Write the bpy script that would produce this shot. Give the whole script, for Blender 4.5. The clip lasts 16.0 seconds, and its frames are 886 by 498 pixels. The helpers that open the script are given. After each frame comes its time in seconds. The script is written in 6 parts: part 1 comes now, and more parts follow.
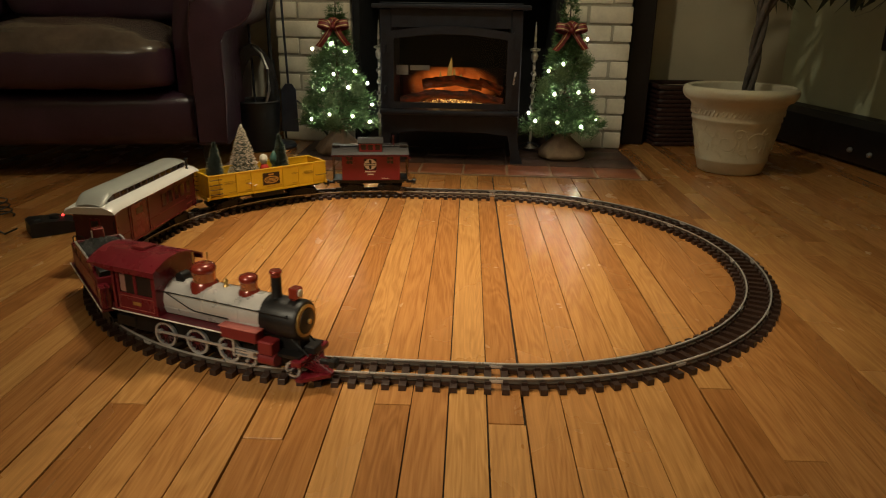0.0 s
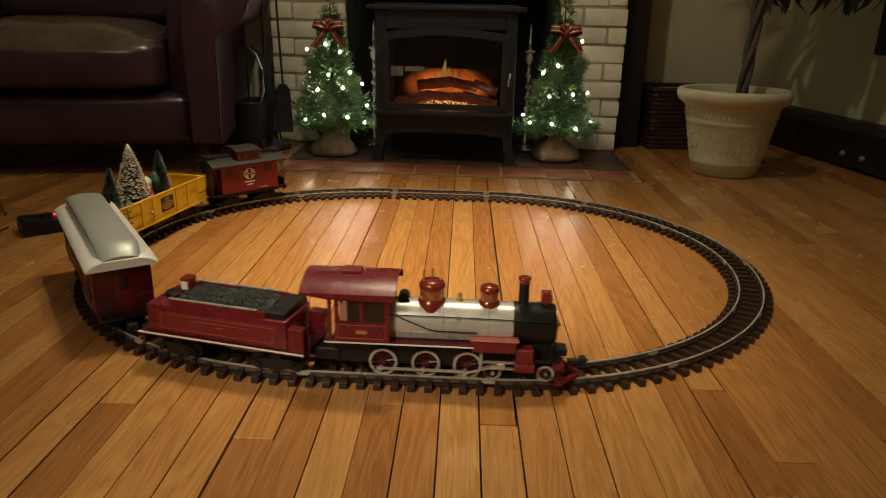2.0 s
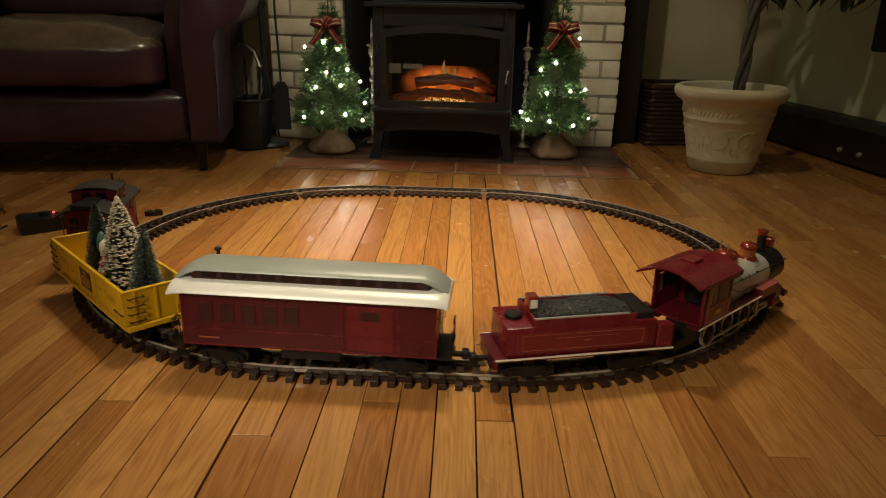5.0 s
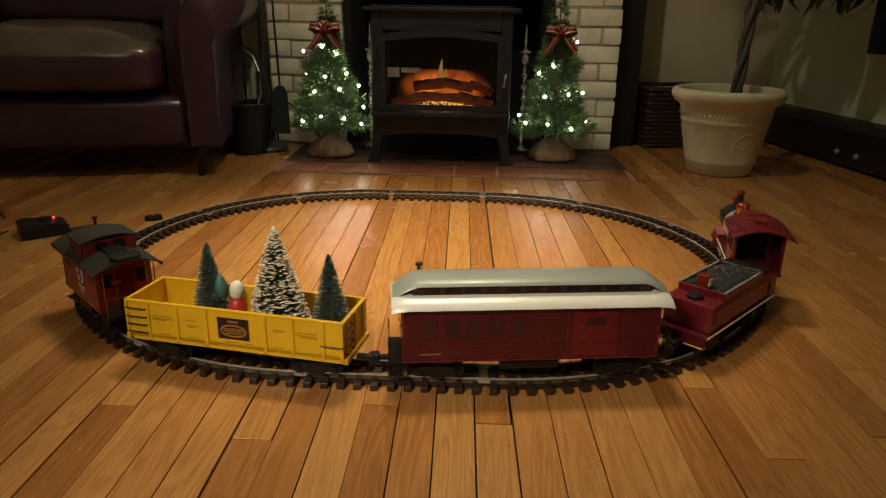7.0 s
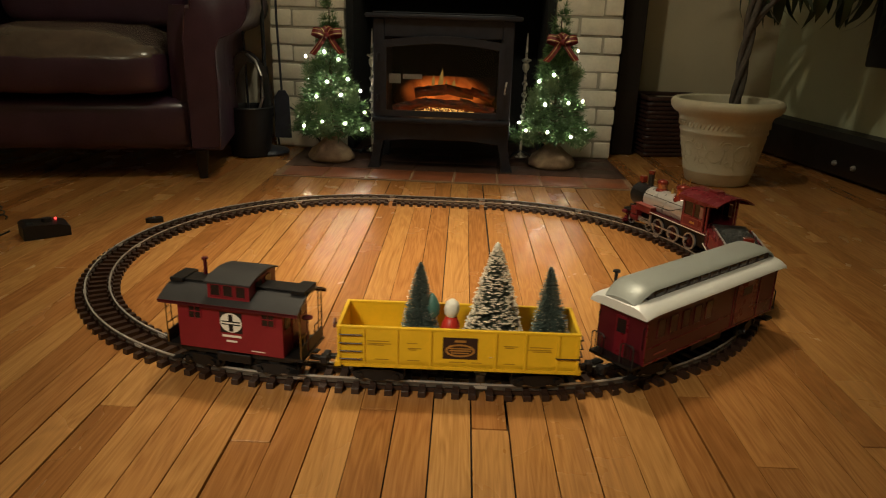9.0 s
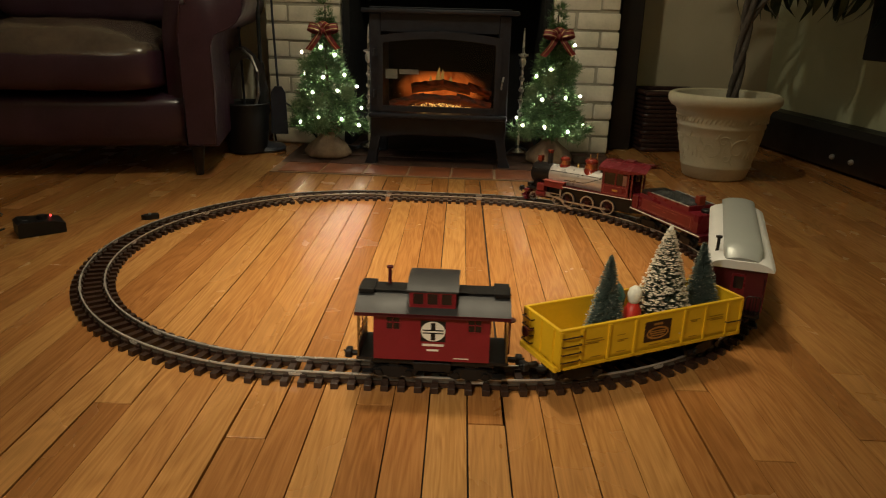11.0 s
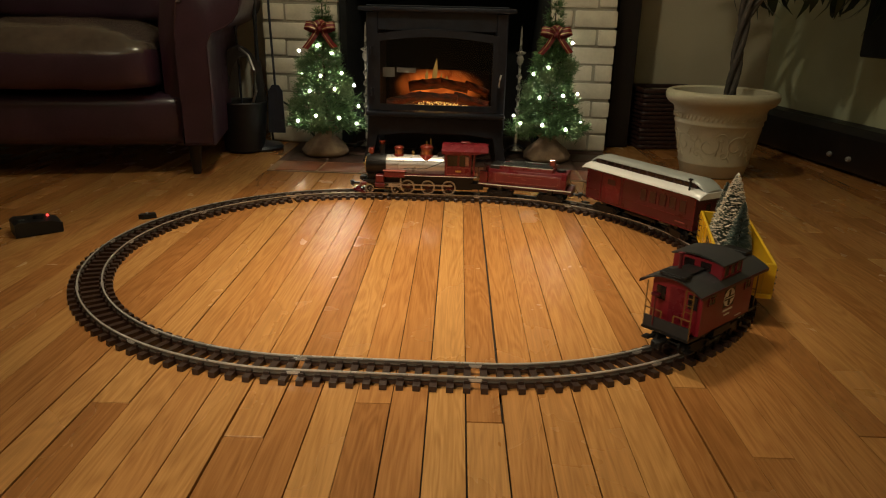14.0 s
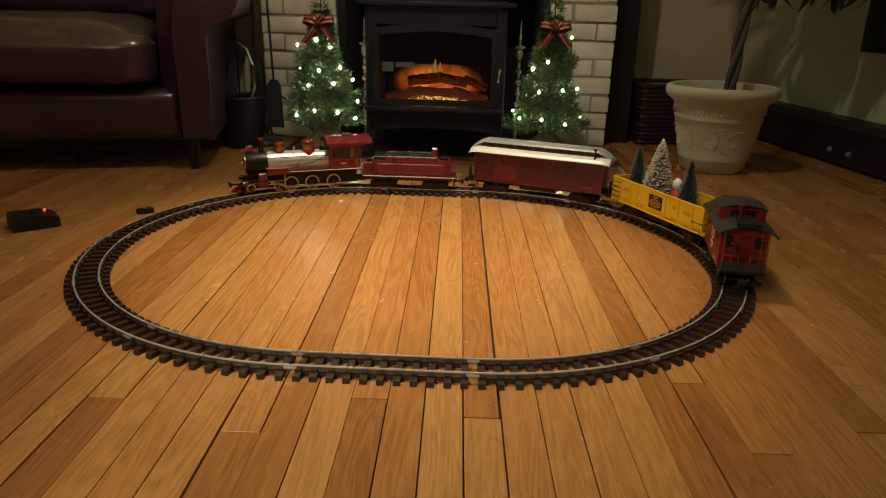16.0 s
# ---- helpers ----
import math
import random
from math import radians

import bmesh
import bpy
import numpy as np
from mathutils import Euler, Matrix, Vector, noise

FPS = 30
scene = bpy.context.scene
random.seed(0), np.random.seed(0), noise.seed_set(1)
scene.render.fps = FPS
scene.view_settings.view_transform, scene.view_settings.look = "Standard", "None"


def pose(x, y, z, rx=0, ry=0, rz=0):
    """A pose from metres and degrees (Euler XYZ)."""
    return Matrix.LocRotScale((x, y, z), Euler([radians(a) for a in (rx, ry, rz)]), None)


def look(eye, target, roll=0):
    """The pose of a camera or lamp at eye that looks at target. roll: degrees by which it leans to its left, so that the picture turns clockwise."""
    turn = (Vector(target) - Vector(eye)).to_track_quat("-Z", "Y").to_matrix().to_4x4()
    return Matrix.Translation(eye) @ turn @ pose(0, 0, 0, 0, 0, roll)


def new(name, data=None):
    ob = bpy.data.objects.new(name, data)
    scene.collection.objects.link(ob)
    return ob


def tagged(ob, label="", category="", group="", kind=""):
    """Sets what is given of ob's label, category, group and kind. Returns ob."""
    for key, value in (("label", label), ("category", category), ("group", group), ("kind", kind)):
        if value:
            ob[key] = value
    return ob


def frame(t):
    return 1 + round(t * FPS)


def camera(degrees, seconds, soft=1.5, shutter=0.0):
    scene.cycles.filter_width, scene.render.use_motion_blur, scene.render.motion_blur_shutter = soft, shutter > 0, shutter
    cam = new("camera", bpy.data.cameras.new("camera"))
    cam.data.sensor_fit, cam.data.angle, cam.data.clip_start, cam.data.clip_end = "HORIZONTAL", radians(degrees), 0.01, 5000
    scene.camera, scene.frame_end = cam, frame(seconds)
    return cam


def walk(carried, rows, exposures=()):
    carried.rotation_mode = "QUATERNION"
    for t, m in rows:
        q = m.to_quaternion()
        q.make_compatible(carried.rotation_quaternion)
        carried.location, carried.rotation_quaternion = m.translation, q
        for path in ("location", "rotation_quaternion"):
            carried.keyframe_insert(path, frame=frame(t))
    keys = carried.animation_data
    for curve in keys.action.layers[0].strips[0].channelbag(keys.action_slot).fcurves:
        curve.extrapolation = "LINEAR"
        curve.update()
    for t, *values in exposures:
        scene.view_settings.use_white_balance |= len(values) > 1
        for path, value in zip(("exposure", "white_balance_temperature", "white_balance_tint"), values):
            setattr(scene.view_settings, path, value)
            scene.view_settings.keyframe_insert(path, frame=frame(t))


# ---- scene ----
cam = camera(65.20, 16.0, soft=1.1, shutter=0.5)


def aim(x, y, z, pan, tilt, roll):
    """A pose of the hand-held camera: place, and degrees to the right, down and of lean."""
    p, q = radians(pan), radians(tilt)
    ahead = Vector((math.sin(p) * math.cos(q), math.cos(p) * math.cos(q), -math.sin(q)))
    return look((x, y, z), Vector((x, y, z)) + ahead, roll)


walk(cam, [
    (0.0, aim(0.0775, -1.6157, 0.5727, -1.84, 18.84, 0.87)),
    (0.5, aim(0.0777, -1.6134, 0.5695, -1.73, 18.69, 0.81)),
    (1.0, aim(0.0793, -1.6135, 0.5698, -1.63, 18.63, 0.95)),
    (1.5, aim(0.0802, -1.6138, 0.5705, -1.55, 18.64, 1.13)),
    (2.0, aim(0.0815, -1.6141, 0.5698, -1.41, 18.68, 1.25)),
    (2.5, aim(0.0819, -1.6132, 0.5686, -1.39, 18.75, 1.06)),
    (3.0, aim(0.0840, -1.6157, 0.5688, -1.42, 18.86, 1.39)),
    (3.5, aim(0.0833, -1.6157, 0.5704, -1.35, 18.93, 1.22)),
    (4.0, aim(0.0843, -1.6175, 0.5716, -1.38, 18.97, 1.14)),
    (6.5, aim(0.0877, -1.6247, 0.5768, -1.23, 18.80, 1.06)),
    (7.0, aim(0.0874, -1.6270, 0.5784, -1.29, 18.74, 0.92)),
    (7.5, aim(0.0868, -1.6288, 0.5790, -1.40, 18.72, 1.03)),
    (8.0, aim(0.0873, -1.6314, 0.5823, -1.33, 18.64, 1.47)),
    (8.5, aim(0.0871, -1.6375, 0.5843, -1.17, 18.44, 1.73)),
    (9.0, aim(0.0873, -1.6388, 0.5850, -1.19, 18.32, 1.73)),
    (11.5, aim(0.0933, -1.6340, 0.5805, -1.06, 18.65, 1.48)),
    (12.0, aim(0.0934, -1.6342, 0.5812, -1.01, 18.65, 1.56)),
    (12.5, aim(0.0935, -1.6342, 0.5809, -0.93, 18.58, 1.60)),
    (13.0, aim(0.0947, -1.6339, 0.5804, -0.96, 18.59, 1.37)),
    (13.5, aim(0.0947, -1.6333, 0.5792, -1.01, 18.67, 1.34)),
    (14.0, aim(0.0926, -1.6329, 0.5792, -0.90, 18.72, 1.34)),
    (14.5, aim(0.0947, -1.6319, 0.5777, -0.87, 18.76, 1.30)),
    (15.0, aim(0.0952, -1.6320, 0.5776, -0.88, 18.88, 1.08)),
    (15.5, aim(0.0967, -1.6310, 0.5776, -0.92, 19.03, 1.24)),
    (16.0, aim(0.0964, -1.6277, 0.5767, -0.88, 19.10, 1.40)),
])

# ---- light: the room's ceiling lamp, three warm shaded bulbs that throw down, and what leaks through the shades ----
world = bpy.data.worlds.new("night")
scene.world = world
world.use_nodes = True
world.node_tree.nodes["Background"].inputs[0].default_value = (0.25, 0.3, 0.4, 1)
world.node_tree.nodes["Background"].inputs[1].default_value = 0.01


def bulb(x, y, z, watts, colour, cone=0, size=0.045):
    data = bpy.data.lights.new("bulb_or_fill", "SPOT" if cone else "POINT")
    data.energy, data.color, data.shadow_soft_size = watts, colour, size
    if cone:
        data.spot_size, data.spot_blend = radians(cone), 1.0
    ob = new("bulb_or_fill", data)
    ob.location = (x, y, z)
    return tagged(ob, "warm light: ceiling lamp bulb or added fill", "lamp", "ceiling bulbs")


WARM, PALE = (1.0, 0.80, 0.535), (1.0, 0.92, 0.66)
bulb(-0.22, 0.02, 2.20, 86, WARM, 46)
bulb(0.12, -0.06, 2.20, 86, WARM, 46)
bulb(-0.04, 0.22, 2.20, 86, WARM, 46)
bulb(0.02, 0.05, 2.12, 29, PALE, size=0.03)
# added unseen fill from the room behind: spot on the floor before the rails, weak point
tilted = bulb(-0.85, -2.20, 1.50, 124, (1.0, 0.875, 0.63), 38, 0.20)
tilted.matrix_basis = look((-0.85, -2.20, 1.50), (0.03, -0.64, 0.04))
bulb(-1.00, -1.80, 2.20, 5, PALE, size=0.12)
scene.view_settings.exposure = 0.0


# ---- building tools ----
class Shape:
    """A bmesh that grows piece by piece."""

    def __init__(self):
        self.bm = bmesh.new()

    def faces(self, verts, quads, m=None):
        vs = [self.bm.verts.new(m @ Vector(v) if m else v) for v in verts]
        for q in quads:
            try:
                self.bm.faces.new([vs[i] for i in q])
            except ValueError:
                pass
        return self

    def box(self, x0, x1, y0, y1, z0, z1, bevel=0.0, seg=1, m=None):
        tmp = bmesh.new() if bevel else self.bm
        vs = [tmp.verts.new((x, y, z)) for z in (z0, z1) for y in (y0, y1) for x in (x0, x1)]
        for q in ((0, 2, 3, 1), (4, 5, 7, 6), (0, 1, 5, 4), (2, 6, 7, 3), (0, 4, 6, 2), (1, 3, 7, 5)):
            tmp.faces.new([vs[i] for i in q])
        if bevel:
            bmesh.ops.bevel(tmp, geom=tmp.edges[:], offset=bevel, segments=seg, affect="EDGES", profile=0.5)
            self.join(tmp, m)
        elif m:
            for v in vs:
                v.co = m @ v.co
        return self

    def join(self, tmp, m=None):
        tmp.verts.index_update()
        at = [self.bm.verts.new(m @ v.co if m else v.co) for v in tmp.verts]
        for f in tmp.faces:
            self.bm.faces.new([at[v.index] for v in f.verts])
        tmp.free()
        return self

    def rod(self, a, b, r0, r1=None, n=10):
        a, b = Vector(a), Vector(b)
        turn = (b - a).to_track_quat("Z", "Y").to_matrix()
        r1 = r0 if r1 is None else r1
        rings = [[self.bm.verts.new(p + turn @ Vector((r * math.cos(k * math.tau / n), r * math.sin(k * math.tau / n), 0)))
                  for k in range(n)] for p, r in ((a, r0), (b, r1))]
        for k in range(n):
            self.bm.faces.new((rings[0][k], rings[0][(k + 1) % n], rings[1][(k + 1) % n], rings[1][k]))
        self.bm.faces.new(rings[0][::-1]), self.bm.faces.new(rings[1])
        return self

    def lathe(self, profile, n=20, m=None):
        """profile: (radius, height) from bottom to top, about z."""
        rings = []
        for r, z in profile:
            ring = []
            for k in range(n):
                v = Vector((r * math.cos(k * math.tau / n), r * math.sin(k * math.tau / n), z))
                ring.append(self.bm.verts.new(m @ v if m else v))
            rings.append(ring)
        for a, b in zip(rings, rings[1:]):
            for k in range(n):
                self.bm.faces.new((a[k], a[(k + 1) % n], b[(k + 1) % n], b[k]))
        self.bm.faces.new(rings[0][::-1]), self.bm.faces.new(rings[-1])
        return self

    def tube(self, points, r, n=8, close=False):
        pts = [Vector(p) for p in points]
        rings = []
        for i, p in enumerate(pts):
            a = pts[i - 1] if i or close else p
            b = pts[(i + 1) % len(pts)] if i < len(pts) - 1 or close else p
            turn = (b - a).to_track_quat("Z", "Y").to_matrix()
            rings.append([self.bm.verts.new(p + turn @ Vector((r * math.cos(k * math.tau / n), r * math.sin(k * math.tau / n), 0))) for k in range(n)])
        for a, b in zip(rings, rings[1:] + (rings[:1] if close else [])):
            for k in range(n):
                self.bm.faces.new((a[k], a[(k + 1) % n], b[(k + 1) % n], b[k]))
        if not close:
            self.bm.faces.new(rings[0][::-1]), self.bm.faces.new(rings[-1])
        return self

    def prism(self, outline, a, b, axis="y", m=None):
        """An outline drawn out from a to b: (x, z) along y, (y, z) along x or (x, y) along z."""
        put = {"y": lambda p, d: (p[0], d, p[1]), "x": lambda p, d: (d, p[0], p[1]), "z": lambda p, d: (p[0], p[1], d)}[axis]
        rings = [[self.bm.verts.new(m @ Vector(put(p, d)) if m else put(p, d)) for p in outline] for d in (a, b)]
        n = len(outline)
        for k in range(n):
            self.bm.faces.new((rings[0][k], rings[0][(k + 1) % n], rings[1][(k + 1) % n], rings[1][k]))
        self.bm.faces.new(rings[0][::-1]), self.bm.faces.new(rings[1])
        return self


def part(name, shape, material, parent=None, label="", smooth=35, m=None):
    bm = shape.bm
    bmesh.ops.recalc_face_normals(bm, faces=bm.faces[:])
    me = bpy.data.meshes.new(name)
    bm.to_mesh(me)
    bm.free()
    me.materials.append(material)
    if smooth:
        me.shade_smooth()
        me.set_sharp_from_angle(angle=radians(smooth))
    ob = new(name, me)
    ob.parent = parent
    if m:
        ob.matrix_basis = m
    return tagged(ob, label)


def thing(name, m, label, category, group="", kind=""):
    ob = new(name)
    ob.matrix_basis = m
    return tagged(ob, label, category, group, kind)


def again(name, ob, parent, m=None):
    """Another object on the same mesh."""
    o = new(name, ob.data)
    o.parent = parent
    if m:
        o.matrix_basis = m
    return o


def structure(name, shape, material, label, smooth=0):
    return tagged(part(name, shape, material, None, label, smooth), kind="structure", category=name.split("_")[0])


# ---- materials ----
def paint(name, colour, rough=0.5, metal=0.0, vary=0.2, scale=25.0, bump=0.05, grain=180.0, coat=0.0, glow=None, wear=0.0, spec=0.5):
    """Colour with blotches and grain at two scales, fine relief, and rubbed or dusty patches."""
    mat = bpy.data.materials.new(name)
    mat.use_nodes = True
    nt = mat.node_tree
    b = nt.nodes["Principled BSDF"]
    geo = nt.nodes.new("ShaderNodeTexCoord")
    big, fine = nt.nodes.new("ShaderNodeTexNoise"), nt.nodes.new("ShaderNodeTexNoise")
    for nd, s in ((big, scale), (fine, grain)):
        nd.inputs["Scale"].default_value = s
        nd.inputs["Detail"].default_value = 4
        nt.links.new(geo.outputs["Object"], nd.inputs["Vector"])
    mix = nt.nodes.new("ShaderNodeMath")
    mix.operation = "MULTIPLY_ADD"
    nt.links.new(fine.outputs[0], mix.inputs[0])
    mix.inputs[1].default_value = 0.4
    nt.links.new(big.outputs[0], mix.inputs[2])
    ramp = nt.nodes.new("ShaderNodeValToRGB")
    ramp.color_ramp.elements[0].position, ramp.color_ramp.elements[1].position = 0.45, 0.95
    ramp.color_ramp.elements[0].color = (*[c * (1 - vary) for c in colour], 1)
    ramp.color_ramp.elements[1].color = (*[min(1, c * (1 + vary)) for c in colour], 1)
    nt.links.new(mix.outputs[0], ramp.inputs[0])
    nt.links.new(ramp.outputs[0], b.inputs["Base Color"])
    rr = nt.nodes.new("ShaderNodeMapRange")
    rr.inputs["To Min"].default_value, rr.inputs["To Max"].default_value = max(0.02, rough - 0.12 - wear), min(1, rough + 0.12 + wear)
    nt.links.new(big.outputs[0], rr.inputs["Value"])
    nt.links.new(rr.outputs[0], b.inputs["Roughness"])
    b.inputs["Metallic"].default_value = metal
    b.inputs["Coat Weight"].default_value = coat
    b.inputs["Coat Roughness"].default_value = 0.12
    b.inputs["Specular IOR Level"].default_value = spec
    if bump:
        bp = nt.nodes.new("ShaderNodeBump")
        bp.inputs["Strength"].default_value = bump
        bp.inputs["Distance"].default_value = 0.002
        nt.links.new(fine.outputs[0], bp.inputs["Height"])
        nt.links.new(bp.outputs[0], b.inputs["Normal"])
    if glow:
        b.inputs["Emission Color"].default_value = (*glow[0], 1)
        b.inputs["Emission Strength"].default_value = glow[1]
    return mat


def oak(name, tint=1.0):
    """Oiled oak strips: streaks along y, cathedral figure, each strip with a tone of its own."""
    mat = bpy.data.materials.new(name)
    mat.use_nodes = True
    nt = mat.node_tree
    nd, ln = nt.nodes.new, nt.links.new
    b = nt.nodes["Principled BSDF"]
    geo, info = nd("ShaderNodeNewGeometry"), nd("ShaderNodeObjectInfo")
    own = nd("ShaderNodeMath")
    own.operation = "ADD"
    ln(info.outputs["Random"], own.inputs[0]), ln(geo.outputs["Random Per Island"], own.inputs[1])
    fr = nd("ShaderNodeMath")
    fr.operation = "FRACT"
    ln(own.outputs[0], fr.inputs[0])
    shift = nd("ShaderNodeVectorMath")
    shift.operation = "MULTIPLY_ADD"
    cmb = nd("ShaderNodeCombineXYZ")
    for i in range(3):
        ln(fr.outputs[0], cmb.inputs[i])
    ln(cmb.outputs[0], shift.inputs[0])
    shift.inputs[1].default_value = (7.3, 31.7, 3.1)
    ln(geo.outputs["Position"], shift.inputs[2])

    def streak(sx, sy, detail, warp):
        mp = nd("ShaderNodeMapping")
        mp.inputs["Scale"].default_value = (sx, sy, sx)
        ln(shift.outputs[0], mp.inputs["Vector"])
        n = nd("ShaderNodeTexNoise")
        n.inputs["Scale"].default_value, n.inputs["Detail"].default_value, n.inputs["Distortion"].default_value = 1.0, detail, warp
        ln(mp.outputs[0], n.inputs["Vector"])
        return n

    pores, figure = streak(300, 11, 4, 0.3), streak(15, 1.5, 2, 0.9)
    rings = nd("ShaderNodeMath")
    rings.operation = "MULTIPLY"
    rings.inputs[1].default_value = 66
    ln(figure.outputs[0], rings.inputs[0])
    sine = nd("ShaderNodeMath")
    sine.operation = "SINE"
    ln(rings.outputs[0], sine.inputs[0])
    h = nd("ShaderNodeMath")
    h.operation = "MULTIPLY_ADD"
    h.inputs[1].default_value = 0.11
    soft = nd("ShaderNodeMath")
    soft.operation = "MULTIPLY_ADD"
    soft.inputs[1].default_value, soft.inputs[2].default_value = 0.8, 0.1
    ln(pores.outputs[0], soft.inputs[0])
    ln(sine.outputs[0], h.inputs[0]), ln(soft.outputs[0], h.inputs[2])
    ramp = nd("ShaderNodeValToRGB")
    ramp.color_ramp.elements[0].position, ramp.color_ramp.elements[1].position = 0.15, 0.78
    ramp.color_ramp.elements[0].color = (0.275 * tint, 0.121 * tint, 0.035 * tint, 1)
    ramp.color_ramp.elements[1].color = (0.47 * tint, 0.236 * tint, 0.079 * tint, 1)
    ln(h.outputs[0], ramp.inputs[0])
    tone = nd("ShaderNodeValToRGB")
    els = tone.color_ramp.elements
    els[0].color, els[1].color = (0.74, 0.62, 0.52, 1), (1.13, 1.16, 1.12, 1)
    e = els.new(0.45)
    e.color = (1.0, 0.91, 0.83, 1)
    ln(fr.outputs[0], tone.inputs[0])
    mul = nd("ShaderNodeMix")
    mul.data_type, mul.blend_type = "RGBA", "MULTIPLY"
    mul.inputs["Factor"].default_value = 1
    ln(ramp.outputs[0], mul.inputs["A"]), ln(tone.outputs[0], mul.inputs["B"])
    ln(mul.outputs["Result"], b.inputs["Base Color"])
    scuff = streak(3.1, 2.3, 5, 0.5)
    rr = nd("ShaderNodeMapRange")
    rr.inputs["From Min"].default_value, rr.inputs["From Max"].default_value = 0.3, 0.7
    rr.inputs["To Min"].default_value, rr.inputs["To Max"].default_value = 0.16, 0.32
    ln(scuff.outputs[0], rr.inputs["Value"]), ln(rr.outputs[0], b.inputs["Roughness"])
    bp = nd("ShaderNodeBump")
    bp.inputs["Strength"].default_value, bp.inputs["Distance"].default_value = 0.12, 0.001
    wave = streak(22, 3, 2, 0)
    hh = nd("ShaderNodeMath")
    hh.operation = "MULTIPLY_ADD"
    hh.inputs[1].default_value = 1.5
    ln(wave.outputs[0], hh.inputs[0]), ln(pores.outputs[0], hh.inputs[2])
    ln(hh.outputs[0], bp.inputs["Height"]), ln(bp.outputs[0], b.inputs["Normal"])
    return mat


OAK = oak("oiled_oak")
GAP = paint("dark_floor_gap", (0.02, 0.012, 0.006), 0.9)
TIE = paint("dark_brown_plastic", (0.030, 0.014, 0.009), 0.40, bump=0.2, grain=400)
RAIL_DARK = paint("dull_rail_side", (0.14, 0.12, 0.10), 0.40, 0.6, 0.2, 20)
RAIL = paint("bronzed_steel", (0.62, 0.59, 0.55), 0.30, 0.58, 0.12, 20)
MAROON = paint("maroon_plastic", (0.125, 0.008, 0.014), 0.28, 0, 0.12, 30)
MAROON_DARK = paint("dark_maroon_plastic", (0.072, 0.006, 0.011), 0.32, 0, 0.15, 30)
RED = paint("red_plastic", (0.185, 0.009, 0.016), 0.38, 0, 0.1, 30)
YELLOW = paint("yellow_plastic", (0.70, 0.42, 0.014), 0.4, 0, 0.08, 20)
BLACK = paint("black_plastic", (0.008, 0.007, 0.007), 0.42, 0, 0.3, 40, spec=0.35)
SILVER = paint("silver_boiler_paint", (0.56, 0.54, 0.52), 0.30, 0.45, 0.08, 30)
# coach lower roof: the light its edge catches is mixed into this silver
ROOF_LIT = paint("lit_silver_roof_paint", (0.74, 0.74, 0.72), 0.36, 0.10, 0.04, 12)
ROOF_GREY = paint("dark_grey_roof", (0.022, 0.021, 0.022), 0.5, 0, 0.15, 30)
STEEL = paint("bright_wheel_metal", (0.50, 0.50, 0.50), 0.30, 0.60, 0.15, 60)
IRON = paint("black_cast_iron", (0.0230, 0.0260, 0.0370), 0.42, 0.1, 0.25, 30, 0.1, 300, spec=0.35)
SOOT = paint("soot_black", (0.004, 0.004, 0.004), 0.9)
BRICK = paint("cream_painted_brick", (0.63, 0.575, 0.45), 0.55, 0, 0.12, 14, 0.5, 90)
MORTAR = paint("cream_painted_mortar", (0.34, 0.31, 0.24), 0.75, 0, 0.2, 20, 0.5, 120)
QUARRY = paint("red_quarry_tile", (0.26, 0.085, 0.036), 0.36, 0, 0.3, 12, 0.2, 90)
DARK_TILE = paint("dark_quarry_tile", (0.060, 0.030, 0.020), 0.5, 0, 0.4, 9, 0.2, 90)
GROUT = paint("pale_grout", (0.30, 0.18, 0.10), 0.8, 0, 0.25, 30, 0.3, 200)
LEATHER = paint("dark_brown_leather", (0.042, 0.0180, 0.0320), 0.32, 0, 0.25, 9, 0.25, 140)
CUSHION = paint("worn_highlit_leather", (0.080, 0.0580, 0.0440), 0.21, 0, 0.3, 7, 1.0, 34, spec=0.8)
POT = paint("pale_resin_pot", (0.50, 0.45, 0.32), 0.55, 0, 0.12, 8, 0.2, 150)
SOIL = paint("dark_soil", (0.02, 0.014, 0.009), 0.95, 0, 0.5, 60, 1, 200)
WALL = paint("olive_beige_wall_paint", (0.50, 0.44, 0.31), 0.7, 0, 0.06, 5, 0.1, 200)
WALL_CREAM = paint("cream_wall_paint", (0.78, 0.72, 0.57), 0.7, 0, 0.06, 5, 0.1, 200)
WALL_GREEN = paint("sage_wall_paint", (0.50, 0.52, 0.34), 0.7, 0, 0.06, 5, 0.1, 200)
CEIL = paint("white_ceiling_paint", (0.7, 0.68, 0.62), 0.8, 0, 0.04, 5)
DARKWOOD = paint("dark_stained_wood", (0.007, 0.0045, 0.004), 0.45, 0, 0.3, 12, 0.2, 150)

def spot(size, x, y, turn=0.18):
    """The axes of a corner of the room."""
    return pose(x, y, 0, 0, 0, turn) @ Matrix.Scale(size, 4)


FIRE = spot(1.0464, 0.0094, -0.0014) @ pose(0, 1.11, 0, 0, 0, -2.2)     # the axes of stove and chimney
TREES, POT_AT, SOFA_AT = spot(1.0485, 0.0109, 0.0027), spot(1.0524, 0.0089, 0.0080), spot(1.0124, -0.0044, 0.0043)
TOOLS, ALCOVE, SIDE = spot(1.0415, 0.0075, 0.0085), spot(1.0734, 0.0152, 0.0161), spot(0.9794, -0.0136, -0.0156)
EAST = spot(1.071, -0.0568, 0.0885, -2.57) @ pose(1.56, 1.66, 0, 0, 0, 10.3)

# ---- the railway loop: two half circles of 0.6 m joined by 0.3 m straights ----
HALF, RADIUS = 0.15, 0.60
LOOP = math.tau * RADIUS + 4 * HALF


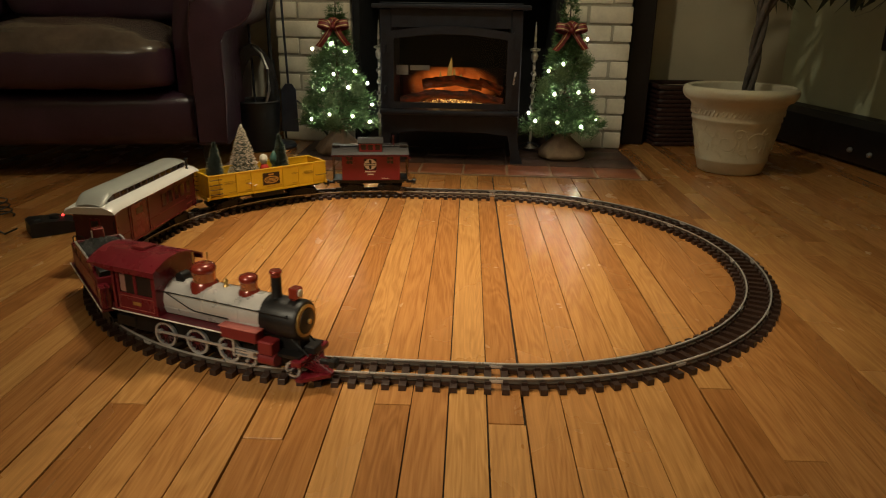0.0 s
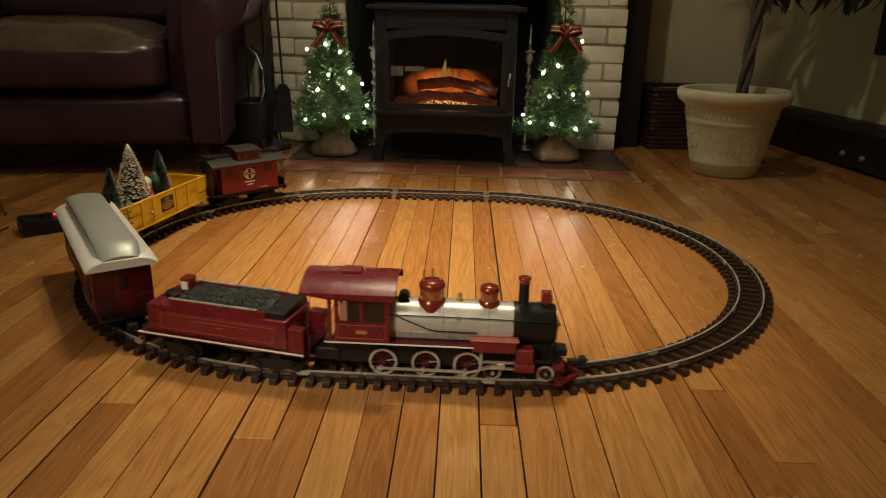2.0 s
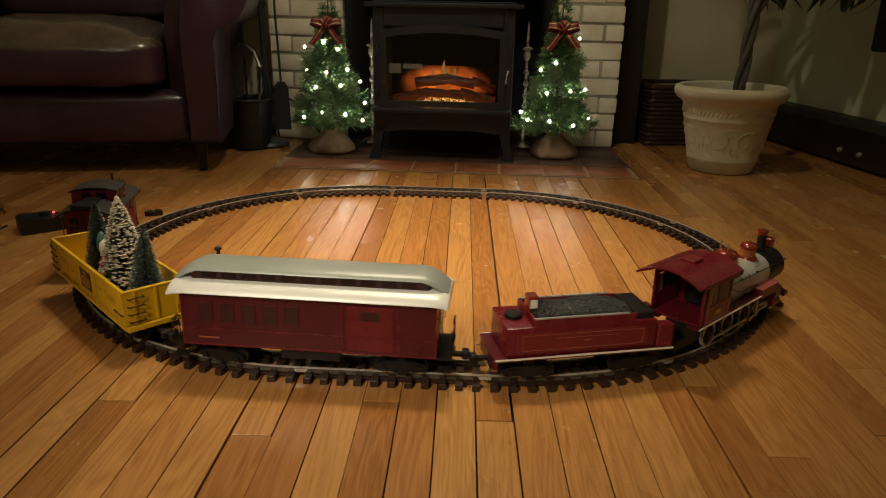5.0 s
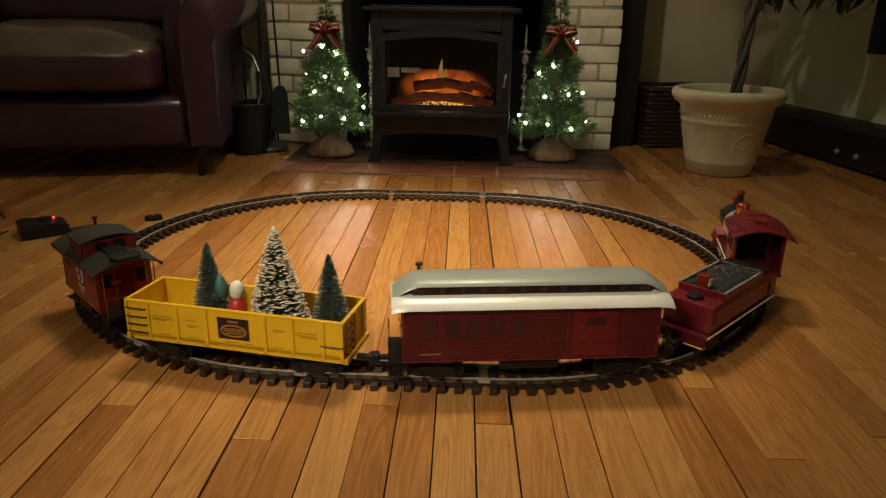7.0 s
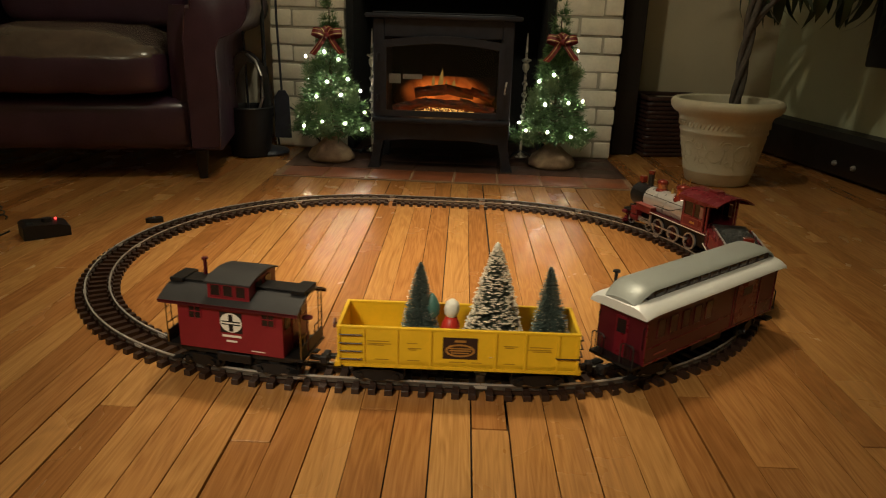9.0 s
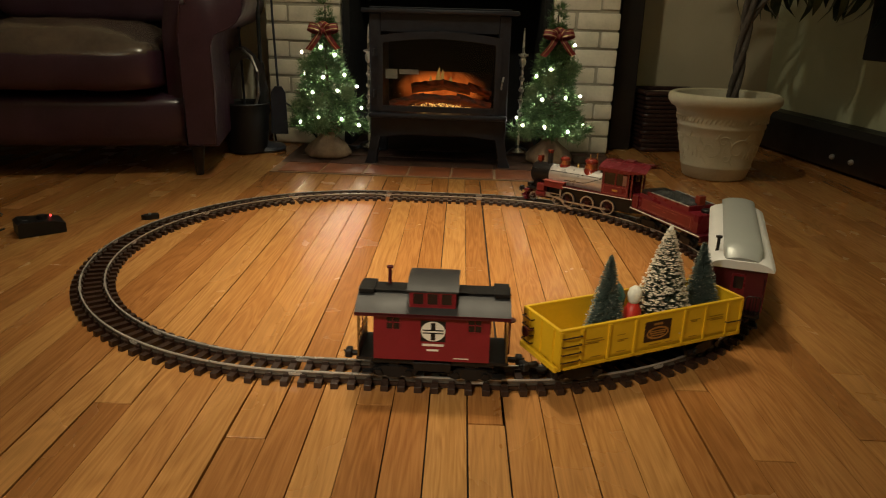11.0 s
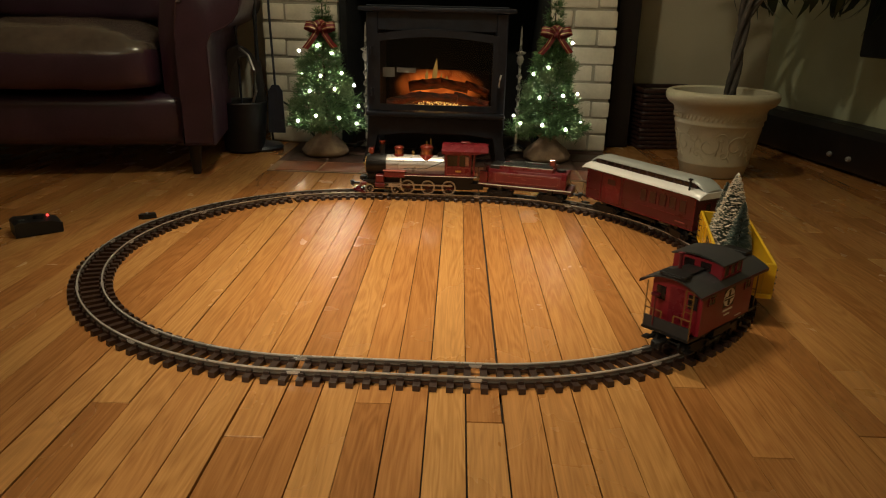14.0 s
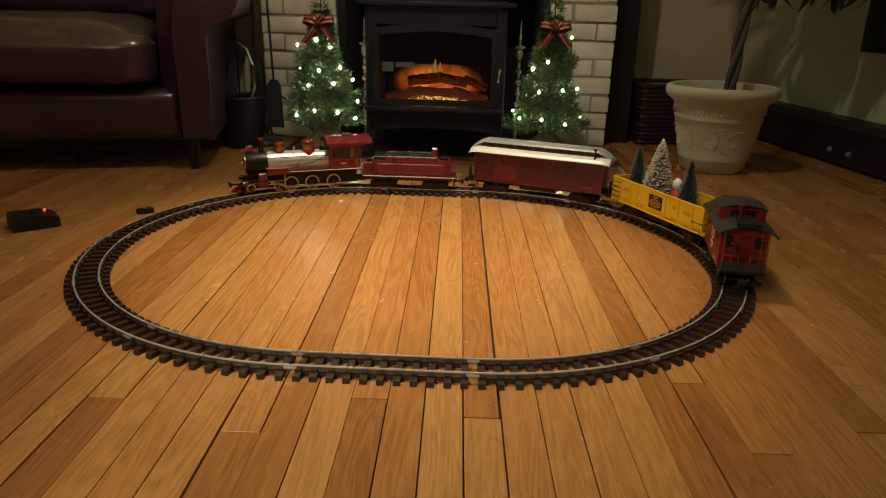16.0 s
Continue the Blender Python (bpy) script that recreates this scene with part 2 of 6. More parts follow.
TURN = -0.0247     # the loop lies a little askew to the floor strips


def along(s):
    """Place and heading at s metres, anticlockwise from the middle of the near straight."""
    s = (s + HALF) % LOOP
    bend = math.pi * RADIUS
    if s < 2 * HALF:
        x, y, h = s - HALF, -RADIUS, 0.0
    elif s < 2 * HALF + bend:
        h = (s - 2 * HALF) / RADIUS
        x, y = HALF + RADIUS * math.sin(h), -RADIUS * math.cos(h)
    elif s < 4 * HALF + bend:
        x, y, h = 3 * HALF + bend - s, RADIUS, math.pi
    else:
        h = math.pi + (s - 4 * HALF - bend) / RADIUS
        x, y = -HALF + RADIUS * math.sin(h), -RADIUS * math.cos(h)
    c, q = math.cos(TURN), math.sin(TURN)
    return x * c - y * q, x * q + y * c, h + TURN


def build_track():
    track = thing("model_railway_track", pose(0, 0, 0), "oval model railway track, bronzed rails on dark brown ties", "railway track")
    tie_shape = Shape()
    tie_shape.prism([(-0.0448, 0), (0.0448, 0), (0.0442, 0.0092), (0.0436, 0.0098), (-0.0436, 0.0098), (-0.0442, 0.0092)], -0.0060, 0.0060, "x")
    for side in (-1, 1):
        for way in (-1, 1):
            y0, y1 = sorted((side * 0.0242 + way * 0.0014, side * 0.0242 + way * 0.0062))
            tie_shape.box(-0.0048, 0.0048, y0, y1, 0.0096, 0.0148)
    first = None
    ends = [-HALF, HALF] + [HALF + math.pi * RADIUS * k / 6 for k in range(1, 7)]
    ends += [HALF * 3 + math.pi * RADIUS] + [HALF * 3 + math.pi * RADIUS * (1 + k / 6) for k in range(1, 7)]
    for a, b in zip(ends, ends[1:]):
        sh = Shape()
        steps = 2 if abs(b - a - 2 * HALF) < 0.001 else 10
        profile = ((-0.0030, 0.0105), (0.0030, 0.0105), (0.0030, 0.0115), (0.0009, 0.0125), (0.0009, 0.0170), (0.0016, 0.0176),
                   (0.0016, 0.0198), (-0.0016, 0.0198), (-0.0016, 0.0176), (-0.0009, 0.0170), (-0.0009, 0.0125), (-0.0030, 0.0115))
        for side in (-0.0242, 0.0242):
            rings = []
            for k in range(steps + 1):
                s = a + 0.0006 + (b - a - 0.0012) * k / steps
                x, y, h = along(s)
                nx, ny = -math.sin(h), math.cos(h)
                rings.append([sh.bm.verts.new((x + nx * (side + u), y + ny * (side + u), w)) for u, w in profile])
            for p, q in zip(rings, rings[1:]):
                for k in range(12):
                    f = sh.bm.faces.new((p[k], p[(k + 1) % 12], q[(k + 1) % 12], q[k]))
                    f.material_index = 0 if k in (5, 6, 7) else 1
            sh.bm.faces.new(rings[0]), sh.bm.faces.new(rings[-1][::-1])
            # fishplate at the joint
            x, y, h = along(a)
            m = pose(x, y, 0, 0, 0, math.degrees(h))
            sh.box(-0.011, 0.011, side + 0.0016, side + 0.0030, 0.0122, 0.0168, m=m)
            sh.box(-0.011, 0.011, side - 0.0030, side - 0.0016, 0.0122, 0.0168, m=m)
        section = part("track_section", sh, RAIL, track, "steel rails with bright heads and dark sides", 30)
        section.data.materials.append(RAIL_DARK)
        # side stringers that join the ties
        web = Shape()
        for side in (-0.0242, 0.0242):
            for k in range(steps):
                s, e = a + 0.012 + (b - a - 0.024) * k / steps, a + 0.012 + (b - a - 0.024) * (k + 1) / steps
                (x0, y0, h0), (x1, y1, h1) = along(s), along(e)
                vs = []
                for x, y, h in ((x0, y0, h0), (x1, y1, h1)):
                    nx, ny = -math.sin(h), math.cos(h)
                    vs += [(x + nx * (side + u), y + ny * (side + u), w) for u, w in ((-0.003, 0.002), (0.003, 0.002), (0.003, 0.0085), (-0.003, 0.0085))]
                web.faces(vs, [(0, 1, 5, 4), (1, 2, 6, 5), (2, 3, 7, 6), (3, 0, 4, 7)])
        tagged(part("stringer", web, TIE, section, "", 0), kind="stuff")
        for k in range(11):
            x, y, h = along(a + (b - a) * (k + 0.5) / 11)
            m = pose(x, y, 0, 0, 0, math.degrees(h))
            if first is None:
                first = part("tie", tie_shape, TIE, section, "dark brown plastic tie", 0, m)
            else:
                again("tie", first, section, m)
    return track


build_track()

# ---- the train ----
GOLD = paint("worn_gilt", (0.55, 0.36, 0.12), 0.35, 0.8, 0.2, 60)
COPPER = paint("copper_red_dome", (0.20, 0.022, 0.012), 0.22, 0.25, 0.12, 40, coat=0.5)
COPPER_BAND = paint("polished_copper_band", (0.50, 0.20, 0.09), 0.25, 0.7, 0.1, 40)
BLIND = paint("rose_grey_shade", (0.30, 0.15, 0.12), 0.5, 0, 0.1, 40)
WHITE = paint("cream_white_paint", (0.72, 0.68, 0.60), 0.4, 0, 0.06, 40)
PANEL = paint("brick_red_panel", (0.145, 0.013, 0.014), 0.36, 0, 0.12, 40)
DIM_PRINT = paint("faded_rose_print", (0.30, 0.075, 0.06), 0.5, 0, 0.2, 90)
BROWN_PRINT = paint("brown_print", (0.16, 0.075, 0.01), 0.5, 0, 0.2, 90)
PANE = paint("smoked_window_pane", (0.016, 0.010, 0.010), 0.12, 0, 0.2, 20)
ROOF_DULL = paint("dull_silver_roof_paint", (0.33, 0.35, 0.33), 0.38, 0.15, 0.05, 12)
CLERE = paint("dark_brown_clerestory", (0.030, 0.010, 0.010), 0.4, 0, 0.2, 30)
COACH_PANE = paint("dark_maroon_pane", (0.040, 0.012, 0.014), 0.16, 0, 0.2, 20)
PLATE = paint("dark_brown_plate", (0.022, 0.009, 0.008), 0.4, 0, 0.2, 40)
FAINT_PRINT = paint("faint_brown_print", (0.34, 0.19, 0.012), 0.5, 0, 0.2, 90)
WHEEL_BLACK = paint("blackened_wheel_metal", (0.03, 0.028, 0.026), 0.4, 0.5, 0.3, 60)
COAL = paint("glossy_coal", (0.034, 0.036, 0.036), 0.14, 0, 0.4, 150, 0.8, 500)
TRUCKS, WHEELS, RODS = [], [], []
AXLE_LOW = 0.0198


def wheelset(parent, x, r, tread, spokes=0, label="", crank=0.0):
    """An axle with two wheels; the driving wheels have bright rims and spokes."""
    sh = Shape()
    sh.rod((0, -0.026, 0), (0, 0.026, 0), 0.0022, n=8)
    turn = Matrix.Rotation(-math.pi / 2, 4, "X")
    for side in (-1, 1):
        m = Matrix.Translation((0, side * 0.0235, 0)) @ turn
        if spokes:
            rim = [(r - 0.0042, -0.0028), (r, -0.0028), (r, 0.0028), (r - 0.0042, 0.0028)]
            n = 28
            rings = [[sh.bm.verts.new(m @ Vector((q * math.cos(k * math.tau / n), q * math.sin(k * math.tau / n), w))) for k in range(n)] for q, w in rim]
            for a, b in zip(rings, rings[1:] + rings[:1]):
                for k in range(n):
                    sh.bm.faces.new((a[k], a[(k + 1) % n], b[(k + 1) % n], b[k]))
        else:
            sh.lathe([(0.002, -0.003), (r * 0.72, -0.0026), (r + 0.0014, -0.0026), (r + 0.0012, -0.001), (r, 0.0), (r - 0.0003, 0.0028), (r * 0.8, 0.0029), (r * 0.72, 0.0012), (0.003, 0.002)], 18, m)
    ob = part("wheelset", sh, tread, parent, label, 35, pose(x, 0, r + AXLE_LOW))
    if spokes:
        for side in (-1, 1):
            y = side * 0.0235
            hub = Shape().rod((0, y - 0.003, 0), (0, y + 0.003, 0), 0.0055, n=12)
            for k in range(spokes):
                a = k * math.tau / spokes
                hub.rod((0, y, 0), ((r - 0.003) * math.cos(a), y, (r - 0.003) * math.sin(a)), 0.0011, n=5)
            part("spokes", hub, MAROON_DARK, ob, "dark red wheel spokes")
            part("crank_pin", Shape().rod((crank, side * 0.025, 0), (crank, side * 0.034, 0), 0.003, n=10), STEEL, ob, "bright crank pin")
    WHEELS.append((ob, x, r))
    return ob


def truck(parent, x, gap=0.03):
    sh = Shape()
    for side in (-1, 1):
        y0, y1 = sorted((side * 0.030, side * 0.037))
        sh.prism([(-gap - 0.012, 0.030), (-gap - 0.012, 0.038), (-gap + 0.006, 0.044), (gap - 0.006, 0.044), (gap + 0.012, 0.038), (gap + 0.012, 0.030),
                  (gap - 0.006, 0.029), (0.008, 0.024), (-0.008, 0.024), (-gap + 0.006, 0.029)], y0, y1)
        for k in (-1, 1):
            sh.rod((k * gap, side * 0.036, 0.0333), (k * gap, side * 0.041, 0.0333), 0.0055, n=10)
    sh.box(-0.008, 0.008, -0.034, 0.034, 0.036, 0.056)
    ob = part("truck", sh, BLACK, parent, "black plastic truck frame", 35, pose(x, 0, 0))
    wheelset(ob, -gap, 0.0135, WHEEL_BLACK)
    wheelset(ob, gap, 0.0135, WHEEL_BLACK)
    TRUCKS.append((ob, x))
    return ob


def coupler(parent, x, way):
    sh = Shape()
    a, b = sorted((x, x + way * 0.026))
    sh.box(a, b, -0.005, 0.005, 0.043, 0.050, 0.001)
    sh.box(x + way * 0.026 - 0.006, x + way * 0.026 + 0.006, -0.009, 0.009, 0.040, 0.055, 0.002)
    sh.rod((x + way * 0.022, 0.006, 0.036), (x + way * 0.034, -0.003, 0.052), 0.0018, n=6)
    return part("coupler", sh, BLACK, parent, "black knuckle coupler")


def arch(half, low, high, n=12):
    """Outline of a shallow round roof, (y, z) from eave to eave."""
    return [(half * (-1 + 2 * k / n), low + (high - low) * (1 - (-1 + 2 * k / n) ** 2)) for k in range(n + 1)]


def shell_roof(sh, half, low, high, x0, x1, thick=0.003, n=12):
    top = arch(half, low, high, n)
    sh.prism(top + [(y, z - thick) for y, z in reversed(top)], x0, x1, "x")


def window(parent, x, y, z, w, h, side, frame_mat, name="window", mull=True, glazing=None):
    """A small window let into a side, glazed and framed."""
    f = Shape()
    t = 0.0016
    y0, y1 = sorted((y, y + side * 0.0016))
    for a in ((x - w / 2 - t, x + w / 2 + t, z + h / 2, z + h / 2 + t), (x - w / 2 - t, x + w / 2 + t, z - h / 2 - t, z - h / 2),
              (x - w / 2 - t, x - w / 2, z - h / 2, z + h / 2), (x + w / 2, x + w / 2 + t, z - h / 2, z + h / 2)):
        f.box(a[0], a[1], y0, y1, a[2], a[3])
    if mull:
        f.box(x - w / 2, x + w / 2, y0, y1, z - t / 2, z + t / 2)
        f.box(x - t / 3, x + t / 3, y0, y1, z - h / 2, z + h / 2)
    fr = part(name, f, frame_mat, parent, "", 0)
    y0, y1 = sorted((y + side * 0.0002, y + side * 0.0009))
    part("pane", Shape().box(x - w / 2, x + w / 2, y0, y1, z - h / 2, z + h / 2), glazing or PANE, fr, "dark smoked pane", 0)
    return fr


def grab(sh, pts, r=0.0009):
    sh.tube(pts, r, 6)


# locomotive ------------------------------------------------------------
def build_locomotive():
    ob = thing("steam_locomotive", pose(0, 0, 0), "toy steam locomotive with silver boiler and maroon cab on rails", "locomotive")
    zc, r = 0.114, 0.0345
    lie = Matrix.Rotation(math.pi / 2, 4, "Y")
    sh = Shape()
    sh.lathe([(r * 0.9, -0.062), (r, -0.060), (r, 0.025), (r + 0.0008, 0.026), (r + 0.0008, 0.030), (r, 0.031), (r, 0.098), (r + 0.0008, 0.099), (r + 0.0008, 0.104), (r, 0.105), (r - 0.001, 0.146)], 36,
             Matrix.Translation((0, 0, zc)) @ lie)
    part("boiler", sh, SILVER, ob, "silver painted boiler barrel")
    sh = Shape().lathe([(r - 0.001, 0.144), (r, 0.145), (r, 0.208), (r - 0.003, 0.213), (r * 0.62, 0.2135), (r * 0.6, 0.217), (r * 0.2, 0.219), (0.002, 0.221)], 36, Matrix.Translation((0, 0, zc)) @ lie)
    part("smokebox", sh, BLACK, ob, "black smokebox")
    sh = Shape().lathe([(r * 0.80, 0.2125), (r * 0.80, 0.2155), (r * 0.66, 0.2165), (r * 0.64, 0.2130)], 30, Matrix.Translation((0, 0, zc)) @ lie)
    sh.rod((0.219, 0, zc), (0.223, 0, zc), 0.004, n=10)
    part("smokebox_door_ring", sh, GOLD, ob, "dull gilt door ring")
    # firebox and belly
    sh = Shape().prism([(-0.030, 0.092), (0.030, 0.092), (0.034, 0.104), (-0.034, 0.104)], -0.056, 0.142, "x")
    part("boiler_belly", sh, SILVER, ob, "silver boiler underside")
    sh = Shape().box(-0.15, 0.145, -0.019, 0.019, 0.036, 0.088, 0.002)
    sh.box(0.14, 0.21, -0.016, 0.016, 0.048, 0.088, 0.002)
    sh.box(-0.185, -0.14, -0.022, 0.022, 0.040, 0.062, 0.002)
    part("chassis", sh, BLACK, ob, "black frame")
    # cab
    sh = Shape()
    hw = 0.050
    for side in (-1, 1):
        y0, y1 = sorted((side * hw, side * (hw - 0.003)))
        sh.box(-0.142, -0.054, y0, y1, 0.092, 0.124)
        sh.box(-0.142, -0.054, y0, y1, 0.160, 0.176)
        for a, b in ((-0.142, -0.136), (-0.102, -0.096), (-0.062, -0.054)):
            sh.box(a, b, y0, y1, 0.124, 0.160)
    sh.box(-0.057, -0.054, -hw + 0.003, hw - 0.003, 0.092, 0.178)
    sh.box(-0.150, -0.054, -hw, hw, 0.088, 0.092)
    gable = [(y, 0.1745 + 0.019 * (1 - (y / 0.060) ** 2) - 0.0032) for y in [-0.050 + 0.010 * k for k in range(11)]]
    sh.prism([(-0.050, 0.1702)] + gable + [(0.050, 0.1702)], -0.0575, -0.0535, "x")
    part("cab", sh, MAROON, ob, "maroon cab sides", 0)
    for side in (-1, 1):
        part("cab_post", Shape().box(-0.1535, -0.1480, side * 0.0470 - 0.0018, side * 0.0470 + 0.0018, 0.092, 0.178), MAROON, ob, "maroon rear cab post", 0)
    for side in (-1, 1):
        y0, y1 = sorted((side * (hw - 0.0022), side * (hw - 0.0012)))
        part("window_pane", Shape().box(-0.096, -0.062, y0, y1, 0.124, 0.160), PANE, ob, "dark cab window", 0)
        part("window_blind", Shape().box(-0.134, -0.122, y0, y1, 0.126, 0.157), BLIND, ob, "rose-grey cab window shade", 0)
        part("window_pane", Shape().box(-0.122, -0.102, y0, y1, 0.124, 0.160), PANE, ob, "dark cab window", 0)
        y0, y1 = sorted((side * hw, side * (hw + 0.0009)))
        f = Shape()
        for a in ((-0.138, -0.060, 0.1185, 0.1195), (-0.138, -0.060, 0.0955, 0.0965), (-0.138, -0.137, 0.0965, 0.1185), (-0.061, -0.060, 0.0965, 0.1185)):
            f.box(a[0], a[1], y0, y1, a[2], a[3])
        part("panel_line", f, DIM_PRINT, ob, "faded lining", 0)
        part("number_bar", Shape().box(-0.108, -0.090, y0, y1, 0.104, 0.110), GOLD, ob, "faded gilt number bar", 0)
    sh = Shape()
    shell_roof(sh, 0.060, 0.1745, 0.1935, -0.196, -0.044, 0.003, 14)
    part("cab_roof", sh, MAROON, ob, "glossy maroon curved cab roof")
    for side in (-1, 1):
        y0, y1 = sorted((side * 0.0575, side * 0.0602))
        part("roof_eave", Shape().prism([(-0.150, 0.1655), (-0.044, 0.1655), (-0.044, 0.1752), (-0.196, 0.1752), (-0.196, 0.1725)], y0, y1), MAROON, ob, "maroon roof eave", 0)
    sh = Shape().box(-0.135, -0.105, -0.014, 0.014, 0.192, 0.198, 0.001)
    part("roof_hatch", sh, PANEL, ob)
    part("backhead", Shape().box(-0.075, -0.058, -0.03, 0.03, 0.092, 0.150, 0.006), BLACK, ob, "black boiler backhead")
    # running boards with white edges
    for side in (-1, 1):
        y0, y1 = sorted((side * 0.028, side * 0.050))
        part("running_board", Shape().box(-0.160, 0.082, y0, y1, 0.0860, 0.0895), MAROON_DARK, ob, "dark red footplate", 0)
        y0, y1 = sorted((side * 0.050, side * 0.0518))
        e = Shape().box(-0.160, 0.082, y0, y1, 0.0872, 0.0890)
        part("edge_strip", e, WHITE, ob, "white footplate edge", 0)
        y0, y1 = sorted((side * 0.028, side * 0.0515))
        part("side_tank", Shape().box(0.079, 0.150, y0, y1, 0.0800, 0.1000, 0.0015), PANEL, ob, "red side tank")
        y0, y1 = sorted((side * 0.0300, side * 0.0530))
        part("tank_lid", Shape().box(0.076, 0.153, y0, y1, 0.1000, 0.1018, 0.0005), DIM_PRINT, ob, "pale red lid with worn edge")
        # cylinder, valve chest
        y0, y1 = sorted((side * 0.024, side * 0.049))
        part("cylinder", Shape().box(0.150, 0.178, y0, y1, 0.062, 0.086, 0.002).rod((0.148, side * 0.037, 0.052), (0.180, side * 0.037, 0.052), 0.0115, n=16), PANEL, ob, "red cylinder block")
        g = Shape()
        for z in (0.0575, 0.0465):
            g.box(0.095, 0.150, side * 0.037 - 0.0025, side * 0.037 + 0.0025, z - 0.0012, z + 0.0012)
        g.box(0.092, 0.096, side * 0.037 - 0.003, side * 0.037 + 0.003, 0.042, 0.075)
        part("crosshead_guide", g, STEEL, ob, "bright crosshead guide bars", 0)
        h = Shape()
        grab(h, [(-0.054, side * 0.037, 0.134), (0.04, side * 0.037, 0.134), (0.205, side * 0.037, 0.132)], 0.0009)
        for x in (0.02, 0.085, 0.145, 0.2):
            h.rod((x, side * 0.030, 0.131), (x, side * 0.038, 0.1335), 0.0011, n=6)
        grab(h, [(-0.045, side * 0.036, 0.132), (0.005, side * 0.0375, 0.112), (0.018, side * 0.0375, 0.109), (0.085, side * 0.037, 0.108)], 0.0011)
        part("handrail", h, BLACK, ob, "thin boiler pipe and handrail")
        st = Shape().box(0.18, 0.184, side * 0.02 - 0.003, side * 0.02 + 0.003, 0.088, 0.09)
        st.rod((0.190, side * 0.020, 0.092), (0.228, side * 0.018, 0.060), 0.0014, n=6)
        part("smokebox_brace", st, BLACK, ob)
    # domes, stack, lamp, bell
    for x, rr, z0, z1 in ((0.010, 0.0235, 0.135, 0.186), (0.104, 0.0175, 0.138, 0.180)):
        h = z1 - z0
        d = Shape().lathe([(rr * 1.18, z0), (rr * 1.08, z0 + h * 0.10), (rr * 1.02, z0 + h * 0.24), (rr * 0.86, z0 + h * 0.34)], 24)
        d.lathe([(rr * 0.86, z0 + h * 0.66), (rr * 0.93, z0 + h * 0.70), (rr * 0.93, z0 + h * 0.80), (rr * 0.80, z0 + h * 0.90), (rr * 0.50, z0 + h * 0.955), (rr * 0.16, z0 + h * 0.97), (rr * 0.14, z0 + h), (0.002, z0 + h * 1.01)], 24)
        dome = part("dome", d, COPPER, ob, "glossy copper red dome", 40, pose(x, 0, 0))
        part("dome_band", Shape().lathe([(rr * 0.84, z0 + h * 0.33), (rr * 0.84, z0 + h * 0.67)], 24), COPPER_BAND, dome, "polished copper band")
    part("whistle", Shape().rod((0.010, 0.012, 0.184), (0.010, 0.012, 0.199), 0.0016, n=8), GOLD, ob, "small brass whistle")
    part("safety_valve", Shape().rod((-0.003, -0.008, 0.183), (-0.003, -0.008, 0.203), 0.0014, n=8), GOLD, ob, "thin brass valve")
    s = Shape().lathe([(0.0135, 0.138), (0.0105, 0.146), (0.0085, 0.150), (0.0088, 0.184)], 20)
    stack = part("smokestack", s, BLACK, ob, "black smokestack", 35, pose(0.160, 0, 0))
    part("stack_cap", Shape().lathe([(0.0090, 0.183), (0.0090, 0.187), (0.0106, 0.189), (0.0108, 0.192), (0.0095, 0.194), (0.0065, 0.1942)], 20), COPPER, stack, "red flared cap")
    lamp = part("headlamp", Shape().box(0.188, 0.205, -0.009, 0.009, 0.151, 0.170, 0.0015).box(0.192, 0.200, -0.006, 0.006, 0.145, 0.152), COPPER, ob, "red box headlamp")
    part("lens", Shape().rod((0.2045, 0, 0.161), (0.2065, 0, 0.161), 0.0065, n=16), WHITE, lamp, "pale lamp lens")
    b = Shape().lathe([(0.0065, 0.146), (0.005, 0.149), (0.003, 0.153), (0.0045, 0.156), (0.002, 0.162)], 14, pose(0.056, 0, 0))
    part("bell", b, GOLD, ob, "small brass bell")
    t = Shape().rod((-0.036, -0.010, 0.152), (-0.036, 0.010, 0.152), 0.009, n=16).box(-0.044, -0.026, -0.012, 0.012, 0.143, 0.148)
    part("dynamo", t, BLACK, ob, "black turbo generator")
    # pilot and front
    for k in range(-4, 5):
        part("pilot_slat", Shape().rod((0.258 - abs(k) * 0.004, k * 0.0016, 0.026), (0.222, k * 0.0085, 0.052), 0.0019, n=5), MAROON, ob)
    p = Shape()
    p.prism([(0.216, -0.042), (0.226, -0.042), (0.260, -0.006), (0.260, 0.006), (0.226, 0.042), (0.216, 0.042)], 0.022, 0.028, "z")
    p.box(0.210, 0.228, -0.045, 0.045, 0.050, 0.060, 0.0015)
    part("pilot", p, MAROON, ob, "dark red slatted pilot")
    part("pilot_deck", Shape().box(0.175, 0.222, -0.036, 0.036, 0.058, 0.064).box(0.215, 0.236, -0.012, 0.012, 0.060, 0.074, 0.002), BLACK, ob, "black front deck")
    coupler(ob, 0.238, 1)
    # wheels
    for x in (-0.068, 0.003, 0.072):
        wheelset(ob, x, 0.0238, STEEL, 12, "bright-rimmed spoked driving wheels", 0.010)
    lead = part("lead_truck", Shape().box(0.10, 0.215, -0.008, 0.008, 0.030, 0.040, 0.001).box(0.10, 0.112, -0.034, 0.034, 0.030, 0.036).box(0.196, 0.208, -0.034, 0.034, 0.030, 0.036), BLACK, ob, "black leading truck")
    wheelset(lead, 0.114, 0.0145, STEEL, 8, "small spoked pilot wheels", 0.0)
    wheelset(lead, 0.201, 0.0145, STEEL, 8, "small spoked pilot wheels", 0.0)
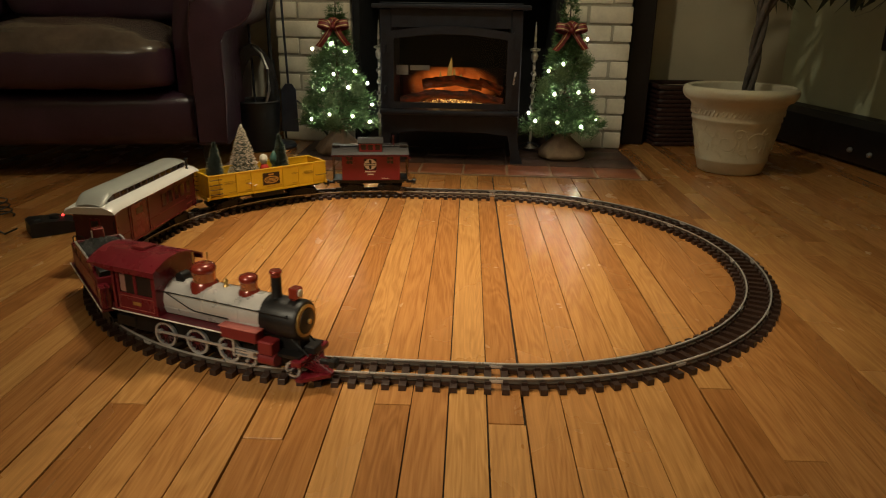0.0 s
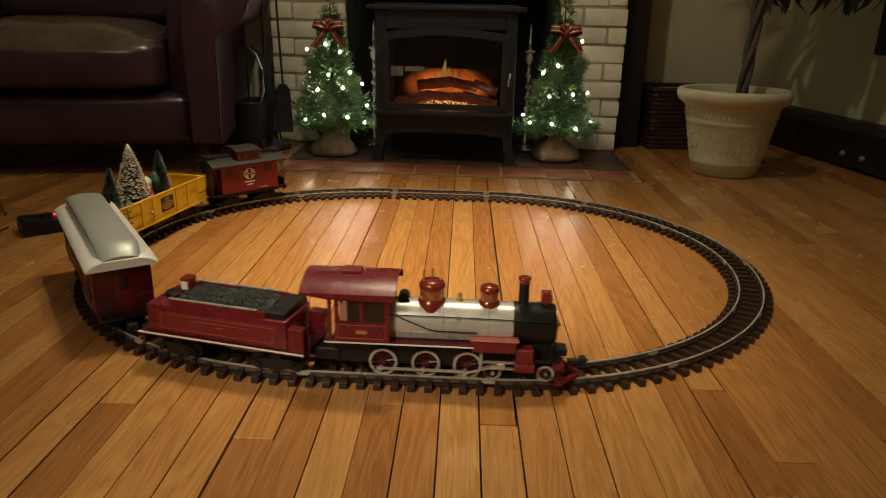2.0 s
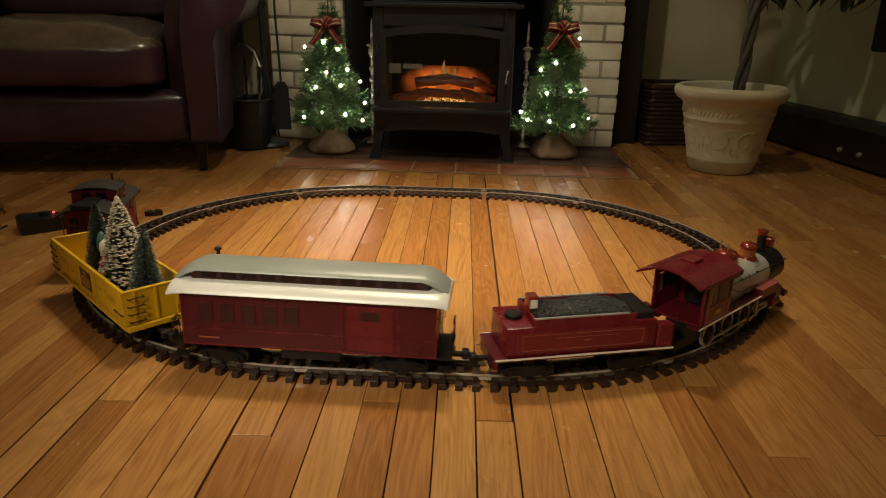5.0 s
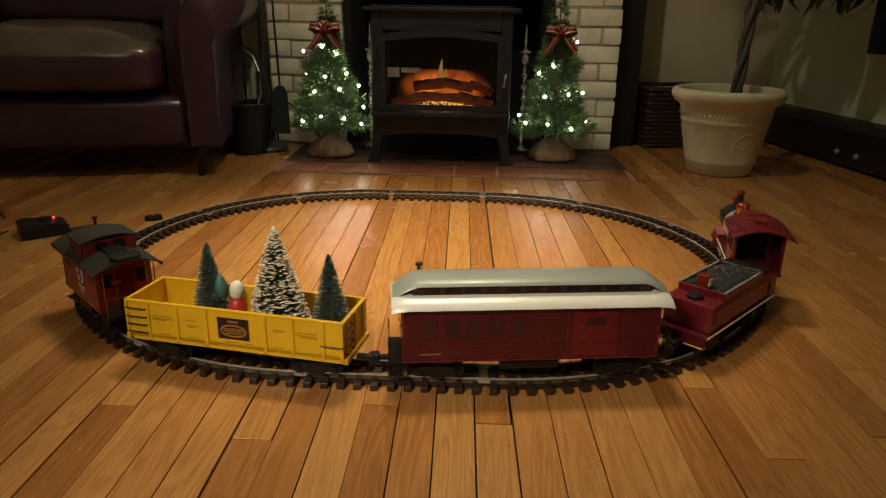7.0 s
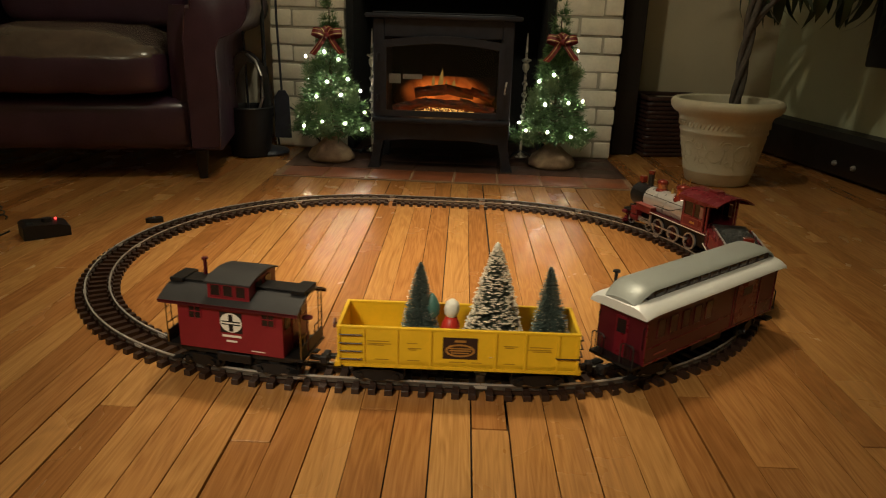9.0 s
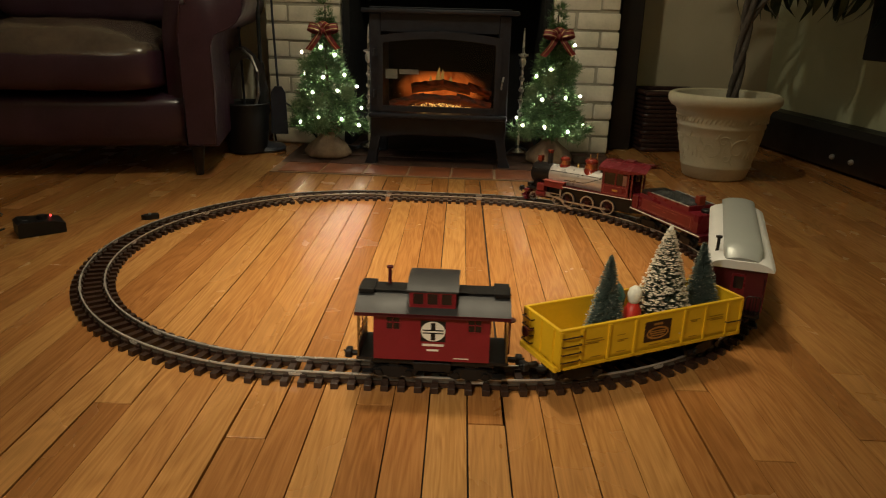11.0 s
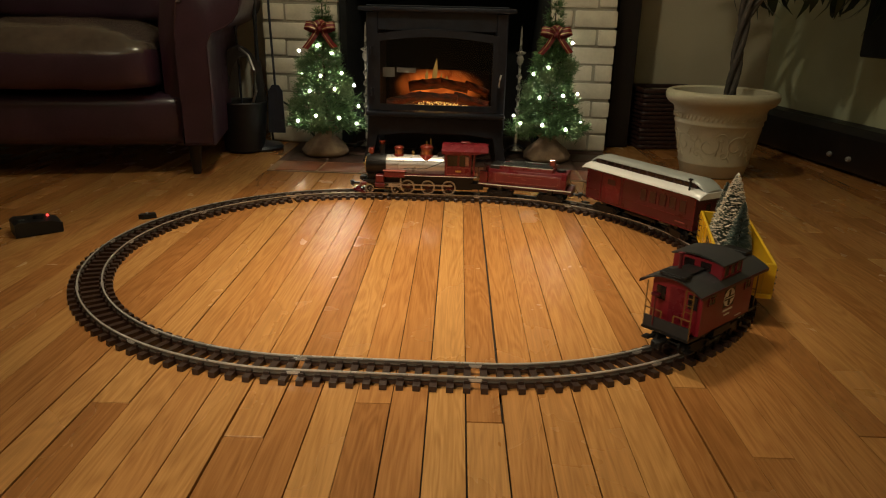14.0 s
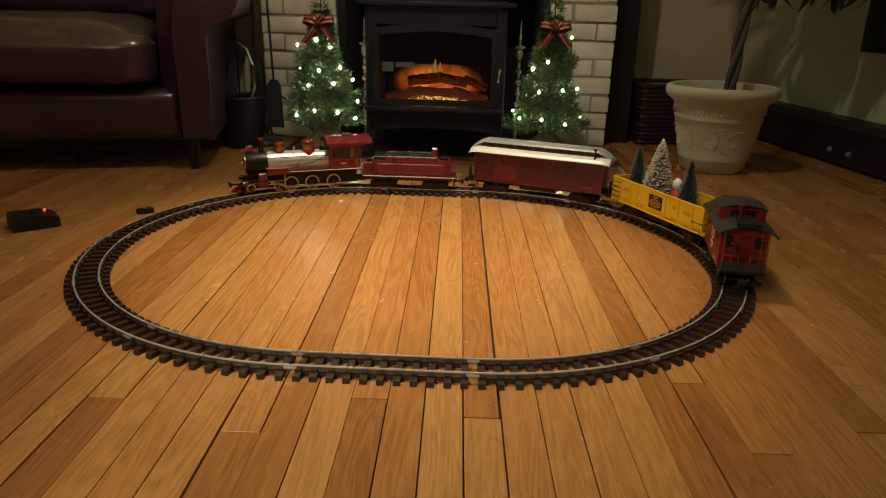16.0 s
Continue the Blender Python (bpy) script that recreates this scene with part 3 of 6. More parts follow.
    for side in (-1, 1):
        c = Shape().box(-0.074, 0.078, -0.0012, 0.0012, -0.0022, 0.0022)
        for x in (-0.068, 0.003, 0.072):
            c.rod((x, -0.0018, 0), (x, 0.0018, 0), 0.0045, n=12)
        rod = part("coupling_rod", c, STEEL, ob, "bright coupling rod", 35, pose(0.010, side * 0.031, 0.0436))
        RODS.append((rod, side * 0.031, 0))
        c = Shape().box(0, 0.062, -0.0012, 0.0012, -0.0018, 0.0018).rod((0, -0.002, 0), (0, 0.002, 0), 0.0042, n=12).box(0.056, 0.068, -0.004, 0.004, -0.005, 0.005, 0.001)
        rod = part("main_rod", c, STEEL, ob, "bright main rod", 35, pose(0.082, side * 0.036, 0.0436))
        RODS.append((rod, side * 0.036, 1))
    return ob


# tender -----------------------------------------------------------------
def build_tender():
    ob = thing("tender", pose(0, 0, 0), "maroon toy tender heaped with black coal", "tender")
    part("deck", Shape().box(-0.155, 0.153, -0.050, 0.050, 0.0615, 0.0665), MAROON_DARK, ob, "dark red deck", 0)
    for side in (-1, 1):
        y0, y1 = sorted((side * 0.050, side * 0.0518))
        part("edge_strip", Shape().box(-0.155, 0.153, y0, y1, 0.0645, 0.0672), WHITE, ob, "white deck edge", 0)
    hw = 0.046
    b = Shape().box(-0.137, 0.122, -hw, hw, 0.0665, 0.118, 0.003, 2)
    part("tank", b, MAROON, ob, "maroon water tank")
    for side in (-1, 1):
        y0, y1 = sorted((side * hw, side * (hw + 0.0012)))
        p = Shape().box(-0.118, 0.106, y0, y1, 0.0735, 0.108, 0.0005)
        part("side_panel", p, PANEL, ob, "brick red side panel")
        y0, y1 = sorted((side * (hw + 0.0012), side * (hw + 0.0018)))
        f = Shape()
        for a in ((-0.110, 0.098, 0.1035, 0.1043), (-0.110, 0.098, 0.0772, 0.0780), (-0.110, -0.1092, 0.0780, 0.1035), (0.0972, 0.098, 0.0780, 0.1035), (-0.055, 0.055, 0.0965, 0.0972), (-0.006, 0.008, 0.0895, 0.0915)):
            f.box(a[0], a[1], y0, y1, a[2], a[3])
        part("lining", f, DIM_PRINT, ob, "faded lining", 0)
        y0, y1 = sorted((side * (hw - 0.001), side * (hw - 0.005)))
        part("coal_board", Shape().box(-0.090, 0.085, y0, y1, 0.116, 0.1300, 0.001), MAROON, ob, "maroon coal board")
        part("coal_rail", Shape().box(-0.092, 0.070, y0, y1, 0.1302, 0.1322), STEEL, ob, "bright top rail", 0)
    part("coal_board", Shape().box(-0.093, -0.088, -hw + 0.002, hw - 0.002, 0.116, 0.132, 0.001), MAROON, ob)
    part("tool_box", Shape().box(0.084, 0.118, -0.040, 0.042, 0.116, 0.1300, 0.002), BLACK, ob, "black tool box across the tank")
    part("rear_lamp", Shape().box(-0.092, -0.074, -0.011, 0.011, 0.130, 0.156, 0.0015), COPPER, ob, "red box rear lamp")
    part("lens", Shape().box(-0.089, -0.077, -0.0125, -0.0112, 0.136, 0.150), WHITE, ob, "pale lamp lens", 0)
    part("water_hatch", Shape().lathe([(0.015, 0.117), (0.015, 0.124), (0.013, 0.126), (0.002, 0.127)], 18, pose(-0.113, 0, 0)), BLACK, ob, "black water hatch")
    part("front_step", Shape().box(0.124, 0.152, -0.048, -0.030, 0.0665, 0.108, 0.0015), MAROON, ob, "maroon front bulkhead")
    part("front_step", Shape().box(0.124, 0.152, 0.030, 0.048, 0.0665, 0.108, 0.0015), MAROON, ob, "maroon front bulkhead")
    rnd = random.Random(4)
    sh = Shape()
    for k in range(2400):
        x, y = rnd.uniform(-0.084, 0.082), rnd.uniform(-0.039, 0.039)
        z = 0.121 + 0.015 * (1 - (y / 0.048) ** 2) * (0.8 + 0.3 * math.sin(x * 60)) * (1 - max(0, abs(x) - 0.06) * 12) + rnd.uniform(-0.001, 0.002)
        s = rnd.uniform(0.0018, 0.0038)
        m = Matrix.LocRotScale((x, y, z), Euler([rnd.uniform(0, 6) for _ in range(3)]), Vector([s * rnd.uniform(0.6, 1.2) for _ in range(3)]))
        sh.faces([(1, 0, 0), (-1, 0, 0), (0, 1, 0), (0, -1, 0), (0, 0, 1), (0, 0, -1)],
                 [(0, 2, 4), (2, 1, 4), (1, 3, 4), (3, 0, 4), (2, 0, 5), (1, 2, 5), (3, 1, 5), (0, 3, 5)], m)
    sh.prism([(-0.040, 0.116), (0.040, 0.116), (0.036, 0.124), (0, 0.132), (-0.036, 0.124)], -0.086, 0.082, "x")
    tagged(part("coal", sh, COAL, ob, "heap of glinting black coal", 0), kind="stuff")
    part("underframe", Shape().box(-0.145, 0.145, -0.020, 0.020, 0.046, 0.0615, 0.002).box(-0.155, -0.148, -0.045, 0.045, 0.040, 0.0615, 0.001), MAROON_DARK, ob, "dark underframe")
    for side in (-1, 1):
        part("step_rail", Shape().tube([(-0.150, side * 0.046, 0.045), (-0.162, side * 0.046, 0.048), (-0.162, side * 0.012, 0.048)], 0.0014, 6), GOLD, ob, "thin rear step rail")
        part("grab_rail", Shape().tube([(0.158, side * 0.04, 0.066), (0.158, side * 0.04, 0.118)], 0.001, 6), MAROON_DARK, ob, "thin front grab rail")
    truck(ob, -0.088), truck(ob, 0.088)
    coupler(ob, -0.152, -1)
    part("drawbar", Shape().box(0.14, 0.185, -0.004, 0.004, 0.044, 0.048), BLACK, ob, "black drawbar", 0)
    return ob


# combine coach ------------------------------------------------------------
def build_coach():
    ob = thing("passenger_coach", pose(0, 0, 0), "maroon toy passenger coach with silver clerestory roof", "railway coach")
    hw, x0, x1 = 0.049, -0.212, 0.212
    b = Shape().box(x0, x1, -hw, hw, 0.0600, 0.158)
    part("body", b, MAROON_DARK, ob, "dark maroon coach body", 0)
    for side in (-1, 1):
        y0, y1 = sorted((side * hw, side * (hw + 0.0014)))
        p = Shape()
        for z0, z1 in ((0.0600, 0.0632), (0.0890, 0.0905), (0.1480, 0.1500)):
            p.box(x0, x1, y0, y1, z0, z1)
        for x in (x0 + 0.0015, x1 - 0.0015, 0.058, 0.150):
            p.box(x - 0.0015, x + 0.0015, y0, y1, 0.0632, 0.1480)
        part("side_moulding", p, MAROON, ob, "thin maroon side moulding", 0)
        for k in range(5):
            x = -0.170 + k * 0.036
            window(ob, x, side * hw, 0.1200, 0.021, 0.032, side, MAROON_DARK, "window", False, COACH_PANE)
        door = Shape().box(0.066, 0.142, y0, y1, 0.066, 0.146, 0.0005)
        dr = part("baggage_door", door, MAROON, ob, "maroon sliding baggage door")
        y0, y1 = sorted((side * (hw + 0.0014), side * (hw + 0.002)))
        part("letter_bar", Shape().box(-0.185, -0.150, y0, y1, 0.0735, 0.0765), DIM_PRINT, ob, "faded lettering bar", 0)
        part("letter_bar", Shape().box(-0.08, 0.03, y0, y1, 0.1525, 0.1555), DIM_PRINT, ob, "faded lettering bar", 0)
        part("vent", Shape().box(0.088, 0.120, y0, y1, 0.120, 0.136), COACH_PANE, dr, "dark door window", 0)
    # roof: lower deck with drooping ends, clerestory with rounded ends
    rings = []
    sh = Shape()
    for x, drop, w in ((-0.230, 0.006, 0.96), (-0.222, 0.002, 1), (-0.20, 0, 1), (0.20, 0, 1), (0.222, 0.002, 1), (0.230, 0.006, 0.96)):
        prof = [(-0.062, 0.1560), (-0.060, 0.1610), (-0.048, 0.1680), (-0.033, 0.1720), (0.033, 0.1720), (0.048, 0.1680), (0.060, 0.1610), (0.062, 0.1560), (0.045, 0.1560), (-0.045, 0.1560)]
        rings.append([sh.bm.verts.new((x, y * w, z - drop)) for y, z in prof])
    for p, q in zip(rings, rings[1:]):
        for k in range(10):
            sh.bm.faces.new((p[k], p[(k + 1) % 10], q[(k + 1) % 10], q[k]))
    sh.bm.faces.new(rings[0]), sh.bm.faces.new(rings[-1][::-1])
    part("roof", sh, ROOF_LIT, ob, "silver lower roof, its caught light painted in", 40)
    cl = Shape().box(-0.196, 0.196, -0.0335, 0.0335, 0.170, 0.186)
    clere = part("clerestory", cl, CLERE, ob, "dark clerestory side", 0)
    for side in (-1, 1):
        y0, y1 = sorted((side * 0.0335, side * 0.0345))
        for k in range(11):
            x = -0.165 + k * 0.033
            part("clerestory_pane", Shape().box(x - 0.012, x + 0.012, y0, y1, 0.1745, 0.1835), PANE, clere, "", 0)
    sh = Shape()
    rings = []
    for x, drop, w in ((-0.228, 0.0235, 0.90), (-0.222, 0.0185, 0.93), (-0.212, 0.0110, 0.97), (-0.200, 0.0045, 1), (-0.186, 0, 1), (0.186, 0, 1), (0.200, 0.0045, 1), (0.212, 0.0110, 0.97), (0.222, 0.0185, 0.93), (0.228, 0.0235, 0.90)):
        thin = 0.0035 if abs(x) < 0.19 else 0.005
        prof = [(0.0365 * math.sin(a), 0.1865 + 0.0105 * (math.cos(a * 0.98) - 0.05)) for a in [(-1 + k / 5) * math.pi / 2 for k in range(11)]]
        rings.append([sh.bm.verts.new((x, y * w, z - drop)) for y, z in prof] + [sh.bm.verts.new((x, 0.0345 * w * s, 0.1860 - drop - (thin - 0.0035))) for s in (1, -1)])
    for p, q in zip(rings, rings[1:]):
        for k in range(13):
            sh.bm.faces.new((p[k], p[(k + 1) % 13], q[(k + 1) % 13], q[k]))
    sh.bm.faces.new(rings[0]), sh.bm.faces.new(rings[-1][::-1])
    part("clerestory_roof", sh, ROOF_DULL, ob, "dull silver rounded upper roof", 50)
    part("chimney", Shape().lathe([(0.0045, 0.164), (0.0032, 0.172), (0.0030, 0.194), (0.0064, 0.195), (0.0064, 0.1985), (0.002, 0.1995)], 12, pose(-0.182, 0.046, 0)), BLACK, ob, "small black smoke jack")
    for way in (-1, 1):
        a, b2 = sorted((way * 0.212, way * 0.236))
        pl = part("platform", Shape().box(a, b2, -0.046, 0.046, 0.056, 0.061).box(a, b2, -0.046, -0.030, 0.034, 0.038).box(a, b2, 0.030, 0.046, 0.034, 0.038), BLACK, ob, "black end platform", 0)
        x = way * 0.234
        for side in (-1, 1):
            h = Shape().tube([(x, side * 0.044, 0.061), (x, side * 0.044, 0.095), (x, side * 0.040, 0.099), (x, side * 0.022, 0.099), (x, side * 0.018, 0.095), (x, side * 0.018, 0.061)], 0.0013, 6)
            for y in (0.026, 0.031, 0.036):
                h.rod((x, side * y, 0.061), (x, side * y, 0.098), 0.0009, n=5)
            part("railing", h, BLACK, pl, "thin black end railing")
            h = Shape().tube([(way * 0.2125, side * 0.046, 0.09), (way * 0.216, side * 0.047, 0.092), (way * 0.216, side * 0.047, 0.128), (way * 0.2125, side * 0.046, 0.13)], 0.0009, 6)
            part("grab_rail", h, BLACK, pl, "thin black grab rail")
        xx = sorted((way * 0.212, way * 0.2132))
        door = part("end_door", Shape().box(xx[0], xx[1], -0.013, 0.013, 0.061, 0.135), MAROON, ob, "maroon end door", 0)
        xx = sorted((way * 0.2132, way * 0.2140))
        part("pane", Shape().box(xx[0], xx[1], -0.009, 0.009, 0.105, 0.130), PANE, door, "dark smoked pane", 0)
        coupler(ob, way * 0.230, way)
    part("underframe", Shape().box(-0.20, 0.20, -0.030, 0.030, 0.050, 0.0600, 0.002).rod((-0.06, 0.02, 0.046), (0.06, 0.02, 0.046), 0.008, n=12).box(-0.05, 0.05, -0.04, -0.02, 0.038, 0.056, 0.002), BLACK, ob, "black underframe")
    truck(ob, -0.150), truck(ob, 0.150)
    return ob


# gondola ---------------------------------------------------------------------
def build_gondola():
    ob = thing("gondola_car", pose(0, 0, 0), "bright yellow toy gondola car carrying bottle-brush trees", "railway wagon")
    hw, hl = 0.0535, 0.190
    part("wagon_floor", Shape().box(-hl, hl, -hw, hw, 0.0615, 0.0700), YELLOW, ob, "yellow wagon floor", 0)
    for side in (-1, 1):
        y0, y1 = sorted((side * hw, side * (hw - 0.0035)))
        wall = part("side_wall", Shape().box(-hl, hl, y0, y1, 0.0605, 0.1285).box(-hl - 0.001, hl + 0.001, *sorted((side * (hw + 0.0012), side * (hw - 0.0045))), 0.1265, 0.1305, 0.0006), YELLOW, ob, "yellow side wall", 0)
        y0, y1 = sorted((side * hw, side * (hw + 0.0025)))
        for x in (-0.188, -0.149, -0.0965, -0.0435, 0.0590, 0.1060, 0.1570, 0.188):
            part("rib", Shape().prism([(x - 0.0022, 0.0590), (x + 0.0022, 0.0590), (x + 0.0022, 0.1265), (x - 0.0022, 0.1265)], y0, y1), YELLOW, wall, "", 0)
        part("sill", Shape().box(-0.180, 0.192, y0, y1, 0.0590, 0.0640), YELLOW, wall, "", 0)
        y0, y1 = sorted((side * hw, side * (hw + 0.0006)))
        c = 0.0035 * -side
        lab = part("emblem_plate", Shape().box(c - 0.0275, c + 0.0275, y0, y1, 0.0785, 0.1165), PLATE, wall, "dark brown emblem plate", 0)
        y0, y1 = sorted((side * (hw + 0.0006), side * (hw + 0.001)))
        em = Shape().box(c - 0.009, c + 0.009, y0, y1, 0.1085, 0.1125)
        ring = [(c + 0.0245 * math.cos(a) * (1 if abs(math.cos(a)) < 0.9 else 0.95), 0.0940 + 0.0115 * math.sin(a)) for a in [k * math.tau / 28 for k in range(28)]]
        inner = [(c + (x - c) * 0.86, 0.0940 + (z - 0.0940) * 0.72) for x, z in ring]
        v = [(x, y0 if side < 0 else y1, z) for x, z in ring + inner]
        em.faces(v, [(k, (k + 1) % 28, 28 + (k + 1) % 28, 28 + k) for k in range(28)])
        em.box(c - 0.019, c + 0.019, y0, y1, 0.0965, 0.0985).box(c - 0.017, c + 0.017, y0, y1, 0.0925, 0.0950).box(c - 0.014, c + 0.014, y0, y1, 0.0885, 0.0905)
        part("emblem", em, GOLD, lab, "gilt oval emblem with bars", 0)
        pr = Shape()
        for x, w, z in ((-0.126, 0.034, 0.105), (-0.124, 0.038, 0.1005), (-0.130, 0.026, 0.098), (-0.072, 0.016, 0.103), (-0.068, 0.022, 0.094), (-0.072, 0.012, 0.0915),
                        (0.083, 0.022, 0.104), (0.081, 0.014, 0.101), (0.130, 0.034, 0.104), (0.128, 0.036, 0.0995), (0.132, 0.030, 0.0965),
                        (-0.120, 0.022, 0.0725), (-0.070, 0.020, 0.0725), (0.0, 0.026, 0.0725), (0.03, 0.016, 0.0725), (0.082, 0.018, 0.0725)):
            pr.box(-side * x - w / 2, -side * x + w / 2, y0, y1 - 0.0002, z, z + 0.0013)
        tagged(part("print_bar", pr, FAINT_PRINT, wall, "small brown print bars", 0), kind="stuff")
        for x, zz in ((-0.169 * -side, (0.074, 0.088, 0.102, 0.117)), (0.172 * -side, (0.088,))):
            for z in zz:
                y = side * (hw + 0.0052)
                rg = Shape().tube([(x - 0.0175, side * (hw + 0.001), z), (x - 0.0175, y, z), (x + 0.0175, y, z), (x + 0.0175, side * (hw + 0.001), z)], 0.0012, 6)
                part("grab_iron", rg, PLATE, wall, "thin dark ladder rung")
    for way in (-1, 1):
        a, b = sorted((way * hl, way * (hl - 0.0035)))
        e = part("end_wall", Shape().box(a, b, -hw + 0.0035, hw - 0.0035, 0.0605, 0.1285).box(*sorted((way * (hl + 0.0015), way * (hl - 0.0045))), -hw, hw, 0.1265, 0.1305, 0.0006), YELLOW, ob, "yellow end wall", 0)
        a, b = sorted((way * hl, way * (hl + 0.006)))
        part("end_sill", Shape().box(a, b, -hw, hw, 0.0560, 0.0660, 0.001), YELLOW, e, "", 0)
        for y in (-0.036, 0.0, 0.036):
            part("rib", Shape().box(*sorted((way * hl, way * (hl + 0.0025))), y - 0.002, y + 0.002, 0.066, 0.1265), YELLOW, e, "", 0)
        for z in (0.074, 0.088, 0.102, 0.117):
            x = way * (hl + 0.0065)
            rg = Shape().tube([(way * hl, -0.048 * way, z), (x, -0.048 * way, z), (x, -0.022 * way, z), (way * hl, -0.022 * way, z)], 0.0012, 6)
            part("grab_iron", rg, PLATE, e, "thin dark ladder rung")
    bw = Shape().rod((-0.192, 0.020, 0.10), (-0.206, 0.020, 0.10), 0.0016, n=6).rod((-0.206, 0.020, 0.10), (-0.209, 0.020, 0.10), 0.009, n=14)
    part("brake_wheel", bw, MAROON_DARK, ob, "dark brake wheel")
    part("underframe", Shape().box(-0.185, 0.185, -0.026, 0.026, 0.046, 0.0615, 0.002).box(-0.05, 0.05, 0.02, 0.042, 0.040, 0.058, 0.002), BLACK, ob, "black underframe")
    truck(ob, -0.128), truck(ob, 0.128)
    coupler(ob, 0.192, 1), coupler(ob, -0.192, -1)
    return ob


# caboose -----------------------------------------------------------------------
def build_caboose():
    ob = thing("caboose", pose(0, 0, 0), "red toy caboose with grey roof, cupola and end railings", "railway wagon")
    hw, a0, a1 = 0.0485, -0.093, 0.090
    part("body", Shape().box(a0, a1, -hw, hw, 0.0640, 0.155), RED, ob, "red caboose body", 0)
    sh = Shape()
    shell_roof(sh, 0.060, 0.1500, 0.1700, -0.121, 0.121, 0.003, 12)
    part("roof", sh, ROOF_GREY, ob, "dark grey curved roof")
    tr = Shape()
    for side in (-1, 1):
        y0, y1 = sorted((side * 0.0600, side * 0.0585))
        tr.box(-0.121, 0.121, y0, y1, 0.1445, 0.1505)
    part("roof_edge", tr, MAROON_DARK, ob, "dark red roof edge", 0)
    for a, b in ((-0.121, -0.040), (0.036, 0.121)):
        part("roof_walk", Shape().box(a, b, -0.017, 0.017, 0.1705, 0.1735, 0.0006), BLACK, ob, "black roof walk board", 0)
    for x in (-0.107, 0.107):
        part("roof_step", Shape().box(x - 0.012, x + 0.012, -0.024, 0.024, 0.1690, 0.1760, 0.0006), BLACK, ob, "black cross board", 0)
    cup = Shape().box(-0.037, 0.035, -0.047, 0.047, 0.1520, 0.1880)
    cupola = part("cupola", cup, RED, ob, "red cupola", 0)
    sh = Shape()
    shell_roof(sh, 0.0505, 0.1875, 0.1965, -0.041, 0.039, 0.003, 12)
    part("cupola_roof", sh, ROOF_GREY, cupola, "dark grey cupola roof")
    for side in (-1, 1):
        for x in (-0.023, -0.001, 0.021):
            window(cupola, x, side * 0.047, 0.1730, 0.0155, 0.0185, side, RED, "cupola_window", False)
        for x in (-0.062, 0.066):
            window(ob, x, side * hw, 0.1310, 0.0200, 0.0235, side, RED)
        y0, y1 = sorted((side * hw, side * (hw + 0.0005)))
        d = Shape()
        n = 28
        d.prism([(0.001 + 0.0190 * math.cos(k * math.tau / n), 0.1170 + 0.0175 * math.sin(k * math.tau / n)) for k in range(n)], y0, y1)
        yb = sorted((side * (hw - 0.0004), side * (hw + 0.0002)))
        part("emblem_plate", Shape().box(-0.0185, 0.0205, yb[0], yb[1], 0.0985, 0.1355), BLACK, ob, "black square emblem ground", 0)
        em = part("emblem", d, WHITE, ob, "white disc emblem", 0)
        y0, y1 = sorted((side * (hw + 0.0005), side * (hw + 0.001)))
        x, z = 0.001, 0.1170
        c = Shape().box(x - 0.0165, x + 0.0165, y0, y1, z + 0.0010, z + 0.0030).box(x - 0.0165, x + 0.0165, y0, y1, z - 0.0040, z - 0.0020)
        c.box(x - 0.0035, x + 0.0035, y0, y1, z + 0.0030, z + 0.0150).box(x - 0.0035, x + 0.0035, y0, y1, z - 0.0155, z - 0.0040)
        part("emblem_cross", c, BLACK, em, "black cross bars", 0)
        y0, y1 = sorted((side * hw, side * (hw + 0.0004)))
        for a, b, z0, z1 in ((-0.016, 0.018, 0.0905, 0.0945), (-0.009, 0.010, 0.0815, 0.0850), (0.034 if side < 0 else -0.058, 0.058 if side < 0 else -0.034, 0.0690, 0.0705)):
            part("letter_bar", Shape().box(a, b, y0, y1, z0, z1), WHITE, ob, "white lettering bar", 0)
    for way in (-1, 1):
        x = way * 0.036
        for y in (-0.016, 0.016):
            xx = sorted((way * 0.0362, way * 0.0372))
            part("cupola_pane", Shape().box(xx[0], xx[1], y - 0.010, y + 0.010, 0.1675, 0.1835), PANE, cupola, "dark smoked pane", 0)
        xe = a1 if way > 0 else a0
        xx = sorted((xe, xe + way * 0.0012))
        door = part("end_door", Shape().box(xx[0], xx[1], -0.013, 0.013, 0.066, 0.142), MAROON, ob, "maroon end door", 0)
        for y in (-0.031, 0.031):
            part("end_window", Shape().box(xx[0], xx[1], y - 0.009, y + 0.009, 0.112, 0.138), PANE, ob, "dark smoked pane", 0)
        xx = sorted((xe, way * 0.121))
        pl = part("platform", Shape().box(xx[0], xx[1], -0.046, 0.046, 0.0590, 0.0640).box(*sorted((way * 0.095, way * 0.112)), -0.048, -0.034, 0.034, 0.0370).box(*sorted((way * 0.095, way * 0.112)), 0.034, 0.048, 0.034, 0.0370), BLACK, ob, "black end platform", 0)
        x = way * 0.118
        for side in (-1, 1):
            h = Shape().rod((x, side * 0.044, 0.064), (x, side * 0.044, 0.152), 0.0012, n=6)
            h.rod((x, side * 0.012, 0.064), (x, side * 0.012, 0.100), 0.0012, n=6)
            h.rod((x, side * 0.044, 0.100), (x, side * 0.012, 0.100), 0.0012, n=6)
            h.rod((x, side * 0.044, 0.082), (x, side * 0.012, 0.082), 0.0009, n=6)
            h.rod((x, side * 0.028, 0.064), (x, side * 0.028, 0.100), 0.0009, n=6)
            part("railing", h, BROWN_PRINT, pl, "thin brown end railing")
        h = Shape().rod((x, 0.030 * way, 0.10), (x, 0.030 * way, 0.157), 0.001, n=6)
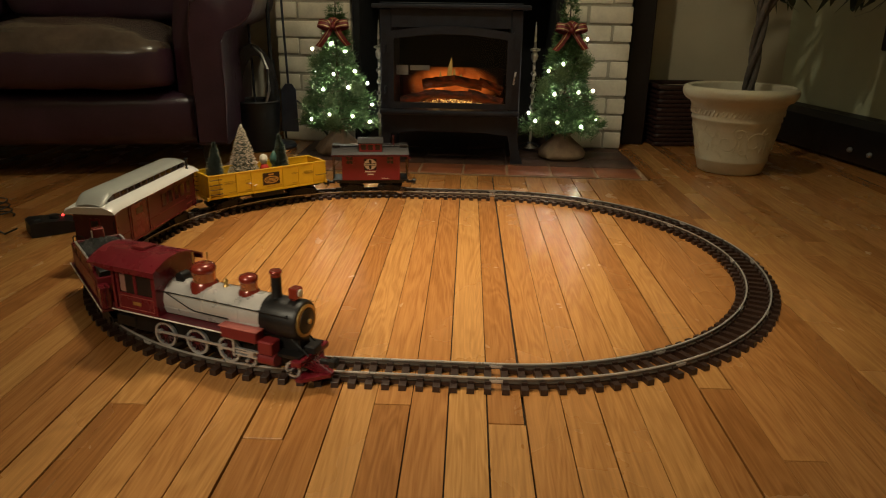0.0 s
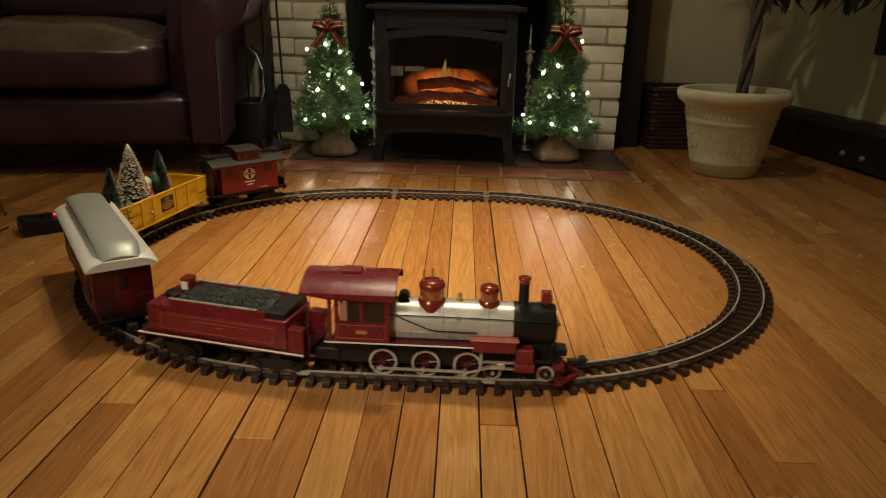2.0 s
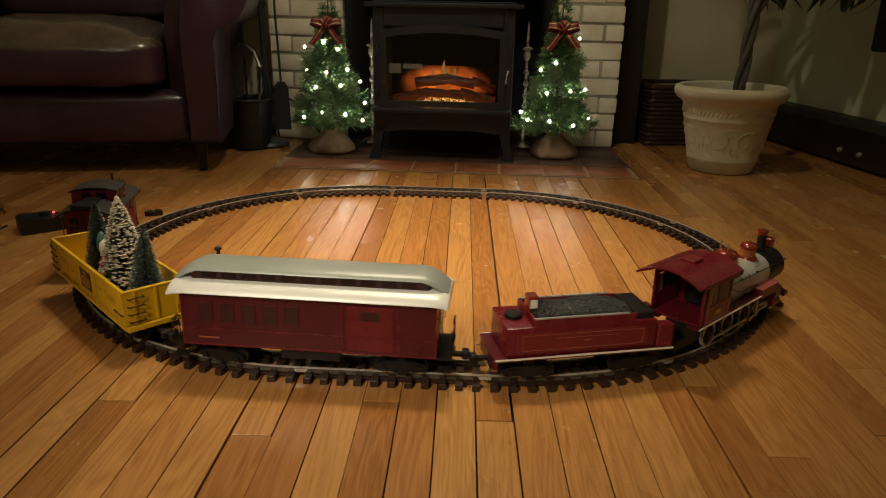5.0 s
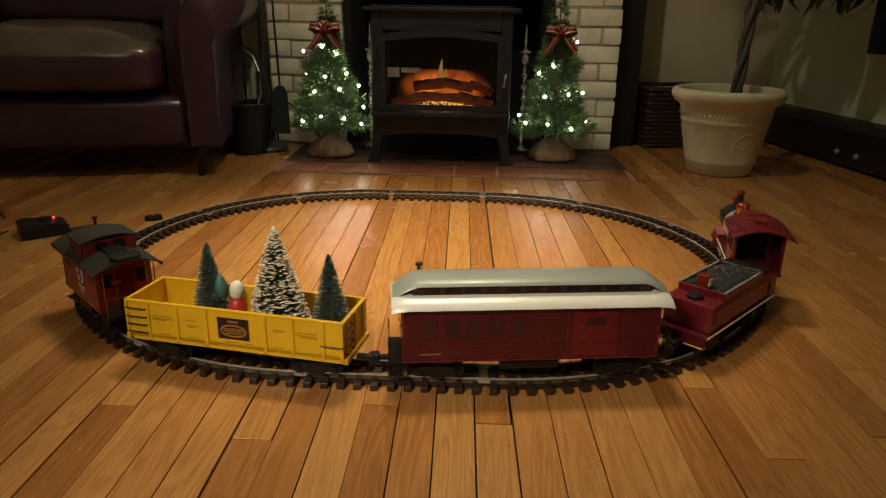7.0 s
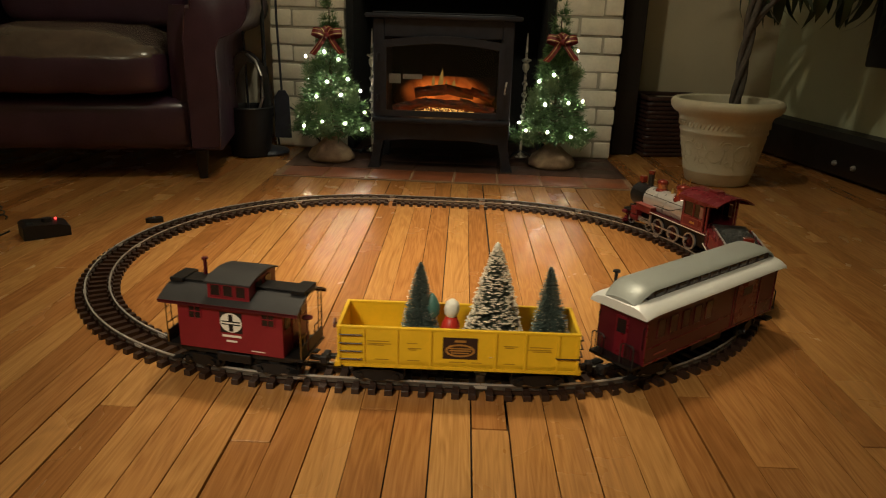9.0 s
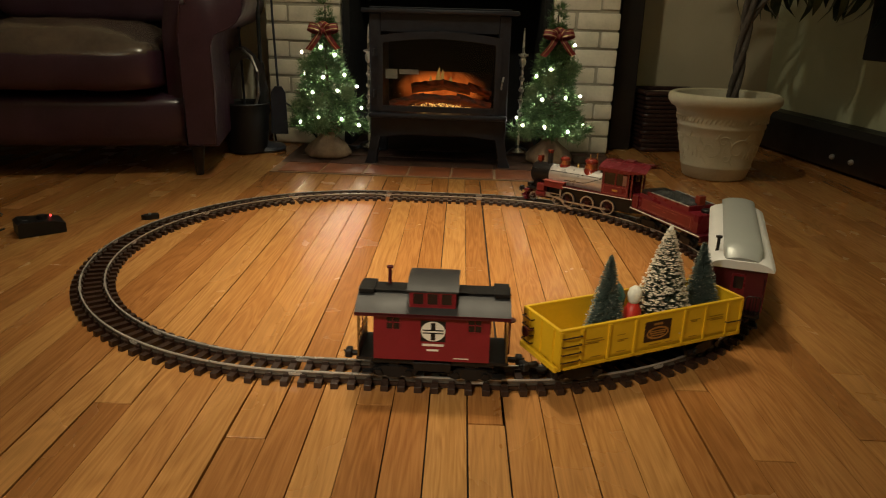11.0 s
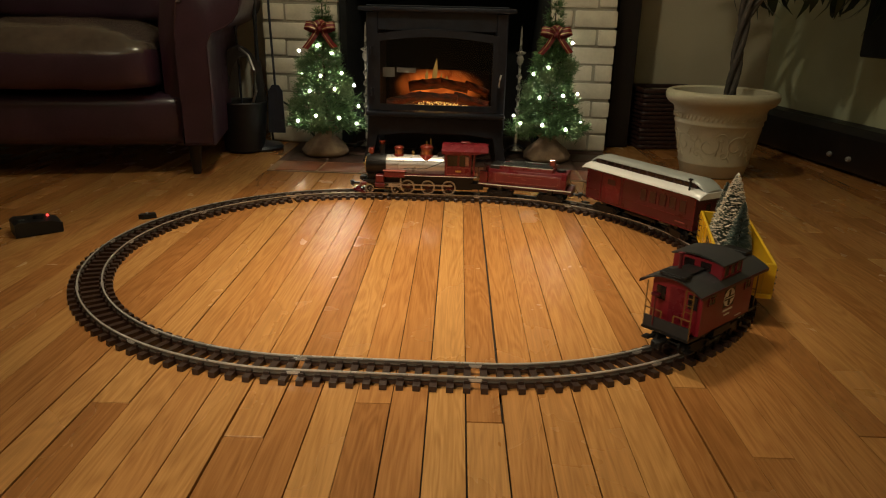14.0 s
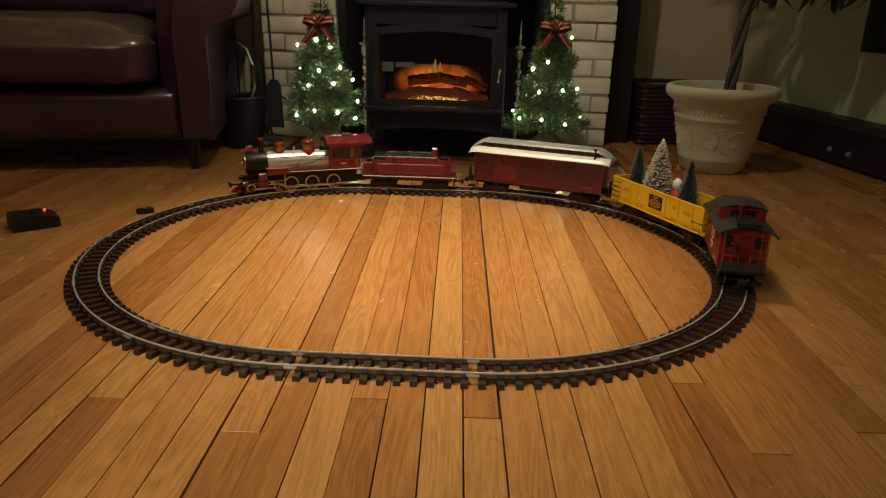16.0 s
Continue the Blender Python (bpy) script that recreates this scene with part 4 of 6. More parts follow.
        for z in (0.115, 0.128, 0.141, 0.154):
            h.rod((x, 0.030 * way, z), (x, 0.044 * way, z), 0.0008, n=5)
        part("ladder", h, BROWN_PRINT, pl, "thin brown ladder")
        part("apron", Shape().box(*sorted((way * 0.117, way * 0.1195)), -0.044, 0.044, 0.0640, 0.0860), ROOF_GREY, pl, "grey end apron", 0)
        bw = Shape().rod((x + way * 0.004, -0.024 * way, 0.07), (x + way * 0.004, -0.024 * way, 0.131), 0.0013, n=6)
        bw.rod((x + way * 0.004, -0.024 * way, 0.130), (x + way * 0.004, -0.024 * way, 0.133), 0.0085, n=14)
        part("brake_wheel", bw, MAROON_DARK, pl, "dark red brake wheel")
        coupler(ob, way * 0.115, way)
    part("chimney", Shape().lathe([(0.0032, 0.166), (0.0030, 0.200), (0.0056, 0.201), (0.0056, 0.204), (0.002, 0.205)], 12, pose(-0.074, 0.012, 0)), MAROON_DARK, ob, "thin dark stove pipe")
    part("underframe", Shape().box(-0.100, 0.100, -0.040, 0.040, 0.0500, 0.0640, 0.002).box(-0.03, 0.03, -0.046, -0.036, 0.042, 0.058, 0.001), BLACK, ob, "black underframe")
    truck(ob, -0.062, 0.024), truck(ob, 0.062, 0.024)
    return ob


locomotive, tender, coach, gondola, caboose = build_locomotive(), build_tender(), build_coach(), build_gondola(), build_caboose()
TRAIN = [(locomotive, 0.0, -0.0655, 0.0695), (tender, -0.3216, -0.085, 0.085), (coach, -0.7525, -0.145, 0.145), (gondola, -1.224, -0.128, 0.128), (caboose, -1.583, -0.062, 0.062)]
for ob, size in ((locomotive, (0.963, 0.963, 0.963)), (tender, (0.97, 0.97, 0.97)), (coach, (0.966, 0.966, 0.966)), (gondola, (1, 1, 0.97)), (caboose, (1, 1, 0.965))):
    ob.scale = size

# ---- oak strip floor ----
EDGES = [-0.690, -0.631, -0.573, -0.515, -0.460, -0.400, -0.345, -0.288, -0.229, -0.170, -0.113, -0.055, 0.002, 0.060, 0.120, 0.177, 0.236, 0.293, 0.353, 0.410, 0.466, 0.522, 0.580, 0.645, 0.703, 0.761]
# where single strips are butted end to end, by their left edge
CUTS = {-0.460: -0.707, -0.229: -0.786, -0.055: -0.685, 0.120: -0.729, 0.466: -0.606, 0.522: -0.796, 0.703: -0.734}
# open joints: the strip's left edge, and how wide its right side gapes beyond and before its butt joint
OPEN = {-0.631: (0.0007, 0.0008), -0.573: (0.0012, 0.0028), -0.515: (0.0008, 0.0030), -0.460: (0.0024, 0.0004), -0.345: (0.0006, 0.0014), -0.288: (0.0006, 0.0034), -0.229: (0.0022, 0.0004), -0.170: (0.0009, 0.0014), -0.055: (0.0010, 0.0018),
        0.002: (0.0017, 0.0018), 0.060: (0.0009, 0.0024), 0.120: (0.0040, 0.0020), 0.177: (0.0005, 0.0012), 0.236: (0.0010, 0.0016), 0.410: (0.0026, 0.0030), 0.466: (0.0030, 0.0004), 0.645: (0.0006, 0.0016), 0.703: (0.0012, 0.0018)}


def build_floor():
    rnd = random.Random(11)
    floor = structure("floor", Shape().box(-3.2, 2.6, -3.3, 3.0, -0.06, -0.012), GAP, "dark subfloor seen in the gaps between oak strips")
    xs = list(EDGES)
    while xs[-1] < 2.4:
        xs.append(xs[-1] + rnd.uniform(0.057, 0.060))
    while xs[0] > -3.1:
        xs.insert(0, xs[0] - rnd.uniform(0.057, 0.060))
    far = Shape()
    for x0, x1 in zip(xs, xs[1:]):
        known = CUTS.get(round(x0, 3))
        ys = [known if known is not None else rnd.uniform(-1.75, -1.3) if -0.70 < x0 < 0.70 else rnd.uniform(-1.2, 0.2)]
        while ys[-1] < 2.6:
            ys.append(ys[-1] + (rnd.uniform(2.7, 3.0) if -0.70 < x0 < 0.70 else rnd.uniform(0.55, 1.5)))
        while ys[0] > -3.1:
            ys.insert(0, ys[0] - rnd.uniform(0.5, 1.3))
        for y0, y1 in zip(ys, ys[1:]):
            y0 = max(y0, -3.29)
            end = 0.944 - 0.036 * (x0 + 0.60)
            if -0.64 < x0 < 0.745:
                if y0 > end:
                    continue
                y1 = min(y1, end)
            near = beyond = rnd.choice((0.0002, 0.0002, 0.0003, 0.0004, 0.0006))
            if round(x0, 3) in OPEN and y1 < 1.2:
                beyond, near = OPEN[round(x0, 3)]
                if known is not None:
                    near = beyond = beyond if y0 > known - 0.01 else near
            z = rnd.uniform(-0.0006, 0.0)
            butt = 0.0014 if known is not None else 0.0006
            box = (x0 + 0.0002, x1 - 0.0001, y0 + butt, y1 - butt, -0.012, z)
            if -1.15 < x0 < 1.15 and y1 > -1.3 and y0 < 1.3:
                strip = Shape().box(*box, 0.0004)
                for y in (-0.75, -0.45):
                    bmesh.ops.bisect_plane(strip.bm, geom=strip.bm.verts[:] + strip.bm.edges[:] + strip.bm.faces[:], plane_co=(0, y, 0), plane_no=(0, 1, 0))
                for v in strip.bm.verts:
                    if v.co.x > (x0 + x1) / 2:
                        v.co.x -= near + (beyond - near) * min(1, max(0, (v.co.y + 0.75) / 0.30))
                part("plank", strip, OAK, floor, "", 0)
            else:
                far.box(*box)
    tagged(part("far_planks", far, OAK, floor, "oak strips farther off", 0), kind="stuff")
    # quarry tile hearth, flush with the wood; rear rows and their bed darker
    hearth = structure("hearth", Shape().box(-0.62, 0.72, -0.205, -0.031, -0.012, -0.0015, m=FIRE), GROUT, "pale grout bed of the tile hearth")
    structure("hearth_rear", Shape().box(-0.62, 0.72, -0.031, 0.72, -0.012, -0.0015, m=FIRE), DARK_TILE, "dark grout bed under the stove")
    one, dark = None, []
    for r in range(4):
        for k in range(8):
            x, y = -0.5755 + k * 0.1605, -0.196 + r * 0.166
            m = FIRE @ pose(x + 0.0765 + rnd.uniform(-0.001, 0.001), y + 0.079, 0, rnd.uniform(-0.2, 0.2), rnd.uniform(-0.2, 0.2), rnd.uniform(-0.3, 0.3))
            if one is None:
                one = part("tile", Shape().box(-0.0755, 0.0755, -0.0785, 0.0785, -0.008, 0.0010, 0.0020, 2), QUARRY, hearth, "red quarry tile", 35, m)
            elif r == 0:
                again("tile", one, hearth, m)
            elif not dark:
                dark.append(part("tile", Shape().box(-0.0755, 0.0755, -0.0785, 0.0785, -0.008, 0.0010, 0.0020, 2), DARK_TILE, hearth, "dark quarry tile", 35, m))
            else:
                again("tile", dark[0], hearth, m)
    return floor


# ---- walls, ceiling and chimney breast ----
def build_walls():
    structure("ceiling", Shape().box(-3.3, 2.9, -3.3, 3.1, 2.40, 2.5), CEIL, "plain white painted ceiling")
    structure("wall_south", Shape().box(-3.3, 2.9, -3.4, -3.3, -0.05, 2.4), WALL, "plain olive beige painted wall")
    structure("wall_west", Shape().box(-3.3, -3.2, -3.3, 1.98, -0.05, 2.4), WALL, "plain olive beige painted wall")
    structure("wall_north", Shape().box(-3.2, -0.72, 1.88, 1.98, -0.05, 2.4), WALL_CREAM, "cream beige painted wall behind the fire tools")
    back = ALCOVE @ pose(0.80, 1.80, 0, 0, 0, 6)
    structure("wall_alcove", Shape().box(-0.10, 1.10, 0, 0.1, -0.05, 2.4, m=back), WALL, "olive beige wall with leaf shadows")
    right = EAST
    structure("wall_east", Shape().box(0.0, 0.1, -5.1, 0.30, -0.05, 2.4, m=right), WALL_GREEN, "olive beige wall with leaf shadows")
    # black baseboard heater along the right wall
    heater = thing("baseboard_heater", right, "long black baseboard heater along the beige wall", "heater")
    part("heater_cover", Shape().prism([(-0.002, 0.012), (-0.002, 0.175), (-0.085, 0.175), (-0.110, 0.150), (-0.110, 0.040), (-0.095, 0.012)], -3.0, 0.12), SOOT_METAL, heater, "black sheet metal cover", 30)
    part("heater_foot", Shape().box(-0.112, -0.01, -3.0, -2.99, 0, 0.175).box(-0.110, -0.01, 0.12, 0.13, 0, 0.175), SOOT_METAL, heater, "", 0)
    for y in (-0.49, -0.60):
        k = Shape().lathe([(0.010, 0), (0.011, 0.004), (0.008, 0.012), (0.003, 0.014)], 14, pose(-0.110, y, 0.062, 0, -90, 0))
        part("valve_knob", k, STEEL, heater, "small chrome knob")
    # dark door post between the bricks and the alcove
    structure("trim", Shape().box(0.735, 0.830, 1.52, 1.84, 0, 2.4, 0.004, m=ALCOVE), DARKWOOD, "dark stained wooden post beside the chimney")
    # chimney breast: painted bricks on both sides of a black firebox
    for name, a, b in (("wall_chimney_left", -0.765, -0.440), ("wall_chimney_right", 0.440, 0.718)):
        wall = structure(name, Shape().box(a + 0.006, b - 0.006, 0.374, 0.72, 0, 2.4, m=FIRE), MORTAR, "cream painted mortar of the chimney breast")
        rnd = random.Random(7 if a < 0 else 8)
        for c in range(15):
            z0 = 0.004 + c * 0.0735
            if c % 2:
                cuts = [a, a + 0.098, b]
            else:
                cuts = [a, a + 0.200, b]
            for x0, x1 in zip(cuts, cuts[1:]):
                j = rnd.uniform(-0.003, 0.003)
                out = rnd.uniform(0, 0.004) if x1 == b else 0
                sh = Shape().box(x0 + 0.005, x1 - 0.005 + out, 0.366 + j, 0.47, z0, z0 + 0.0625 + rnd.uniform(-0.002, 0.002), 0.004, 2, m=FIRE @ pose(0, 0, 0, 0, rnd.uniform(-0.25, 0.25), rnd.uniform(-0.3, 0.3)))
                part("brick", sh, BRICK, wall, "", 40)
    box = Shape().box(-0.44, -0.41, 0.39, 0.90, 0, 0.82, m=FIRE).box(0.41, 0.44, 0.39, 0.90, 0, 0.82, m=FIRE).box(-0.44, 0.44, 0.90, 0.93, 0, 0.82, m=FIRE)
    structure("firebox", box, SOOT, "sooty black fireplace opening")
    structure("wall_chimney_top", Shape().box(-0.44, 0.44, 0.38, 0.93, 0.82, 2.4, m=FIRE), MORTAR, "cream painted chimney breast above the opening")


SOOT_METAL = paint("satin_black_metal", (0.006, 0.006, 0.007), 0.5, 0.1, 0.3, 20)
build_walls()


# ---- electric stove ----
def glass_mat():
    mat = bpy.data.materials.new("clear_glass")
    mat.use_nodes = True
    b = mat.node_tree.nodes["Principled BSDF"]
    b.inputs["Base Color"].default_value = (0.9, 0.9, 0.9, 1)
    b.inputs["Transmission Weight"].default_value = 1
    b.inputs["Roughness"].default_value = 0.02
    b.inputs["IOR"].default_value = 1.3
    return mat


def ember_mat(name, low, high, strength, scale, sharp):
    """Glow in moving-looking licks: noise stretched upwards."""
    mat = bpy.data.materials.new(name)
    mat.use_nodes = True
    nt = mat.node_tree
    b = nt.nodes["Principled BSDF"]
    b.inputs["Base Color"].default_value = (0.02, 0.008, 0.004, 1)
    b.inputs["Roughness"].default_value = 0.8
    co, mp, n = nt.nodes.new("ShaderNodeTexCoord"), nt.nodes.new("ShaderNodeMapping"), nt.nodes.new("ShaderNodeTexNoise")
    mp.inputs["Scale"].default_value = scale
    n.inputs["Scale"].default_value, n.inputs["Detail"].default_value, n.inputs["Distortion"].default_value = 1, 3, 0.8
    nt.links.new(co.outputs["Object"], mp.inputs[0]), nt.links.new(mp.outputs[0], n.inputs["Vector"])
    r = nt.nodes.new("ShaderNodeValToRGB")
    r.color_ramp.elements[0].position, r.color_ramp.elements[1].position = sharp
    r.color_ramp.elements[0].color, r.color_ramp.elements[1].color = (*low, 1), (*high, 1)
    nt.links.new(n.outputs[0], r.inputs[0]), nt.links.new(r.outputs[0], b.inputs["Emission Color"])
    b.inputs["Emission Strength"].default_value = strength
    return mat


FLAME = ember_mat("flame_glow", (0.50, 0.20, 0.03), (0.95, 0.58, 0.14), 0.35, (26, 26, 11), (0.35, 0.72))
EMBER = ember_mat("ember_glow", (0.03, 0.004, 0.001), (1.0, 0.52, 0.12), 2.0, (60, 60, 60), (0.45, 0.72))
LOG = ember_mat("charred_log_glow", (0.008, 0.001, 0.0), (0.42, 0.050, 0.005), 0.27, (14, 20, 40), (0.40, 0.78))
GLINT_PLATE = paint("grey_reflection_plate", (0.55, 0.54, 0.52), 0.5, 0, 0.15, 20)
GLASS = glass_mat()
FLAMES = []


def screen_mat():
    """Orange light that swells in the middle of the screen and dies away upwards and sideways, broken into soft licks."""
    mat = ember_mat("flame_screen_glow", (0.14, 0.010, 0.001), (1.0, 0.20, 0.025), 1.0, (13, 13, 10), (0.32, 0.70))
    nt = mat.node_tree
    co, mp, gr = nt.nodes.new("ShaderNodeTexCoord"), nt.nodes.new("ShaderNodeMapping"), nt.nodes.new("ShaderNodeTexGradient")
    mp.inputs["Location"].default_value = (0, 0, -0.42)
    mp.inputs["Scale"].default_value = (5.2, 0.0, 11.0)
    gr.gradient_type = "SPHERICAL"
    nt.links.new(co.outputs["Object"], mp.inputs[0]), nt.links.new(mp.outputs[0], gr.inputs[0])
    mr = nt.nodes.new("ShaderNodeMapRange")
    mr.interpolation_type = "SMOOTHSTEP"
    mr.inputs["From Max"].default_value, mr.inputs["To Max"].default_value = 0.62, 1.0
    nt.links.new(gr.outputs["Fac"], mr.inputs["Value"])
    nt.links.new(mr.outputs[0], nt.nodes["Principled BSDF"].inputs["Emission Strength"])
    return mat


SCREEN = screen_mat()


def build_stove():
    ob = thing("electric_stove", FIRE, "black cast-iron style electric stove with glowing fire", "stove")
    part("top_plate", Shape().box(-0.290, 0.290, -0.020, 0.335, 0.560, 0.576, 0.005, 2).box(-0.262, 0.262, 0.0, 0.325, 0.576, 0.582, 0.002), IRON, ob, "black overhanging top plate")
    part("side_panel", Shape().box(-0.262, -0.2185, 0.0, 0.32, 0.115, 0.560, 0.004), IRON, ob, "black stove side", 30)
    part("side_panel", Shape().box(0.2185, 0.262, 0.0, 0.32, 0.115, 0.560, 0.004), IRON, ob, "black stove side", 30)
    part("hood", Shape().box(-0.2185, 0.2185, 0.0, 0.32, 0.495, 0.560), IRON, ob, "black upper front", 0)
    part("plinth", Shape().box(-0.2185, 0.2185, 0.0, 0.32, 0.115, 0.200), IRON, ob, "black lower front", 0)
    part("back_panel", Shape().box(-0.2185, 0.2185, 0.28, 0.32, 0.200, 0.495), IRON, ob, "black back panel", 0)
    # door frame with arched head
    d = Shape()
    n = 16
    outer = [(-0.232, 0.205), (0.232, 0.205), (0.232, 0.480)] + [(0.232 - 0.464 * k / n, 0.480 + 0.020 * math.sin(math.pi * k / n)) for k in range(1, n)] + [(-0.232, 0.480)]
    inner = [(-0.209, 0.226), (0.209, 0.226), (0.209, 0.455)] + [(0.209 - 0.418 * k / n, 0.455 + 0.018 * math.sin(math.pi * k / n)) for k in range(1, n)] + [(-0.209, 0.455)]
    c = len(outer)
    for y0, y1, o, i in ((-0.018, 0.0, outer, inner),):
        v = [(x, y0, z) for x, z in o] + [(x, y0, z) for x, z in i] + [(x, y1, z) for x, z in o] + [(x, y1, z) for x, z in i]
        q = []
        for k in range(c):
            l = (k + 1) % c
            q += [(k, l, c + l, c + k), (2 * c + k, 3 * c + k, 3 * c + l, 2 * c + l), (k, 2 * c + k, 2 * c + l, l), (c + k, c + l, 3 * c + l, 3 * c + k)]
        d.faces(v, q)
    door = part("door", d, IRON, ob, "black arched door frame", 30)
    pane = part("pane", Shape().box(-0.212, 0.212, -0.009, -0.006, 0.222, 0.474), GLASS, door, "clear door glass", 0)
    pane.visible_shadow = False
    h = Shape().tube([(0.236, -0.018, 0.300), (0.236, -0.034, 0.305), (0.238, -0.036, 0.325), (0.242, -0.030, 0.345)], 0.0035, 8)
    part("door_handle", h, STEEL, ob, "bright spring door handle")
    for z in (0.27, 0.42):
        part("hinge", Shape().rod((-0.240, -0.012, z - 0.014), (-0.240, -0.012, z + 0.014), 0.006, n=10), IRON, ob)
    part("ledge", Shape().box(-0.262, 0.262, -0.040, 0.0, 0.182, 0.200, 0.006, 2), IRON, ob, "black front ledge")
    n = 12
    ap = [(-0.255, 0.182), (-0.255, 0.108)] + [(-0.20 + 0.40 * k / n, 0.108 + 0.016 * math.sin(math.pi * k / n)) for k in range(n + 1)] + [(0.255, 0.108), (0.255, 0.182)]
    part("apron", Shape().prism(ap, -0.008, 0.010), IRON, ob, "black arched apron", 30)
    for sx in (-1, 1):
        for y in (0.0, 0.275):
            leg = Shape()
            prof = [((0.215, 0.257), 0.130), ((0.226, 0.261), 0.090), ((0.234, 0.267), 0.050), ((0.238, 0.276), 0.016), ((0.236, 0.284), 0.0)]
            rings = [[leg.bm.verts.new((sx * x, yy, z)) for x, yy in ((a, y - 0.008), (b2, y - 0.008), (b2, y + 0.040), (a, y + 0.040))] for (a, b2), z in prof]
            for p, q in zip(rings, rings[1:]):
                for k in range(4):
                    leg.bm.faces.new((p[k], p[(k + 1) % 4], q[(k + 1) % 4], q[k]))
            leg.bm.faces.new(rings[0]), leg.bm.faces.new(rings[-1][::-1])
            part("leg", leg, IRON, ob, "", 30)
    # the fire
    # reflection in the door glass, built as two pale plates
    part("reflection_plate", Shape().box(-0.214, -0.168, 0.090, 0.094, 0.318, 0.354), GLINT_PLATE, ob, "pale grey plate standing in for a glass reflection", 0)
    part("reflection_plate", Shape().box(-0.160, -0.085, 0.090, 0.094, 0.336, 0.354), GLINT_PLATE, ob, "pale grey plate standing in for a glass reflection", 0)
    part("fire_back", Shape().box(-0.217, 0.217, 0.206, 0.212, 0.201, 0.494), SOOT, ob, "black screen behind the flames", 0)
    part("flame_screen", Shape().box(-0.200, 0.200, 0.194, 0.198, -0.032, 0.110), SCREEN, ob, "softly glowing flame screen", 0, pose(0, 0, 0.232))
    part("ember_bed", ember_pile(), EMBER, ob, "glowing ember bed", 0)
    rnd = random.Random(3)
    for x, z, y, l, tilt, rr in ((-0.130, 0.232, 0.110, 0.14, -14, 0.019), (0.130, 0.232, 0.110, 0.14, 14, 0.019), (0.0, 0.246, 0.075, 0.16, 2, 0.017), (-0.052, 0.287, 0.150, 0.13, -8, 0.022), (0.060, 0.287, 0.150, 0.12, 10, 0.021), (0.150, 0.275, 0.160, 0.10, 22, 0.017)):
        sh = Shape()
        n = 9
        rings = []
        for i in range(8):
            u = i / 7
            rings.append([sh.bm.verts.new(((u - 0.5) * l, (rr * rnd.uniform(0.85, 1.1)) * math.cos(k * math.tau / n), (rr * rnd.uniform(0.85, 1.1)) * math.sin(k * math.tau / n))) for k in range(n)])
        for p, q in zip(rings, rings[1:]):
            for k in range(n):
                sh.bm.faces.new((p[k], p[(k + 1) % n], q[(k + 1) % n], q[k]))
        sh.bm.faces.new(rings[0]), sh.bm.faces.new(rings[-1][::-1])
        part("log", sh, LOG, ob, "charred glowing log", 50, pose(x, y, z, 0, tilt, 0))
    # licks of flame behind and between the logs
    for k in range(4):
        x = -0.045 + k * 0.026 + rnd.uniform(-0.006, 0.006)
        big = 1 - (abs(x) / 0.20) ** 2
        w, hh = rnd.uniform(0.007, 0.011), (0.045, 0.085, 0.050, 0.035)[k]
        m = 7
        left = [(-w * math.sin(math.pi * (0.25 + 0.75 * i / m)) * (1 - 0.3 * i / m), hh * i / m) for i in range(m)]
        right = [(-q, z) for q, z in reversed(left)]
        lean = rnd.uniform(-0.2, 0.2)
        outline = [(q + lean * z, z) for q, z in left + [(0, hh)] + right]
        f = part("flame", Shape().prism(outline, -0.002, 0.002), FLAME, ob, "orange flame", 0, pose(x, 0.165 + rnd.uniform(-0.02, 0.02), 0.296))
        FLAMES.append((f, f.matrix_basis.copy(), rnd.uniform(0, 6), rnd.uniform(1.3, 2.2)))
    return ob


def ember_pile():
    rnd = random.Random(9)
    sh = Shape()
    for k in range(150):
        x = rnd.gauss(0, 0.055)
        if abs(x) > 0.12:
            continue
        y, z, s = rnd.uniform(0.03, 0.14), 0.203 + rnd.uniform(0, 0.020) * (1 - (x / 0.2) ** 2), rnd.uniform(0.004, 0.010)
        m = Matrix.LocRotScale((x, y, z + s * 0.4), Euler([rnd.uniform(0, 6) for _ in range(3)]), Vector((s, s * 0.8, s * 0.7)))
        sh.faces([(1, 0, 0), (-1, 0, 0), (0, 1, 0), (0, -1, 0), (0, 0, 1), (0, 0, -1)],
                 [(0, 2, 4), (2, 1, 4), (1, 3, 4), (3, 0, 4), (2, 0, 5), (1, 2, 5), (3, 1, 5), (0, 3, 5)], m)
    sh.box(-0.12, 0.12, 0.02, 0.20, 0.2005, 0.204)
    return sh


build_stove()


